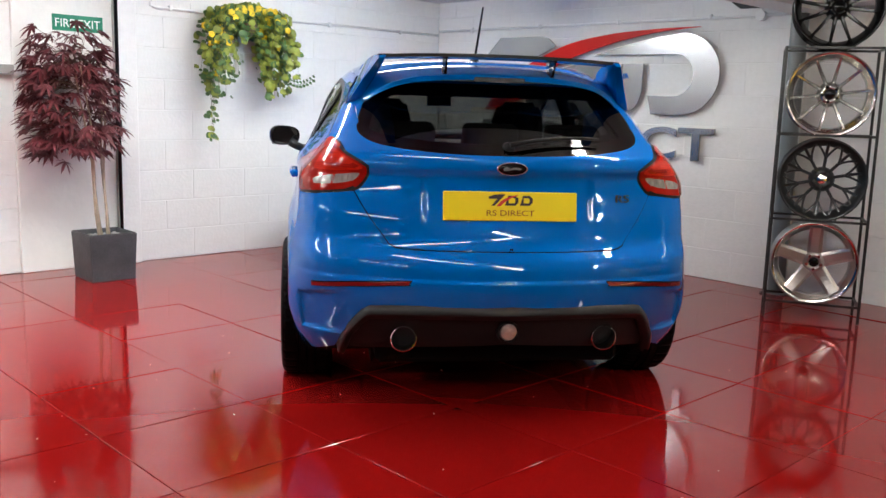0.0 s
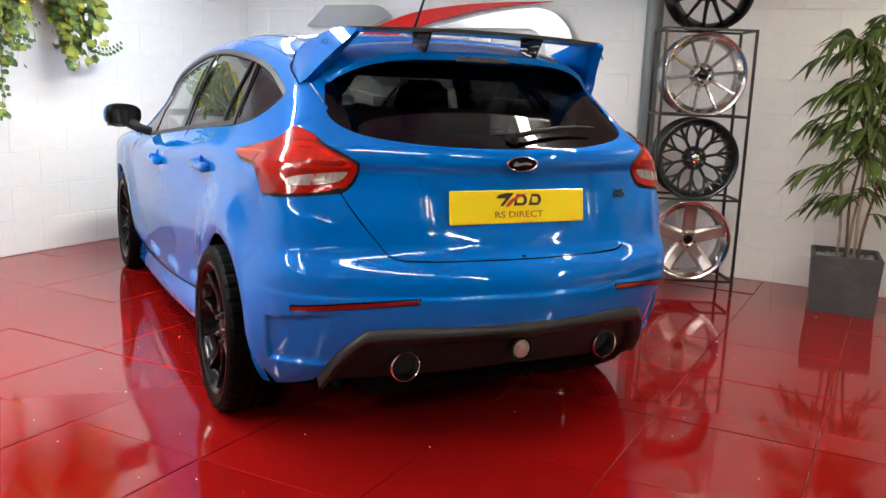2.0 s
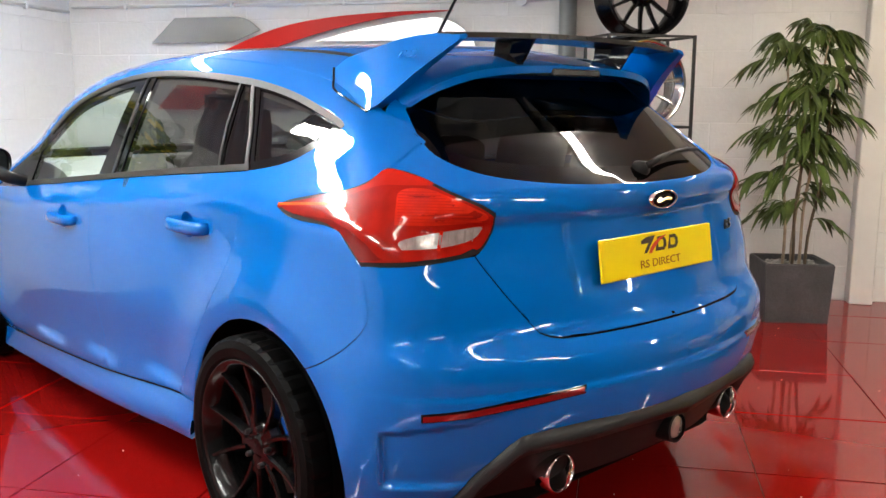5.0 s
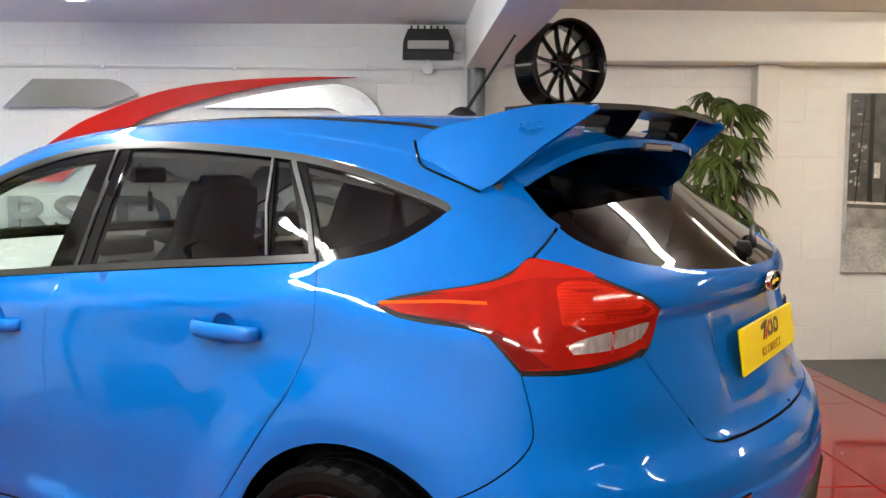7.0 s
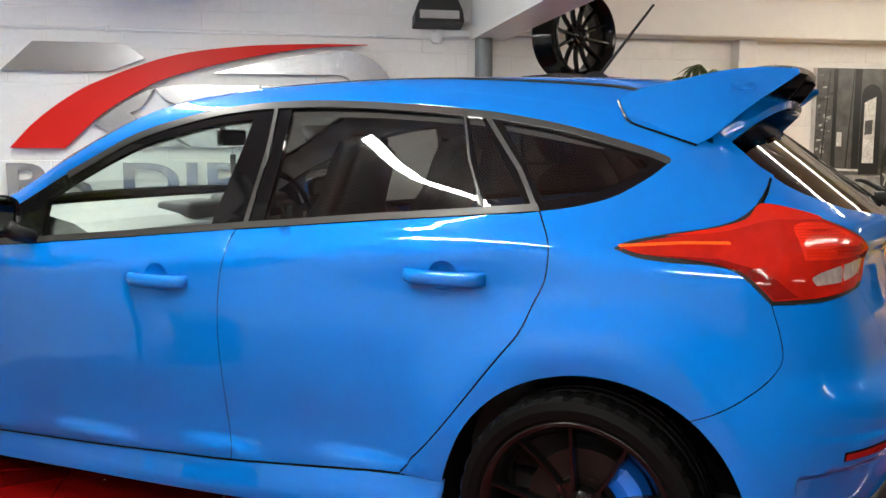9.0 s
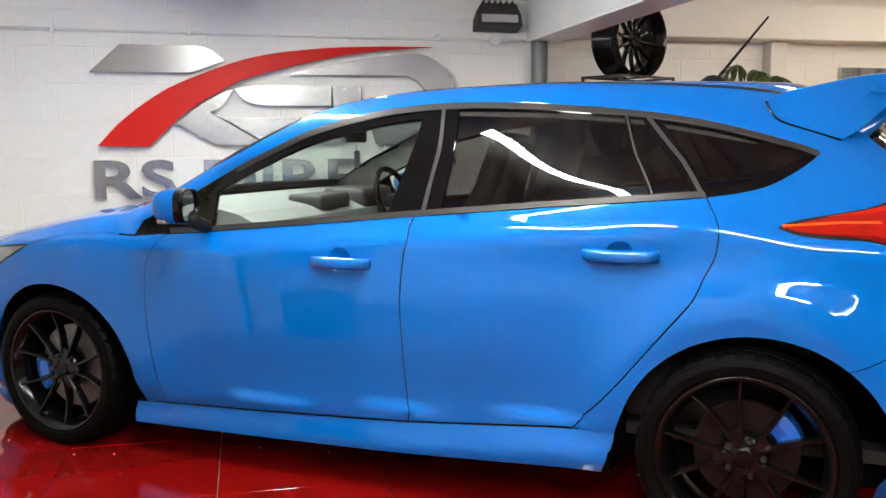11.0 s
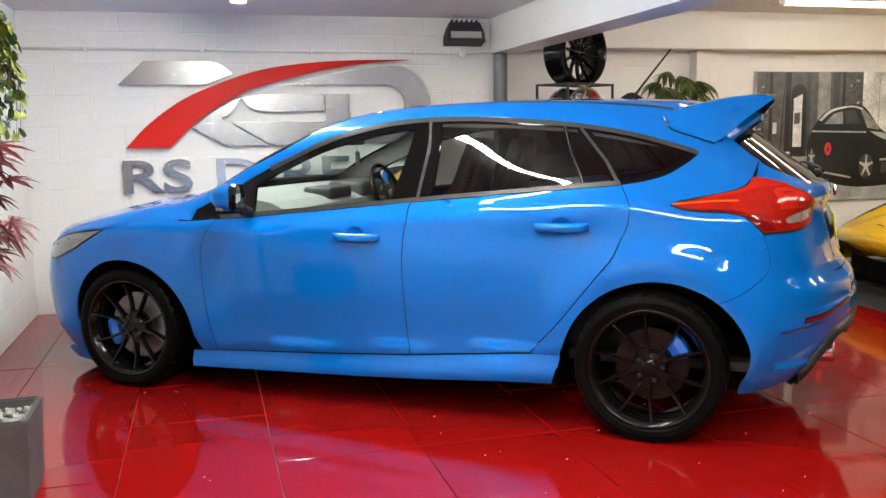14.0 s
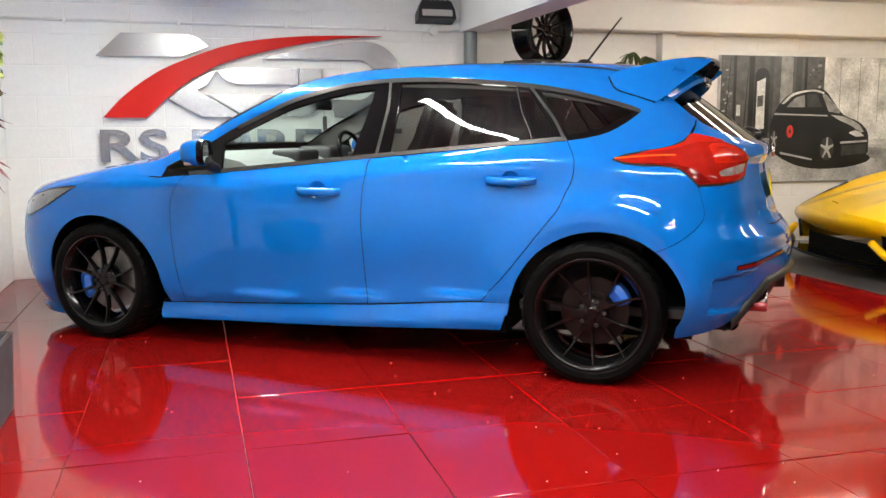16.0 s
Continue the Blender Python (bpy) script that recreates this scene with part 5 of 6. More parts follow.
TRIM = mat("satin_grey_trim", (0.018, 0.0175, 0.017), 0.42, 0.0, spec=0.4)
for nm, line, wid in (("waist_trim", [(q, z + 0.009) for q, z in [(2.0, 0.8792)] + BELT[1:]], 0.017), ("top_trim", [(q, z - 0.010) for q, z in LIGHTS_TOP[2:-9]], 0.019), ("glass_divider", [(0.176, belt_z(0.176) + 0.02), (0.172, 1.18), (0.143, top_z(0.143) - 0.02)], 0.007), ("quarter_divider", [(0.026, 1.062), (0.034, 1.16), (0.072, 1.292)], 0.016), ("door_edge", [(0.938, 0.99), (0.832, 1.20), (0.775, 1.33)], 0.012)):
    twin(nm, ribbon(line, wid), wrap, TRIM, None, "satin grey trim strip", lift=0.001, deep=0.004, inset=0, gap=0.05)

# roof, screen and bonnet
rail3 = wrap(np.array([p[0] for p in RAIL]), np.array([p[1] for p in RAIL]))
rail_xy = [(float(p[0]), float(p[1])) for p in rail3]
rail_xy.sort(key=lambda p: p[1])


def rail_x(y):
    return float(np.interp(y, [p[1] for p in rail_xy], [p[0] for p in rail_xy]))


def strip_over(y0, y1, n=16, inset=0.0):
    ys = [y0 + (y1 - y0) * i / n for i in range(n + 1)]
    return [(rail_x(y) + inset, y) for y in ys] + [(-rail_x(y) - inset, y) for y in ys[::-1]]


ROOF_REAR, HEADER, COWL = -0.14, 1.50, 2.235
part("roof", sheet("roof", strip_over(ROOF_REAR, HEADER, 24), over, BLUE, gap=0.04), None, car)
bow = [(rail_x(COWL) * (1 - i / 6), COWL + 0.09 * (1 - ((6 - i) / 6) ** 2)) for i in range(13)]
screen = [(rail_x(y), y) for y in np.linspace(HEADER, COWL, 14)] + bow[1:-1] + [(-rail_x(y), y) for y in np.linspace(COWL, HEADER, 14)]
ws = part("windscreen", sheet("windscreen", screen, over, WINDSCREEN_GLASS, lift=-0.003, deep=0, gap=0.05, inset=0.03), None, car, "raked clear windscreen")
ws.visible_shadow = False
part("screen_surround", sheet("screen_surround", screen, over, GLOSS_BLACK, lift=-0.004, deep=0.01, holes=(shrink(screen, 0.035),)), None, car)
for s in (-1, 1):
    part("roof_strip", sheet("roof_strip", ribbon([(s * 0.495, y) for y in np.linspace(-0.10, 1.42, 16)], 0.011), over, BLACK_PLASTIC, lift=0.0015, deep=0.005, inset=0), None, car, "black roof joint strip")
SEAM = [(2.335, 0.868), (2.50, 0.872), (2.65, 0.858), (2.80, 0.815)]
HEADLAMP_HIGH = spline([(2.80, 0.812), (2.95, 0.798), (3.10, 0.775), (3.24, 0.742), (3.34, 0.70)], 4)
HEADLAMP_LOW = spline([(3.34, 0.70), (3.30, 0.645), (3.16, 0.662), (3.0, 0.708), (2.88, 0.765), (2.80, 0.812)], 4)
FRONT_ARCH = arch(2.663, 0.374, 28, 170)
cut3 = wrap(np.array([p[0] for p in FRONT_CUT]), np.array([p[1] for p in FRONT_CUT]))
cut_fore = [(float(p[1]) + 0.9 - abs(float(p[0])), float(p[2])) for p in cut3]
fender = [cut_fore[0], (2.335, 0.866)] + SEAM[1:] + HEADLAMP_LOW[::-1][1:-1][:12] + [(3.14, 0.60), (3.03, 0.52)] + FRONT_ARCH + [(2.300, 0.290), (2.312, 0.214)] + cut_fore[::-1][:-1]
twin("front_wing", fender, fore, BLUE, gap=0.035)
twin("headlamp_rim", HEADLAMP_HIGH + HEADLAMP_LOW[1:-1], fore, GLOSS_BLACK, lift=0.0008, deep=0.01, inset=-0.006)
twin("headlamp", HEADLAMP_HIGH + HEADLAMP_LOW[1:-1], fore, HEADLAMP_GLASS, None, "swept-back headlamp", lift=0.002, deep=0.02)
nose_mid = lambda z: float(fore(np.array([3.53 + 0.9]), np.array([z]))[0][1]) + 0.9
bumper_f = FRONT_ARCH[:1] + [(3.03, 0.52), (3.14, 0.60), (3.30, 0.645), (3.34, 0.70), (3.55, 0.725), (3.9, 0.745), (4.36, 0.75)] + [(4.46, 0.60), (4.46, 0.45), (4.43, 0.30), (4.36, 0.17), (3.6, 0.13), (3.08, 0.125), (3.045, 0.20)] + arch(2.663, 0.374, 0, 28, 6)[:-1]
twin("lamp_bay", [(3.04, 0.74), (3.04, 0.57), (3.42, 0.59), (3.42, 0.72)], fore, BLUE, lift=-0.006, deep=0, inset=0)
part("front_bumper", sheet("front_bumper", bumper_f, fore, BLUE, both=True, gap=0.05, seam=0.03), None, car)
seam3 = fore(np.array([p[0] for p in SEAM] + [p[0] for p in HEADLAMP_HIGH[1:]]), np.array([p[1] for p in SEAM] + [p[1] for p in HEADLAMP_HIGH[1:]]))
edge = [(float(p[0]), float(p[1])) for p in seam3]
bonnet = edge + [(-0.45, 3.36), (-0.2, 3.42), (0.2, 3.42), (0.45, 3.36)] + [(-x, y) for x, y in edge[::-1]] + [(-x, y + 0.01) for x, y in bow[::-1]][::-1]
part("bonnet", sheet("bonnet", bonnet, over, BLUE, gap=0.05), None, car)
part("scuttle", sheet("scuttle", ribbon([(x, y + 0.015) for x, y in bow], 0.05), over, BLACK_PLASTIC, lift=-0.006, deep=0.02, inset=0), None, car)
for s in (-1, 1):
    part("bonnet_vent", sheet("bonnet_vent", ribbon([(s * 0.35, 2.62), (s * 0.42, 2.55), (s * 0.52, 2.52)], 0.03), over, BLACK_PLASTIC, lift=0.002, deep=0.004, inset=0), None, car)
part("lower_grille", sheet("lower_grille", [(3.84, 0.30), (3.90, 0.50), (4.40, 0.50), (4.40, 0.28)], fore, GLOSS_BLACK, lift=0.002, deep=0, both=True), None, car)
twin("front_splitter", [(3.02, 0.150), (3.10, 0.142), (3.60, 0.145), (4.33, 0.17), (4.33, 0.135), (3.60, 0.100), (3.06, 0.100)], fore, BLUE, lift=0.026, deep=0.03)

# tail
for side, ob in zip((1, -1), twin("tail_lamp", LAMP_LOW[:-1] + LAMP_TOP[:-1] + LAMP_IN[:-1] + LAMP_BASE[:-1], wrap, LAMP_RED, None, "large red wraparound tail lamp", lift=0.006, deep=0.02, gap=0.02, inset=0.0095)):
    mir = side < 0
    rim_loop = LAMP_LOW[:-1] + LAMP_TOP[:-1] + LAMP_IN[:-1] + LAMP_BASE[:-1]
    part("lamp_gasket", sheet("lamp_gasket", rim_loop, wrap, BLACK_PLASTIC, lift=0.001, deep=0.02, mirrored=mir, inset=0.0005), None, ob)
    part("clear_lens", sheet("clear_lens", spline([(-0.650, 0.907), (-0.640, 0.924), (-0.70, 0.938), (-0.82, 0.951), (-0.895, 0.958), (-0.902, 0.948), (-0.870, 0.926), (-0.78, 0.912), (-0.650, 0.907)], 4)[:-1], wrap, LAMP_CLEAR, lift=0.0072, deep=0.003, mirrored=mir, inset=0, gap=0.02), None, ob, "clear ribbed reversing lens")
    part("lens_divider", sheet("lens_divider", ribbon([(-0.765, 0.905), (-0.770, 0.928), (-0.775, 0.950)], 0.010), wrap, LAMP_DEEP, lift=0.0080, deep=0.002, mirrored=mir, inset=0, gap=0.02), None, ob)
    for k in range(9):
        q = -0.665 - 0.026 * k
        part("lens_flute", sheet("lens_flute", ribbon([(q, 0.9120 + 0.0013 * k), (q - 0.001, 0.922 + 0.0020 * k), (q - 0.003, 0.9310 + 0.0027 * k)], 0.0028 + 0.004 * (k % 3 == 1)), wrap, LAMP_SMOKE, lift=0.0080, deep=0.001, mirrored=mir, inset=0, gap=0.02), None, ob)
    part("lower_band", sheet("lower_band", [(-0.512, 0.871), (-0.470, 0.910), (-0.435, 0.932), (-0.38, 0.945), (-0.28, 0.953), (-0.20, 0.962), (-0.28, 0.966), (-0.40, 0.965), (-0.47, 0.950), (-0.53, 0.925), (-0.575, 0.895), (-0.60, 0.882)], wrap, LAMP_DARK, lift=0.0068, deep=0.001, mirrored=mir, inset=0.006, gap=0.02), None, ob)
    # guide strip that also paints the lens's reflection streak
    part("light_guide", sheet("light_guide", ribbon([(-0.165, 0.9785), (-0.25, 0.984), (-0.34, 0.990), (-0.45, 0.993)], 0.0055), wrap, LAMP_GUIDE_SHEEN, lift=0.0074, deep=0.001, mirrored=mir, inset=0, gap=0.02), None, ob, "bright orange light guide with painted lens reflection")
    part("upper_band", sheet("upper_band", spline([(-0.30, 1.004), (-0.43, 1.024), (-0.52, 1.046), (-0.585, 1.080), (-0.68, 1.068), (-0.75, 1.049), (-0.66, 1.046), (-0.57, 1.044), (-0.45, 1.018), (-0.30, 1.004)], 4)[:-1], wrap, LAMP_DEEP, lift=0.0068, deep=0.001, mirrored=mir, inset=0, gap=0.02), None, ob)
    part("inner_lamp", sheet("inner_lamp", spline([(-0.625, 0.962), (-0.628, 1.000), (-0.64, 1.034), (-0.72, 1.040), (-0.80, 1.024), (-0.88, 1.000), (-0.925, 0.982), (-0.90, 0.972), (-0.76, 0.964), (-0.625, 0.962)], 4)[:-1], wrap, LAMP_BRIGHT, lift=0.0068, deep=0.001, mirrored=mir, inset=0, gap=0.02), None, ob)
    for k in range(11):
        z = 0.970 + 0.0062 * k
        part("lens_rib", sheet("lens_rib", ribbon([(-0.634, z), (-0.74, z + 0.001), (-0.905 + 0.0145 * k, z)], 0.0020), wrap, LAMP_DEEP, lift=0.0072, deep=0.001, mirrored=mir, inset=0, gap=0.04), None, ob)
mid = lambda z: float(behind(np.array([0.0]), np.array([z]))[0][1]) - 0.9
gate_low = [(-0.885, 0.889), (-0.92, 0.855), (-1.00, 0.785), (-1.085, 0.715), (-1.112, 0.697), (-1.15, 0.687), (-1.19, 0.682), (-1.30, 0.680)]
BUMP_EDGE = [(mid(0.473), 0.473), (-1.30, 0.470), (-1.09, 0.460), (-1.015, 0.444), (-0.90, 0.368), (-0.80, 0.280)]
rear_bumper = BUMPER_SEAM + LAMP_BASE[::-1][1:] [:8] + gate_low[1:] + [(mid(0.680), 0.680)] + [(mid(z), z) for z in (0.66, 0.62, 0.56, 0.51)] + BUMP_EDGE + [(-0.77, 0.262), (-0.62, 0.232), (-0.455, 0.210)] + arch(-0.060, 0.381, 188, 128)[:-1]
part("rear_bumper", sheet("rear_bumper", rear_bumper, wrap, BLUE, both=True, seam=0.02, gap=0.013, inset=0.0018), None, car)
# tailgate and its glass, seen from behind
lamp_in3 = wrap(np.array([p[0] for p in LAMP_IN + LAMP_BASE[:10]]), np.array([p[1] for p in LAMP_IN + LAMP_BASE[:10]]))
low3 = wrap(np.array([p[0] for p in gate_low]), np.array([p[1] for p in gate_low]))
corner = np.array([LAMP_IN[0], (-0.645, 1.118), (-0.70, 1.150), (-0.63, 1.188), (-0.545, 1.226)])
top3 = wrap(*(np.interp(np.arange(1, 25) / 6, np.arange(5), corner[:, k]) for k in (0, 1)))
gate_left = [(float(p[0]), float(p[2])) for p in top3[::-1]] + [(float(p[0]), float(p[2])) for p in lamp_in3] + [(float(p[0]), float(p[2])) for p in low3[1:]]
gate_left = [p for i, p in enumerate(gate_left) if i == 0 or math.hypot(p[0] - gate_left[i - 1][0], p[1] - gate_left[i - 1][1]) > 0.004]
gate_left = [(x, z + 0.001) if z < 0.70 else (x, z) for x, z in gate_left]
gate = [(-0.47, 1.325)] + gate_left + [(-x, z) for x, z in gate_left[::-1]] + [(0.47, 1.325)]
glass_left = spline([(-0.548, 1.226), (-0.572, 1.165), (-0.577, 1.118), (-0.545, 1.085), (-0.47, 1.062), (-0.32, 1.045), (-0.15, 1.038), (0, 1.036)], 4)
glass_loop = [(-0.45, 1.315)] + glass_left + [(-x, z) for x, z in glass_left[::-1][1:]] + [(0.45, 1.315)]
part("tailgate", sheet("tailgate", gate, behind, BLUE, gap=0.014, holes=(glass_loop,)), None, car)
rg = part("rear_screen", sheet("rear_screen", glass_loop, behind, REAR_GLASS, lift=-0.004, deep=0, gap=0.022, inset=0.0), None, car, "dark tinted rear screen")
rg.visible_shadow = False
part("screen_border", sheet("screen_border", glass_loop, behind, GLOSS_BLACK, lift=-0.006, deep=0.01, inset=-0.003, holes=(shrink(glass_loop, 0.045),)), None, car)
# the same lifted black strip darkens the gap round the tailgate
seal = [(mid(0.682), 0.682)] + gate_low[::-1] + LAMP_IN[::-1][:-4]
twin("joint_shade_seal", ribbon([p for i, p in enumerate(seal) if i == 0 or math.hypot(p[0] - seal[i - 1][0], p[1] - seal[i - 1][1]) > 0.01], 0.028), wrap, SHADOW_BLACK, lift=-0.005, deep=0, inset=0, gap=0.025)
# bumper trims
for ob in twin("reflector", [(-0.725, 0.519), (-0.725, 0.532), (-1.00, 0.553), (-1.265, 0.566), (-1.262, 0.554), (-1.0, 0.539)], wrap, REFLECTOR, None, "slim red reflector", lift=0.004, deep=0.01, inset=0):
    pass
twin("reflector_slot", [(-0.718, 0.516), (-0.718, 0.537), (-1.00, 0.558), (-1.272, 0.571), (-1.270, 0.551), (-1.0, 0.536)], wrap, GLOSS_BLACK, lift=0.0012, deep=0.004, inset=0)
trim_line = [(mid(0.458), 0.458), (-1.30, 0.455), (-1.10, 0.446), (-1.03, 0.431), (-0.915, 0.355), (-0.835, 0.288), (-0.800, 0.260)]


def ledge(line, rows):
    """A strip along the skin on both sides whose rows are (rise, lift off the skin)."""
    b = bmesh.new()
    q, z = (np.array([p[k] for p in line]) for k in (0, 1))
    strips = []
    for rise, lift in rows:
        P = wrap(q, z + rise)
        P = P + skin_normal(P[:, 0], P[:, 1], P[:, 2]) * lift
        P[0, 0] = 0.0
        full = [Vector(p) for p in P[::-1]] + [Vector((-p[0], p[1], p[2])) for p in P[1:]]
        strips.append([b.verts.new(v) for v in full])
    for u, v in zip(strips, strips[1:]):
        for k in range(len(u) - 1):
            b.faces.new((u[k], u[k + 1], v[k + 1], v[k]))
    return b


part("diffuser_trim", ledge([trim_line[0]] + spline(trim_line[1:], 4), ((0.022, -0.004), (0.019, 0.008), (-0.002, 0.024), (-0.009, 0.024), (-0.013, 0.013), (-0.030, 0.010), (-0.034, -0.02))), GREY_PLASTIC, car, "charcoal lower bumper trim", smooth=True)
lower = [(q, z - 0.016) for q, z in trim_line] + [(-0.90, 0.250), (-1.02, 0.258), (-1.3, 0.28), (mid(0.30), 0.30)] + [(mid(z), z) for z in (0.35, 0.40)]
part("diffuser", sheet("diffuser", lower, wrap, BLACK_PLASTIC, both=True, seam=0.03, lift=-0.02, deep=0.04, inset=0), None, car, "black rear diffuser")
for s in (-1, 1):
    ex = part("exhaust_tip", lathe([(0.0485, 0.0), (0.052, 0.003), (0.052, 0.012), (0.050, 0.11), (0.044, 0.11), (0.0455, 0.004), (0.0485, 0.0)], 36, m=pose(s * 0.398, -0.698, 0.332, -90)), CHROME, car, "round chrome exhaust tip", smooth=True)
    part("exhaust_bore", lathe([(0.0, 0.07), (0.046, 0.07)], 24, m=pose(s * 0.398, -0.698, 0.332, -90)), SHADOW_BLACK, ex)
    part("tail_pipe", lathe([(0.040, 0.10), (0.036, 0.14), (0.036, 0.45)], 24, m=pose(s * 0.398, -0.698, 0.332, -90)), SHADOW_BLACK, ex, smooth=True)
fog = part("fog_lamp", lathe([(0.0, 0.002), (0.028, 0.0), (0.034, 0.006), (0.036, 0.05)], 28, m=pose(-0.005, -0.772, 0.374, -90)), LAMP_CLEAR, car, "round clear fog lamp", smooth=True)
part("fog_bezel", lathe([(0.036, -0.004), (0.043, -0.002), (0.046, 0.06)], 28, m=pose(-0.005, -0.772, 0.374, -90)), BLACK_PLASTIC, fog)

# parking sensors
for q, z in ((-0.908, 0.437), (-1.43, 0.600)):
    twin("parking_sensor", [(q + 0.011 * math.cos(2 * math.pi * k / 14), z + 0.0095 * math.sin(2 * math.pi * k / 14)) for k in range(14)], wrap, BLUE, None, "small round blue sensor", lift=0.0022, deep=0.006, inset=0, gap=0.008)

# number plate, badges
PLATE = pose(0, -0.688, 0.848, -8)
plate_ob = part("number_plate", box((-0.26, -0.004, -0.0555), (0.26, 0.004, 0.0555), 0.003), PLATE_YELLOW, car, "yellow showroom plate with the dealer's sign", m=PLATE)
PF = -0.0052
part("print", slab([(-0.085, 0.028)] + spline([(-0.085, 0.036), (-0.06, 0.044), (-0.02, 0.046)]) + [(-0.05, 0.014), (-0.062, 0.002), (-0.075, 0.002), (-0.052, 0.028)], 0.0008, m=Matrix.Translation((0, PF + 0.0008, 0))), INK, plate_ob)
part("print", slab(spline([(-0.055, 0.000), (-0.035, 0.022), (0.0, 0.038), (0.03, 0.043), (0.0, 0.030), (-0.025, 0.014), (-0.040, 0.000)]), 0.0008, m=Matrix.Translation((0, PF + 0.0002, 0))), INK_RED, plate_ob)
for x0, x1 in ((-0.022, 0.030), (0.036, 0.086)):
    part("print", slab([(x0, 0.003), (x1 - 0.012, 0.003), (x1, 0.014), (x1, 0.030), (x1 - 0.012, 0.041), (x0 + 0.012, 0.041)], 0.0008, m=Matrix.Translation((0, PF + 0.0008, 0)), holes=([(x0 + 0.014, 0.012), (x1 - 0.016, 0.012), (x1 - 0.012, 0.018), (x1 - 0.012, 0.027), (x1 - 0.016, 0.032), (x0 + 0.014, 0.032)],)), INK, plate_ob)
lettering("RS DIRECT", 0.021, INK_BROWN, plate_ob, Matrix.Translation((-0.093, PF, -0.036)), 0.0008, width=0.186)
badge = part("badge", lathe([(0.0, 0.008), (0.9, 0.008), (1.0, 0.0)], 36, m=pose(0, -0.690, 0.991, 90) @ Matrix.Diagonal((0.058, 0.024, 1, 1))), GLOSS_BLACK, car, "oval dark badge with a chrome rim", smooth=True)
part("badge_rim", lathe([(0.93, 0.009), (0.98, 0.0115), (1.03, 0.009), (1.05, 0.0)], 36, m=pose(0, -0.690, 0.991, 90) @ Matrix.Diagonal((0.058, 0.024, 1, 1))), CHROME, badge, smooth=True)
part("badge_mark", slab(spline([(-0.036, -0.002), (-0.024, 0.007), (-0.008, 0.002), (0.010, 0.006), (0.034, 0.002), (0.030, -0.004), (0.008, -0.002), (-0.010, -0.006), (-0.028, -0.008), (-0.036, -0.002)])[:-1], 0.001, m=pose(0, -0.6985, 0.991)), CHROME, badge)
rs_y = float(behind(np.array([0.43]), np.array([0.875]))[0][1])
lettering("RS", 0.030, DARK_ALLOY, car, pose(0.435, rs_y - 0.004, 0.862, 0, 0, 16), 0.006, name="model_badge", label="small chrome model badge", width=0.062)

# wiper
w0 = behind(np.array([0.0, 0.10, 0.20, 0.30, 0.38]), np.array([1.068, 1.085, 1.095, 1.098, 1.095]))
pts = [Vector(p) + Vector((0, -0.022, 0.010)) for p in w0]
wiper = part("rear_wiper", tube(pts, 0.010, 8, taper=0.005), BLACK_PLASTIC, car, smooth=True)
part("wiper_base", lathe([(0.0, 0.032), (0.018, 0.028), (0.026, 0.0)], 16, m=pose(0.0, w0[0][1] + 0.01, 1.064, 75)), BLACK_PLASTIC, wiper, smooth=True)

# rear wing
def fin(s):
    b = bmesh.new()
    # top and bottom edges as (y, z), front to back
    top = spline([(0.012, 1.335), (-0.03, 1.362), (-0.13, 1.384), (-0.25, 1.408), (-0.335, 1.414), (-0.418, 1.408)], 4)
    low = spline([(0.010, 1.325), (-0.015, 1.285), (-0.10, 1.255), (-0.20, 1.222), (-0.318, 1.318), (-0.421, 1.396)], 4)
    rows = []
    for i, (p, q) in enumerate(zip(top, low)):
        t = i / (len(top) - 1)
        row = []
        for k in range(7):
            f = k / 6
            y, z = p[0] + (q[0] - p[0]) * f, p[1] + (q[1] - p[1]) * f
            out = 0.576 - 0.46 * (z - 1.30) - 0.16 * max(0.0, -0.2 - y)
            row.append((y, z, out))
        thick = 0.012 + 0.05 * math.sin(math.pi * min(t * 0.8 + 0.1, 1))
        outer = [b.verts.new((s * o, y, z)) for y, z, o in row]
        inner = [b.verts.new((s * (o - thick * (0.75 + 0.25 * math.sin(math.pi * k / 6))), y, z + 0.004)) for k, (y, z, o) in enumerate(row)]
        rows.append(outer + inner[::-1])
    n = len(rows[0])
    for p, q in zip(rows, rows[1:]):
        for k in range(n):
            b.faces.new((p[k], p[(k + 1) % n], q[(k + 1) % n], q[k]))
    b.faces.new(rows[0]), b.faces.new(rows[-1][::-1])
    bmesh.ops.recalc_face_normals(b, faces=b.faces[:])
    for e in b.edges:
        if len(e.link_faces) == 2 and e.calc_face_angle(0) > 0.3:
            e.smooth = False
    return b


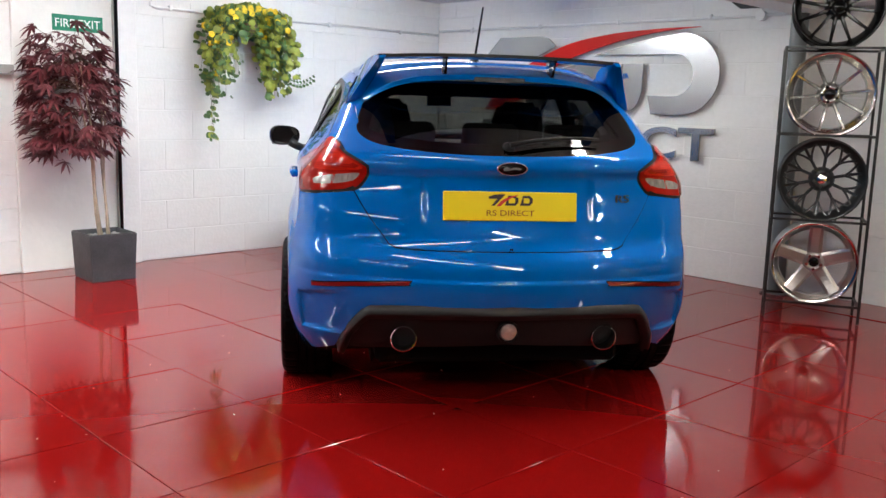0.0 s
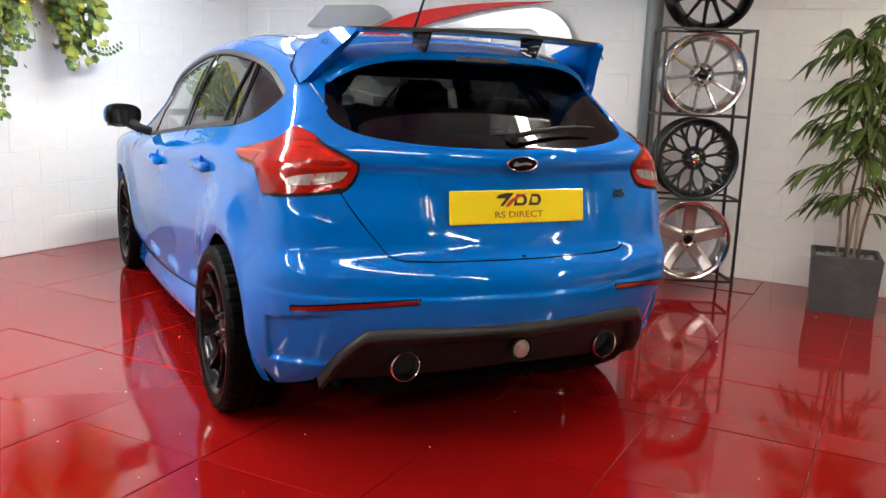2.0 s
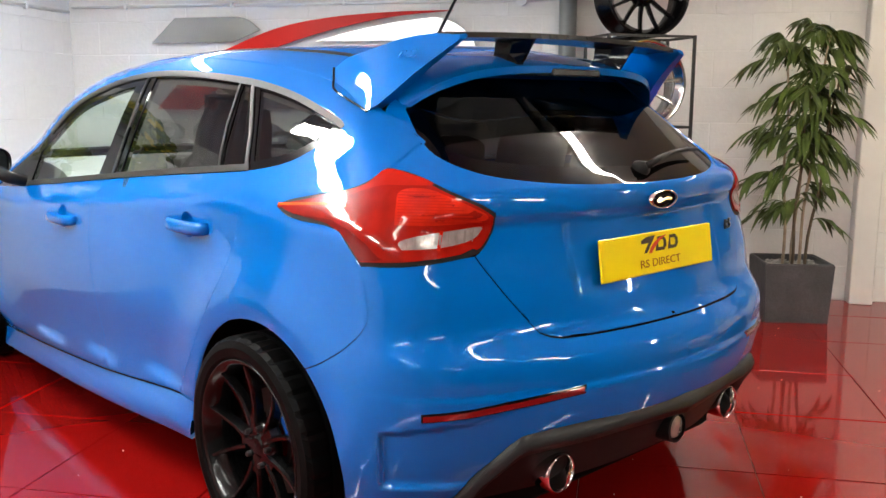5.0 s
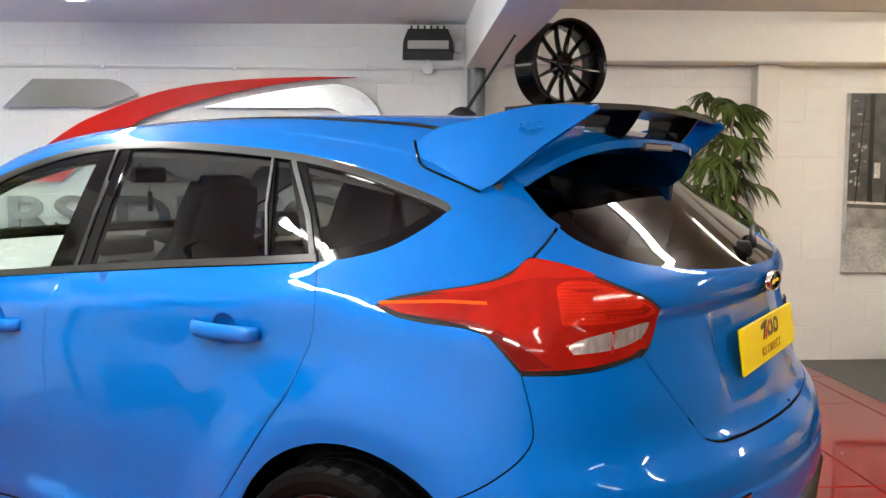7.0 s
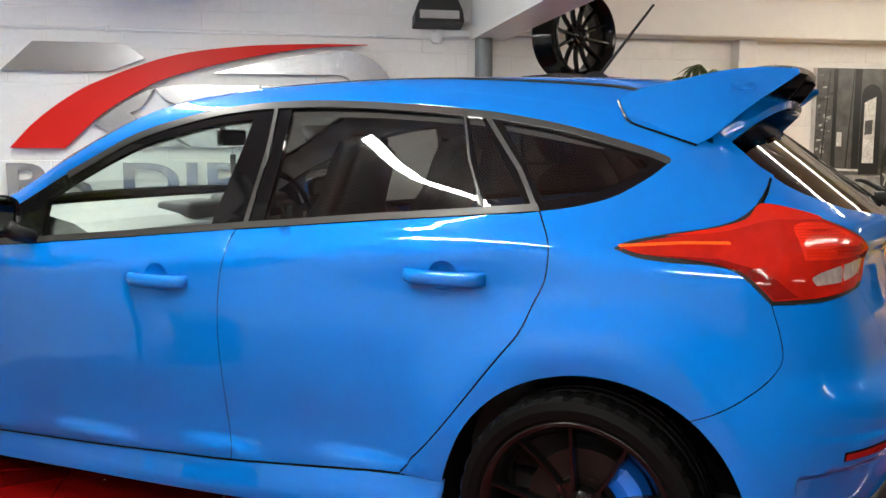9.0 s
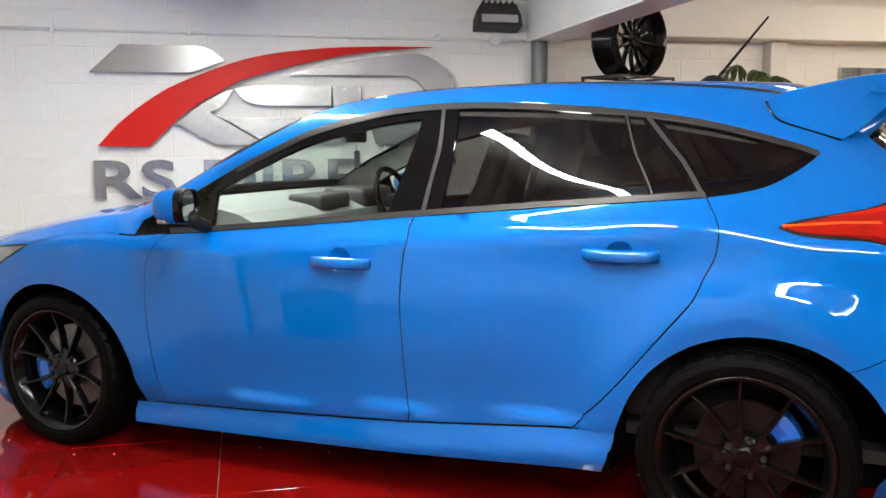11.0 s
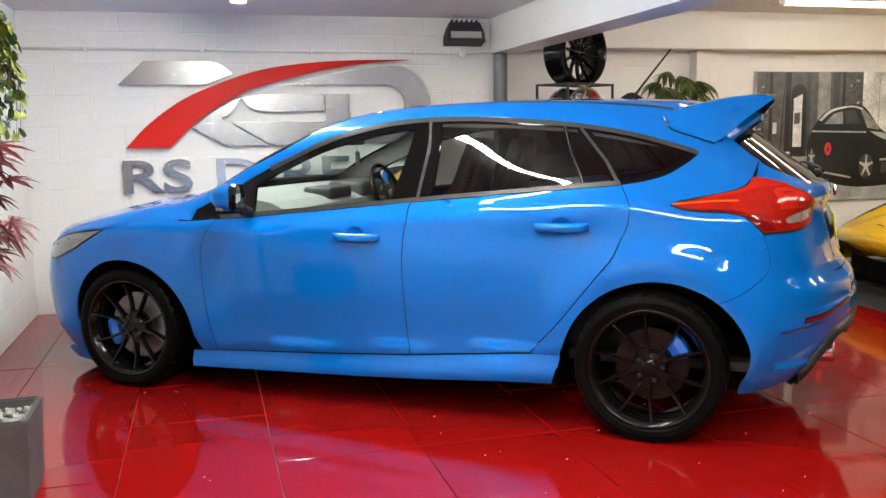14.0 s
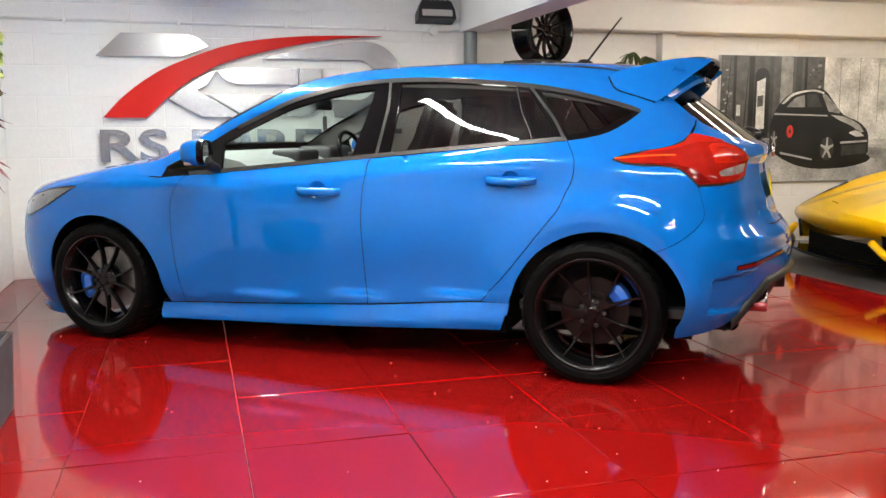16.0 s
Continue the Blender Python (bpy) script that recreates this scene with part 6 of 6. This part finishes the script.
def foil(xs, lead, trail, thick, bow_z=0.0):
    """A blade across the car: lead and trail give (y, z) at each x."""
    b = bmesh.new()
    rows = []
    for x in xs:
        (y0, z0), (y1, z1) = lead(x), trail(x)
        up, dn = [], []
        for k in range(9):
            t = k / 8
            y, z = y0 + (y1 - y0) * t, z0 + (z1 - z0) * t + bow_z * math.sin(math.pi * t)
            h = thick * (math.sqrt(max(t, 0)) * (1 - 0.55 * t) * 1.2 + (0.12 if k else 0))
            up.append((x, y, z + h * 0.6)), dn.append((x, y, z - h * 0.4))
        rows.append([b.verts.new(p) for p in up + dn[::-1][:-1]])
    n = len(rows[0])
    for p, q in zip(rows, rows[1:]):
        for k in range(n):
            b.faces.new((p[k], p[(k + 1) % n], q[(k + 1) % n], q[k]))
    b.faces.new(rows[0]), b.faces.new(rows[-1][::-1])
    bmesh.ops.recalc_face_normals(b, faces=b.faces[:])
    for e in b.edges:
        if len(e.link_faces) == 2 and e.calc_face_angle(0) > 0.7:
            e.smooth = False
    return b


wing = part("rear_wing", foil(np.linspace(-0.545, 0.545, 29), lambda x: (-0.11, 1.388 - 0.17 * x * x), lambda x: (-0.385 + 0.12 * (x / 0.54) ** 4, 1.335 - 0.030 * (x / 0.54) ** 2 - 0.075 * (x / 0.54) ** 6), 0.030, 0.012), BLUE, car, "blue roof wing with end fins and a black blade", smooth=True)
for s in (-1, 1):
    f = part("end_fin", fin(s), BLUE, wing, smooth=True)
    # thin black bar drawn as the shadow line where the fin meets the body
    foot = spline([(0.014, 1.337), (-0.004, 1.305), (-0.03, 1.278), (-0.10, 1.253), (-0.20, 1.220)], 4)
    part("fin_shadow_line", tube([(s * (max(0.576 - 0.46 * (z - 1.30), -float(wrap(np.array([y - 0.9 + 0.6]), np.array([z]))[0][0]) if z < 1.30 else 0) + 0.0012), y, z) for y, z in foot], 0.0034, 6), GLOSS_BLACK, f)
    st = bmesh.new()
    rows = []
    for z, y0, y1, w in ((1.345, -0.27, -0.375, 0.026), (1.375, -0.275, -0.40, 0.016), (1.412, -0.28, -0.425, 0.018)):
        rows.append([st.verts.new((s * 0.222 + sx * w / 2, y, z)) for sx, y in ((-0.4, y0), (0.4, y0), (1, (y0 + y1) / 2), (0.5, y1), (-0.5, y1), (-1, (y0 + y1) / 2))])
    for p, q in zip(rows, rows[1:]):
        for k in range(6):
            st.faces.new((p[k], p[(k + 1) % 6], q[(k + 1) % 6], q[k]))
    part("strut", st, GLOSS_BLACK, wing)
part("blade", foil(np.linspace(-0.495, 0.495, 25), lambda x: (-0.285 + 0.01 * (x / 0.52) ** 2, 1.412 - 0.012 * (x / 0.52) ** 2), lambda x: (-0.428 + 0.035 * (x / 0.52) ** 2, 1.420 - 0.014 * (x / 0.52) ** 2), 0.020, 0.004), CARBON_BLACK, wing, "satin black wing blade", smooth=True)
part("brake_light", box((-0.105, -0.392, 1.318), (0.105, -0.370, 1.338), 0.004), HEADLAMP_GLASS, wing, "slim smoked high brake lamp")
for s in (-1, 1):
    lettering("RS", 0.022, BLUE, wing, pose(s * 0.5600, -0.262 if s < 0 else -0.337, 1.356, -24.5, 0, 90 * s), 0.003, name="fin_mark", width=0.064)

# aerial
ant = part("aerial_base", lathe([(0.0, 0.030), (0.35, 0.027), (0.8, 0.012), (1.0, 0.0)], 20, m=pose(0, 0.235, 1.424) @ Matrix.Diagonal((0.022, 0.062, 1.2, 1))), BLACK_PLASTIC, car, smooth=True)
part("aerial_mast", tube([(0, 0.215, 1.452), (0, 0.13, 1.56), (0, 0.05, 1.660)], 0.006, 8, taper=0.0038), BLACK_PLASTIC, ant)

# door mirrors and handles
def shell(fore_depth, wide, high, seg=28):
    """A rounded-square bowl: its rim in the x, z plane, its belly towards +y."""
    b = bmesh.new()
    rows = []
    for k in range(9):
        g = math.pi / 2 * k / 8
        rows.append([])
        for i in range(seg):
            t = 2 * math.pi * i / seg
            c, n = math.cos(t), math.sin(t)
            r = (abs(c) ** 2.9 + abs(n) ** 2.9) ** (-1 / 2.9)
            f = math.cos(g) ** 0.55 if k < 8 else 0.02
            rows[-1].append(b.verts.new((wide * r * c * f, fore_depth * math.sin(g), high * r * n * f * (1 - 0.10 * c))))
    for p, q in zip(rows, rows[1:]):
        for i in range(seg):
            b.faces.new((p[i], p[(i + 1) % seg], q[(i + 1) % seg], q[i]))
    b.faces.new(rows[-1])
    return b


for s in (-1, 1):
    TURN = Matrix.Translation((s * 0.945, 1.905, 0.998)) @ pose(0, 0, 0, 0, 0, -20 * s) @ Matrix.Diagonal((-s, 1, 1, 1))
    b = shell(0.105, 0.096, 0.062)
    b.transform(TURN)
    bmesh.ops.recalc_face_normals(b, faces=b.faces[:])
    mh = part("door_mirror", b, BLUE, car, "blue door mirror with black frame", smooth=True)
    b = bmesh.new()
    rings = []
    for y, k in ((0.010, 1.008), (-0.016, 0.99), (-0.024, 0.95), (-0.022, 0.89), (-0.008, 0.87)):
        ring = []
        for i in range(32):
            t = 2 * math.pi * i / 32
            c, n = math.cos(t), math.sin(t)
            r = (abs(c) ** 2.9 + abs(n) ** 2.9) ** (-1 / 2.9)
            ring.append(b.verts.new((0.096 * k * r * c, y, 0.062 * k * r * n * (1 - 0.10 * c))))
        rings.append(ring)
    for p, q in zip(rings, rings[1:]):
        for i in range(32):
            b.faces.new((p[i], p[(i + 1) % 32], q[(i + 1) % 32], q[i]))
    b.transform(TURN)
    bmesh.ops.recalc_face_normals(b, faces=b.faces[:])
    part("mirror_frame", b, GLOSS_BLACK, mh, smooth=True)
    b = bmesh.new()
    ring = []
    for i in range(32):
        t = 2 * math.pi * i / 32
        c, n = math.cos(t), math.sin(t)
        r = (abs(c) ** 2.9 + abs(n) ** 2.9) ** (-1 / 2.9)
        ring.append(b.verts.new((0.084 * r * c, -0.012, 0.054 * r * n * (1 - 0.10 * c))))
    b.faces.new(ring)
    b.transform(TURN)
    part("mirror_glass", b, MIRROR, mh, "dark mirror glass")
    part("mirror_stalk", tube([(s * 0.80, 1.925, 0.910), (s * 0.86, 1.925, 0.928), (s * 0.91, 1.92, 0.955)], 0.024, 10, taper=0.03), BLACK_PLASTIC, mh, smooth=True)
    part("mirror_lamp", box((s * 1.0 - 0.03, 1.925, 0.938), (s * 1.0 + 0.03, 1.962, 0.955), 0.004), LAMP_CLEAR, mh, "clear indicator lens")
    for (y0, y1, z), door in (((1.216, 1.440, 0.818), fd), ((0.274, 0.502, 0.884), rd)):
        ys = [y0 + (y1 - y0) * i / 8 for i in range(9)]
        pts = []
        for i, y in enumerate(ys):
            x = float(half_width(np.array(y), np.array(z - 0.02)))
            pts.append(Vector((s * (x + 0.002 + 0.022 * min(1, 2.2 * math.sin(math.pi * i / 8) + 0.15)), y, z - 0.004 * math.sin(math.pi * i / 8))))
        b = bmesh.new()
        rows = []
        for i, p in enumerate(pts):
            hgt = 0.021 if 0 < i < 8 else 0.018
            rows.append([b.verts.new(p + Vector((s * dx, 0, dz))) for dx, dz in ((0.004, hgt * 0.9), (0.011, 0.3 * hgt), (0.010, -0.5 * hgt), (0.003, -hgt), (-0.014, -0.8 * hgt), (-0.014, 0.8 * hgt))])
        for p, q in zip(rows, rows[1:]):
            for k in range(6):
                b.faces.new((p[k], p[(k + 1) % 6], q[(k + 1) % 6], q[k]))
        b.faces.new(rows[0]), b.faces.new(rows[-1][::-1])
        bmesh.ops.recalc_face_normals(b, faces=b.faces[:])
        part("door_handle", b, BLUE, door[0 if s < 0 else 1], smooth=True)

# wheels
def tyre():
    squeeze = 0.93
    prof = [(0.244, -0.105), (0.258, -0.116), (0.280, -0.119), (0.299, -0.112), (0.309, -0.098), (0.3115, -0.075), (0.3115, -0.045), (0.303, -0.043), (0.303, -0.036), (0.312, -0.034), (0.312, -0.006), (0.303, -0.004), (0.303, 0.004), (0.312, 0.006), (0.312, 0.034), (0.303, 0.036), (0.303, 0.043), (0.3115, 0.045), (0.3115, 0.075), (0.309, 0.098), (0.299, 0.112), (0.280, 0.119), (0.258, 0.116), (0.244, 0.105)]
    seg = 140
    b = lathe([(r, h * squeeze) for r, h in prof], seg, m=FACE)
    b.verts.ensure_lookup_table()
    for i, v in enumerate(b.verts):
        ring, k = divmod(i, seg)
        if ring in (4, 5, 6, 17, 18, 19) and k % 4 == 0:
            v.co *= 0.984
    return b


FACE = pose(0, 0, 0, 90)
AXLES = [(-1, 0.018), (1, 0.018), (-1, 2.647), (1, 2.647)]
TYRE = to_mesh("tyre", tyre(), RUBBER)
R = 0.2405
rim_b = lathe([(R + 0.004, 0.095), (R + 0.010, 0.104), (R + 0.004, 0.1055), (R - 0.006, 0.099), (R - 0.014, 0.085), (R - 0.026, 0.072), (R - 0.030, 0.02), (R - 0.020, -0.05), (R - 0.014, -0.10), (R + 0.004, -0.104), (R + 0.004, -0.095)], 72, m=FACE, close=True)
RIM = to_mesh("wheel", rim_b, BLACK_ALLOY, True)
sb = bmesh.new()
spoke(sb, math.pi / 2 - radians(13), 0.062, R - 0.010, 0.017, 0.011, -0.071, -0.092, 0.030, skew=radians(-5), bow=0.010)
SPOKE_A = to_mesh("spoke", sb, BLACK_ALLOY)
sb = bmesh.new()
spoke(sb, math.pi / 2 + radians(13), 0.062, R - 0.010, 0.017, 0.011, -0.071, -0.092, 0.030, skew=radians(5), bow=0.010)
SPOKE_B = to_mesh("spoke", sb, BLACK_ALLOY)
sb = bmesh.new()
spoke(sb, math.pi / 2, 0.03, 0.085, 0.040, 0.050, -0.067, -0.066, 0.034)
WEB = to_mesh("spoke_root", sb, BLACK_ALLOY)
HUB = to_mesh("hub", lathe([(0.0, 0.070), (0.027, 0.069), (0.030, 0.062), (0.045, 0.066), (0.066, 0.058), (0.072, 0.03), (0.0, 0.02)], 32, m=FACE), BLACK_ALLOY, True)
CAP = to_mesh("cap", lathe([(0.0, 0.0715), (0.024, 0.0705)], 24, m=FACE), GLOSS_BLACK, True)
BOLT = to_mesh("wheel_nut", lathe([(0.0, 0.078), (0.0065, 0.078), (0.0085, 0.072), (0.009, 0.055)], 8, m=pose(0, 0, 0.054, 90)), DARK_ALLOY)
DISC = to_mesh("brake_disc", lathe([(0.055, -0.02), (0.065, 0.012), (0.085, 0.012), (0.086, 0.0), (0.170, 0.0), (0.170, -0.025), (0.08, -0.025)], 56, m=FACE), STEEL_DISC)
DISC_R = to_mesh("brake_disc", lathe([(0.055, -0.02), (0.065, 0.012), (0.085, 0.012), (0.086, 0.0), (0.151, 0.0), (0.151, -0.02), (0.08, -0.02)], 56, m=FACE), RUSTY_DISC)
for s, y in AXLES:
    front = y > 1
    base = pose(s * 0.770, y, 0.309, 0, 0, -90 if s < 0 else 90)
    wheel = part("wheel", RIM, None, car, "black ten-spoke alloy wheel", m=base @ pose(0, 0, 0, 0, 14 if front else -22, 0))
    part("tyre", TYRE, None, wheel, "low-profile black tyre")
    part("hub", HUB, None, wheel), part("cap", CAP, None, wheel)
    for k in range(5):
        for me in (SPOKE_A, SPOKE_B, WEB):
            part(me.name.split(".")[0], me, None, wheel, m=pose(0, 0, 0, 0, 72 * k, 0))
        part("wheel_nut", BOLT, None, wheel, m=pose(0, 0, 0, 0, 36 + 72 * k, 0))
    disc = part("brake_disc", DISC if front else DISC_R, None, car, m=base)
    cal = bmesh.new()
    rr = 0.155 if front else 0.135
    n = 8
    rows = []
    for i in range(n + 1):
        g = radians(-24 + 48 * i / n) if front else radians(-18 + 36 * i / n)
        c, sn = math.cos(g), math.sin(g)
        end = 0.7 if i in (0, n) else 1.0
        rows.append([cal.verts.new((r * c, yy, r * sn)) for r, yy in ((rr - 0.035 * end, -0.030), (rr, -0.040 * end), (rr + 0.030 * end, -0.028), (rr + 0.034, 0.03), (rr - 0.035, 0.03))])
    for p, q in zip(rows, rows[1:]):
        for k in range(5):
            cal.faces.new((p[k], p[(k + 1) % 5], q[(k + 1) % 5], q[k]))
    cal.faces.new(rows[0]), cal.faces.new(rows[-1][::-1])
    bmesh.ops.recalc_face_normals(cal, faces=cal.faces[:])
    # calipers sit towards the rear of the front discs' leading edge and the back of the rear ones
    way = (180 if front else -35) if s < 0 else (0 if front else 215)
    part("brake_caliper", cal, CALIPER, car, "blue painted brake caliper", m=base @ pose(0, 0, 0, 0, way if not front else (165 if s < 0 else 15), 0))
    # arch liner
    b = bmesh.new()
    rows = []
    for i in range(25):
        g = radians(-14 + 208 * i / 24)
        ly, lz = y + 0.41 * math.cos(g) - (0.02 if y < 1 else 0), 0.306 + 0.385 * math.sin(g)
        edge_x = min(0.832, float(half_width(np.array([ly]), np.array([lz]))[0]) - 0.02 - 0.35 * max(0.0, ly - 2.88))
        rows.append([b.verts.new((x, ly, lz)) for x in (s * 0.50, s * edge_x)])
    for p, q in zip(rows, rows[1:]):
        b.faces.new((p[0], p[1], q[1], q[0]))
    part("arch_liner", b, SHADOW_BLACK, car, smooth=True)
    part("arch_back", box((s * 0.50 - 0.005, y - 0.40, 0.15), (s * 0.50 + 0.005, y + 0.40, 0.71)), SHADOW_BLACK, car)

def cushion(lo, hi, r, m=None):
    b = box(lo, hi)
    bmesh.ops.bevel(b, geom=b.edges[:], offset=r, segments=3, profile=0.6, affect="EDGES")
    if m is not None:
        b.transform(m)
    return b


# underside and cabin
part("underbody", box((-0.50, -0.58, 0.20), (0.50, 3.25, 0.30), 0.02), SHADOW_BLACK, car)
part("floor_pan", box((-0.69, 0.42, 0.165), (0.69, 2.24, 0.26), 0.02), SHADOW_BLACK, car)
for s in (-1, 1):
    part("sill_inner", box((s * 0.72 - 0.04, 0.42, 0.17), (s * 0.72 + 0.04, 2.24, 0.40), 0.01), SHADOW_BLACK, car)
low_in = [(-0.45, 0.70), (-0.45, 1.02), (0.02, 1.045), (0.99, 0.962), (1.86, 0.88), (2.2, 0.855), (2.2, 0.25), (0.35, 0.35), (0.35, 0.68)]
twin("door_card", low_in, wrap, DASH_LIT, lift=-0.055, deep=0.0, gap=0.08, inset=0)
twin("pillar_lining", ribbon([(2.10, 0.95), (1.70, 1.12), (1.32, 1.28), (1.05, 1.335), (0.75, 1.36), (0.38, 1.347), (0.10, 1.326), (-0.24, 1.262)], 0.085), wrap, HEADLINER, lift=-0.02, deep=0, gap=0.06, inset=0)
twin("rear_pillar_lining", [(-0.36, 1.19), (-0.18, 1.09), (-0.40, 1.02), (-0.60, 1.05), (-0.56, 1.2)], wrap, CABIN, lift=-0.035, deep=0, inset=0, gap=0.06)
part("headliner", sheet("headliner", strip_over(-0.05, 1.46, 16, 0.05), over, HEADLINER, lift=-0.045, deep=0, gap=0.1, inset=0), None, car)
part("cabin_floor", box((-0.60, -0.42, 0.26), (0.60, 2.28, 0.30)), CABIN, car)
part("parcel_shelf", box((-0.60, -0.50, 0.93), (0.60, 0.02, 0.95), 0.006), CABIN, car)
dash = part("dashboard", slab([(1.84, 0.62), (1.80, 0.86), (1.82, 0.91), (1.90, 0.945), (2.05, 0.972), (2.28, 0.985), (2.28, 0.60)], 1.30, m=pose(-0.65, 0, 0, 0, 0, 90)), DASH_LIT, car, "dark dashboard under the windscreen, painted paler as if lit")
part("bulkhead", box((-0.72, 2.28, 0.25), (0.72, 2.32, 0.93)), SHADOW_BLACK, car)
part("console", box((-0.11, 0.9, 0.30), (0.11, 1.75, 0.62), 0.03), CABIN, car)
part("screen_binnacle", cushion((-0.13, 1.84, 0.92), (0.13, 2.02, 0.99), 0.025), CABIN, dash, smooth=True)
part("instrument_hood", cushion((0.23, 1.82, 0.90), (0.53, 2.06, 1.005), 0.04), CABIN, dash, smooth=True)
sw = part("steering_wheel", lathe([(0.170 + 0.015 * math.cos(t), 0.015 * math.sin(t)) for t in [2 * math.pi * i / 10 for i in range(10)]], 40, m=pose(0.38, 1.73, 0.93, 68), close=True), GLOSS_BLACK, car, "black leather steering wheel", smooth=True)
part("steering_boss", box((-0.06, -0.045, -0.02), (0.06, 0.045, 0.015), 0.015, m=pose(0.38, 1.73, 0.93, 68)), CABIN, sw)
for g in (0, 180, 270):
    part("steering_spoke", box((0.04, -0.016, -0.008), (0.165, 0.016, 0.004), 0.004, m=pose(0.38, 1.73, 0.93, 68) @ pose(0, 0, 0, 0, 0, g)), CABIN, sw)
part("steering_column", tube([(0.38, 1.68, 0.92), (0.38, 1.88, 0.85)], 0.04, 10), CABIN, sw)
part("inner_mirror", cushion((-0.04, 1.745, 1.215), (0.12, 1.775, 1.28), 0.012), GLOSS_BLACK, car, "dark rear-view mirror")
part("air_freshener", box((0.036, 1.742, 1.10), (0.044, 1.770, 1.18), 0.003), CABIN, car, "small dark hanging air freshener")
part("freshener_cord", tube([(0.04, 1.756, 1.18), (0.04, 1.76, 1.222)], 0.0015, 5), CABIN, car)
part("mirror_arm", tube([(0.04, 1.77, 1.25), (0.02, 1.80, 1.285)], 0.014, 8), CABIN, car)


for x in (-0.37, 0.37):
    seat = part("front_seat", cushion((-0.25, -0.26, 0.30), (0.25, 0.26, 0.52), 0.05, pose(x, 1.40, 0)), SEAT_CLOTH, car, "black bucket seat", smooth=True)
    lean = pose(x, 1.17, 0.50, 18)
    shape = [(-0.24, 0.0), (-0.27, 0.25), (-0.25, 0.42), (-0.21, 0.52), (-0.15, 0.60), (-0.14, 0.70), (-0.11, 0.80), (0.11, 0.80), (0.14, 0.70), (0.15, 0.60), (0.21, 0.52), (0.25, 0.42), (0.27, 0.25), (0.24, 0.0)]
    b = slab(shape, 0.11)
    bmesh.ops.bevel(b, geom=[e for e in b.edges if len(e.link_faces) == 2 and e.calc_face_angle(0) > 0.8], offset=0.03, segments=3, affect="EDGES")
    b.transform(lean)
    part("seat_back", b, SEAT_CLOTH, seat, smooth=True)
    for s in (-1, 1):
        part("seat_bolster", cushion((s * 0.21 - 0.045, -0.02, 0.05), (s * 0.21 + 0.045, 0.13, 0.48), 0.03, lean), SEAT_CLOTH, seat, smooth=True)
bench = part("rear_bench", cushion((-0.62, -0.05, 0.32), (0.62, 0.42, 0.55), 0.05), SEAT_CLOTH, car, "black rear bench", smooth=True)
part("bench_back", cushion((-0.62, -0.09, 0.0), (0.62, 0.05, 0.50), 0.05, pose(0, -0.04, 0.50, 18)), SEAT_CLOTH, bench, smooth=True)
for x in (-0.36, 0.0, 0.36):
    part("head_rest", cushion((-0.12, -0.05, 0.0), (0.12, 0.05, 0.15), 0.035, pose(x, -0.20, 1.0, 14)), SEAT_CLOTH, bench, smooth=True)

# ---- floor tiles and wall blocks ----
TILE = {}
for i in range(-1, 11):
    for j in range(0, 17):
        a0, a1 = 2.62 + 0.59 * (i - 5), 2.62 + 0.59 * (i - 4)
        b0, b1 = 4.07 + 0.62 * (j - 7), 4.07 + 0.62 * (j - 6)
        a0, a1, b0, b1 = max(a0, -0.03), min(a1, 5.70), max(b0, -0.1), min(b1, FAR_B)
        if a1 - a0 < 0.02 or b1 - b0 < 0.02:
            continue
        key = (round(a1 - a0, 3), round(b1 - b0, 3))
        if key not in TILE:
            t = box((0.0015, 0.0015, -0.03), (key[0] - 0.0015, key[1] - 0.0015, 0.0))
            bmesh.ops.bevel(t, geom=[e for e in t.edges if all(v.co.z > -0.001 for v in e.verts)], offset=0.0015, segments=1, affect="EDGES")
            TILE[key] = to_mesh("floor_tile", t, RED_FLOOR)
        rng = random.Random(i * 31 + j)
        part("floor_tile", TILE[key], None, floor, m=Matrix.Translation((a0, -b1, rng.uniform(-0.0012, -0.0006))) @ pose(0, 0, 0, rng.uniform(-0.2, 0.2), rng.uniform(-0.2, 0.2), 0))
lay_blocks(wall_logo, 3.46, CEIL_LOW, Matrix.Translation((0, 0, 0)))
lay_blocks(wall_right, 1.786, 1.933, Matrix.Translation((3.55, 0.10, 0)))
lay_blocks(wall_right, 2.3, 1.933, Matrix.Translation((5.476, 0.10, 0)))
lay_blocks(wall_left, 3.03, CEIL_LOW, Matrix.Translation((0, -3.03, 0)) @ pose(0, 0, 0, 0, 0, 90))
lay_blocks(wall_left_far, 2.2, CEIL_LOW, Matrix.Translation((-0.03, -6.06, 0)) @ pose(0, 0, 0, 0, 0, 90))
# crumbs scattered on the floor
random.seed(3)
crumbs = bmesh.new()
for _ in range(170):
    s = bmesh.new()
    bmesh.ops.create_icosphere(s, subdivisions=1, radius=random.uniform(0.0015, 0.0045))
    s.transform(Matrix.Translation((random.uniform(0.1, 5.6), -random.uniform(0.2, 6.5), 0.001)) @ Matrix.Diagonal((1, random.uniform(0.5, 1.0), 0.5, 1)))
    join(crumbs, s)
tagged(structure("floor_crumbs", crumbs, FLECK, "pale crumbs scattered on the red floor", RM), kind="stuff")
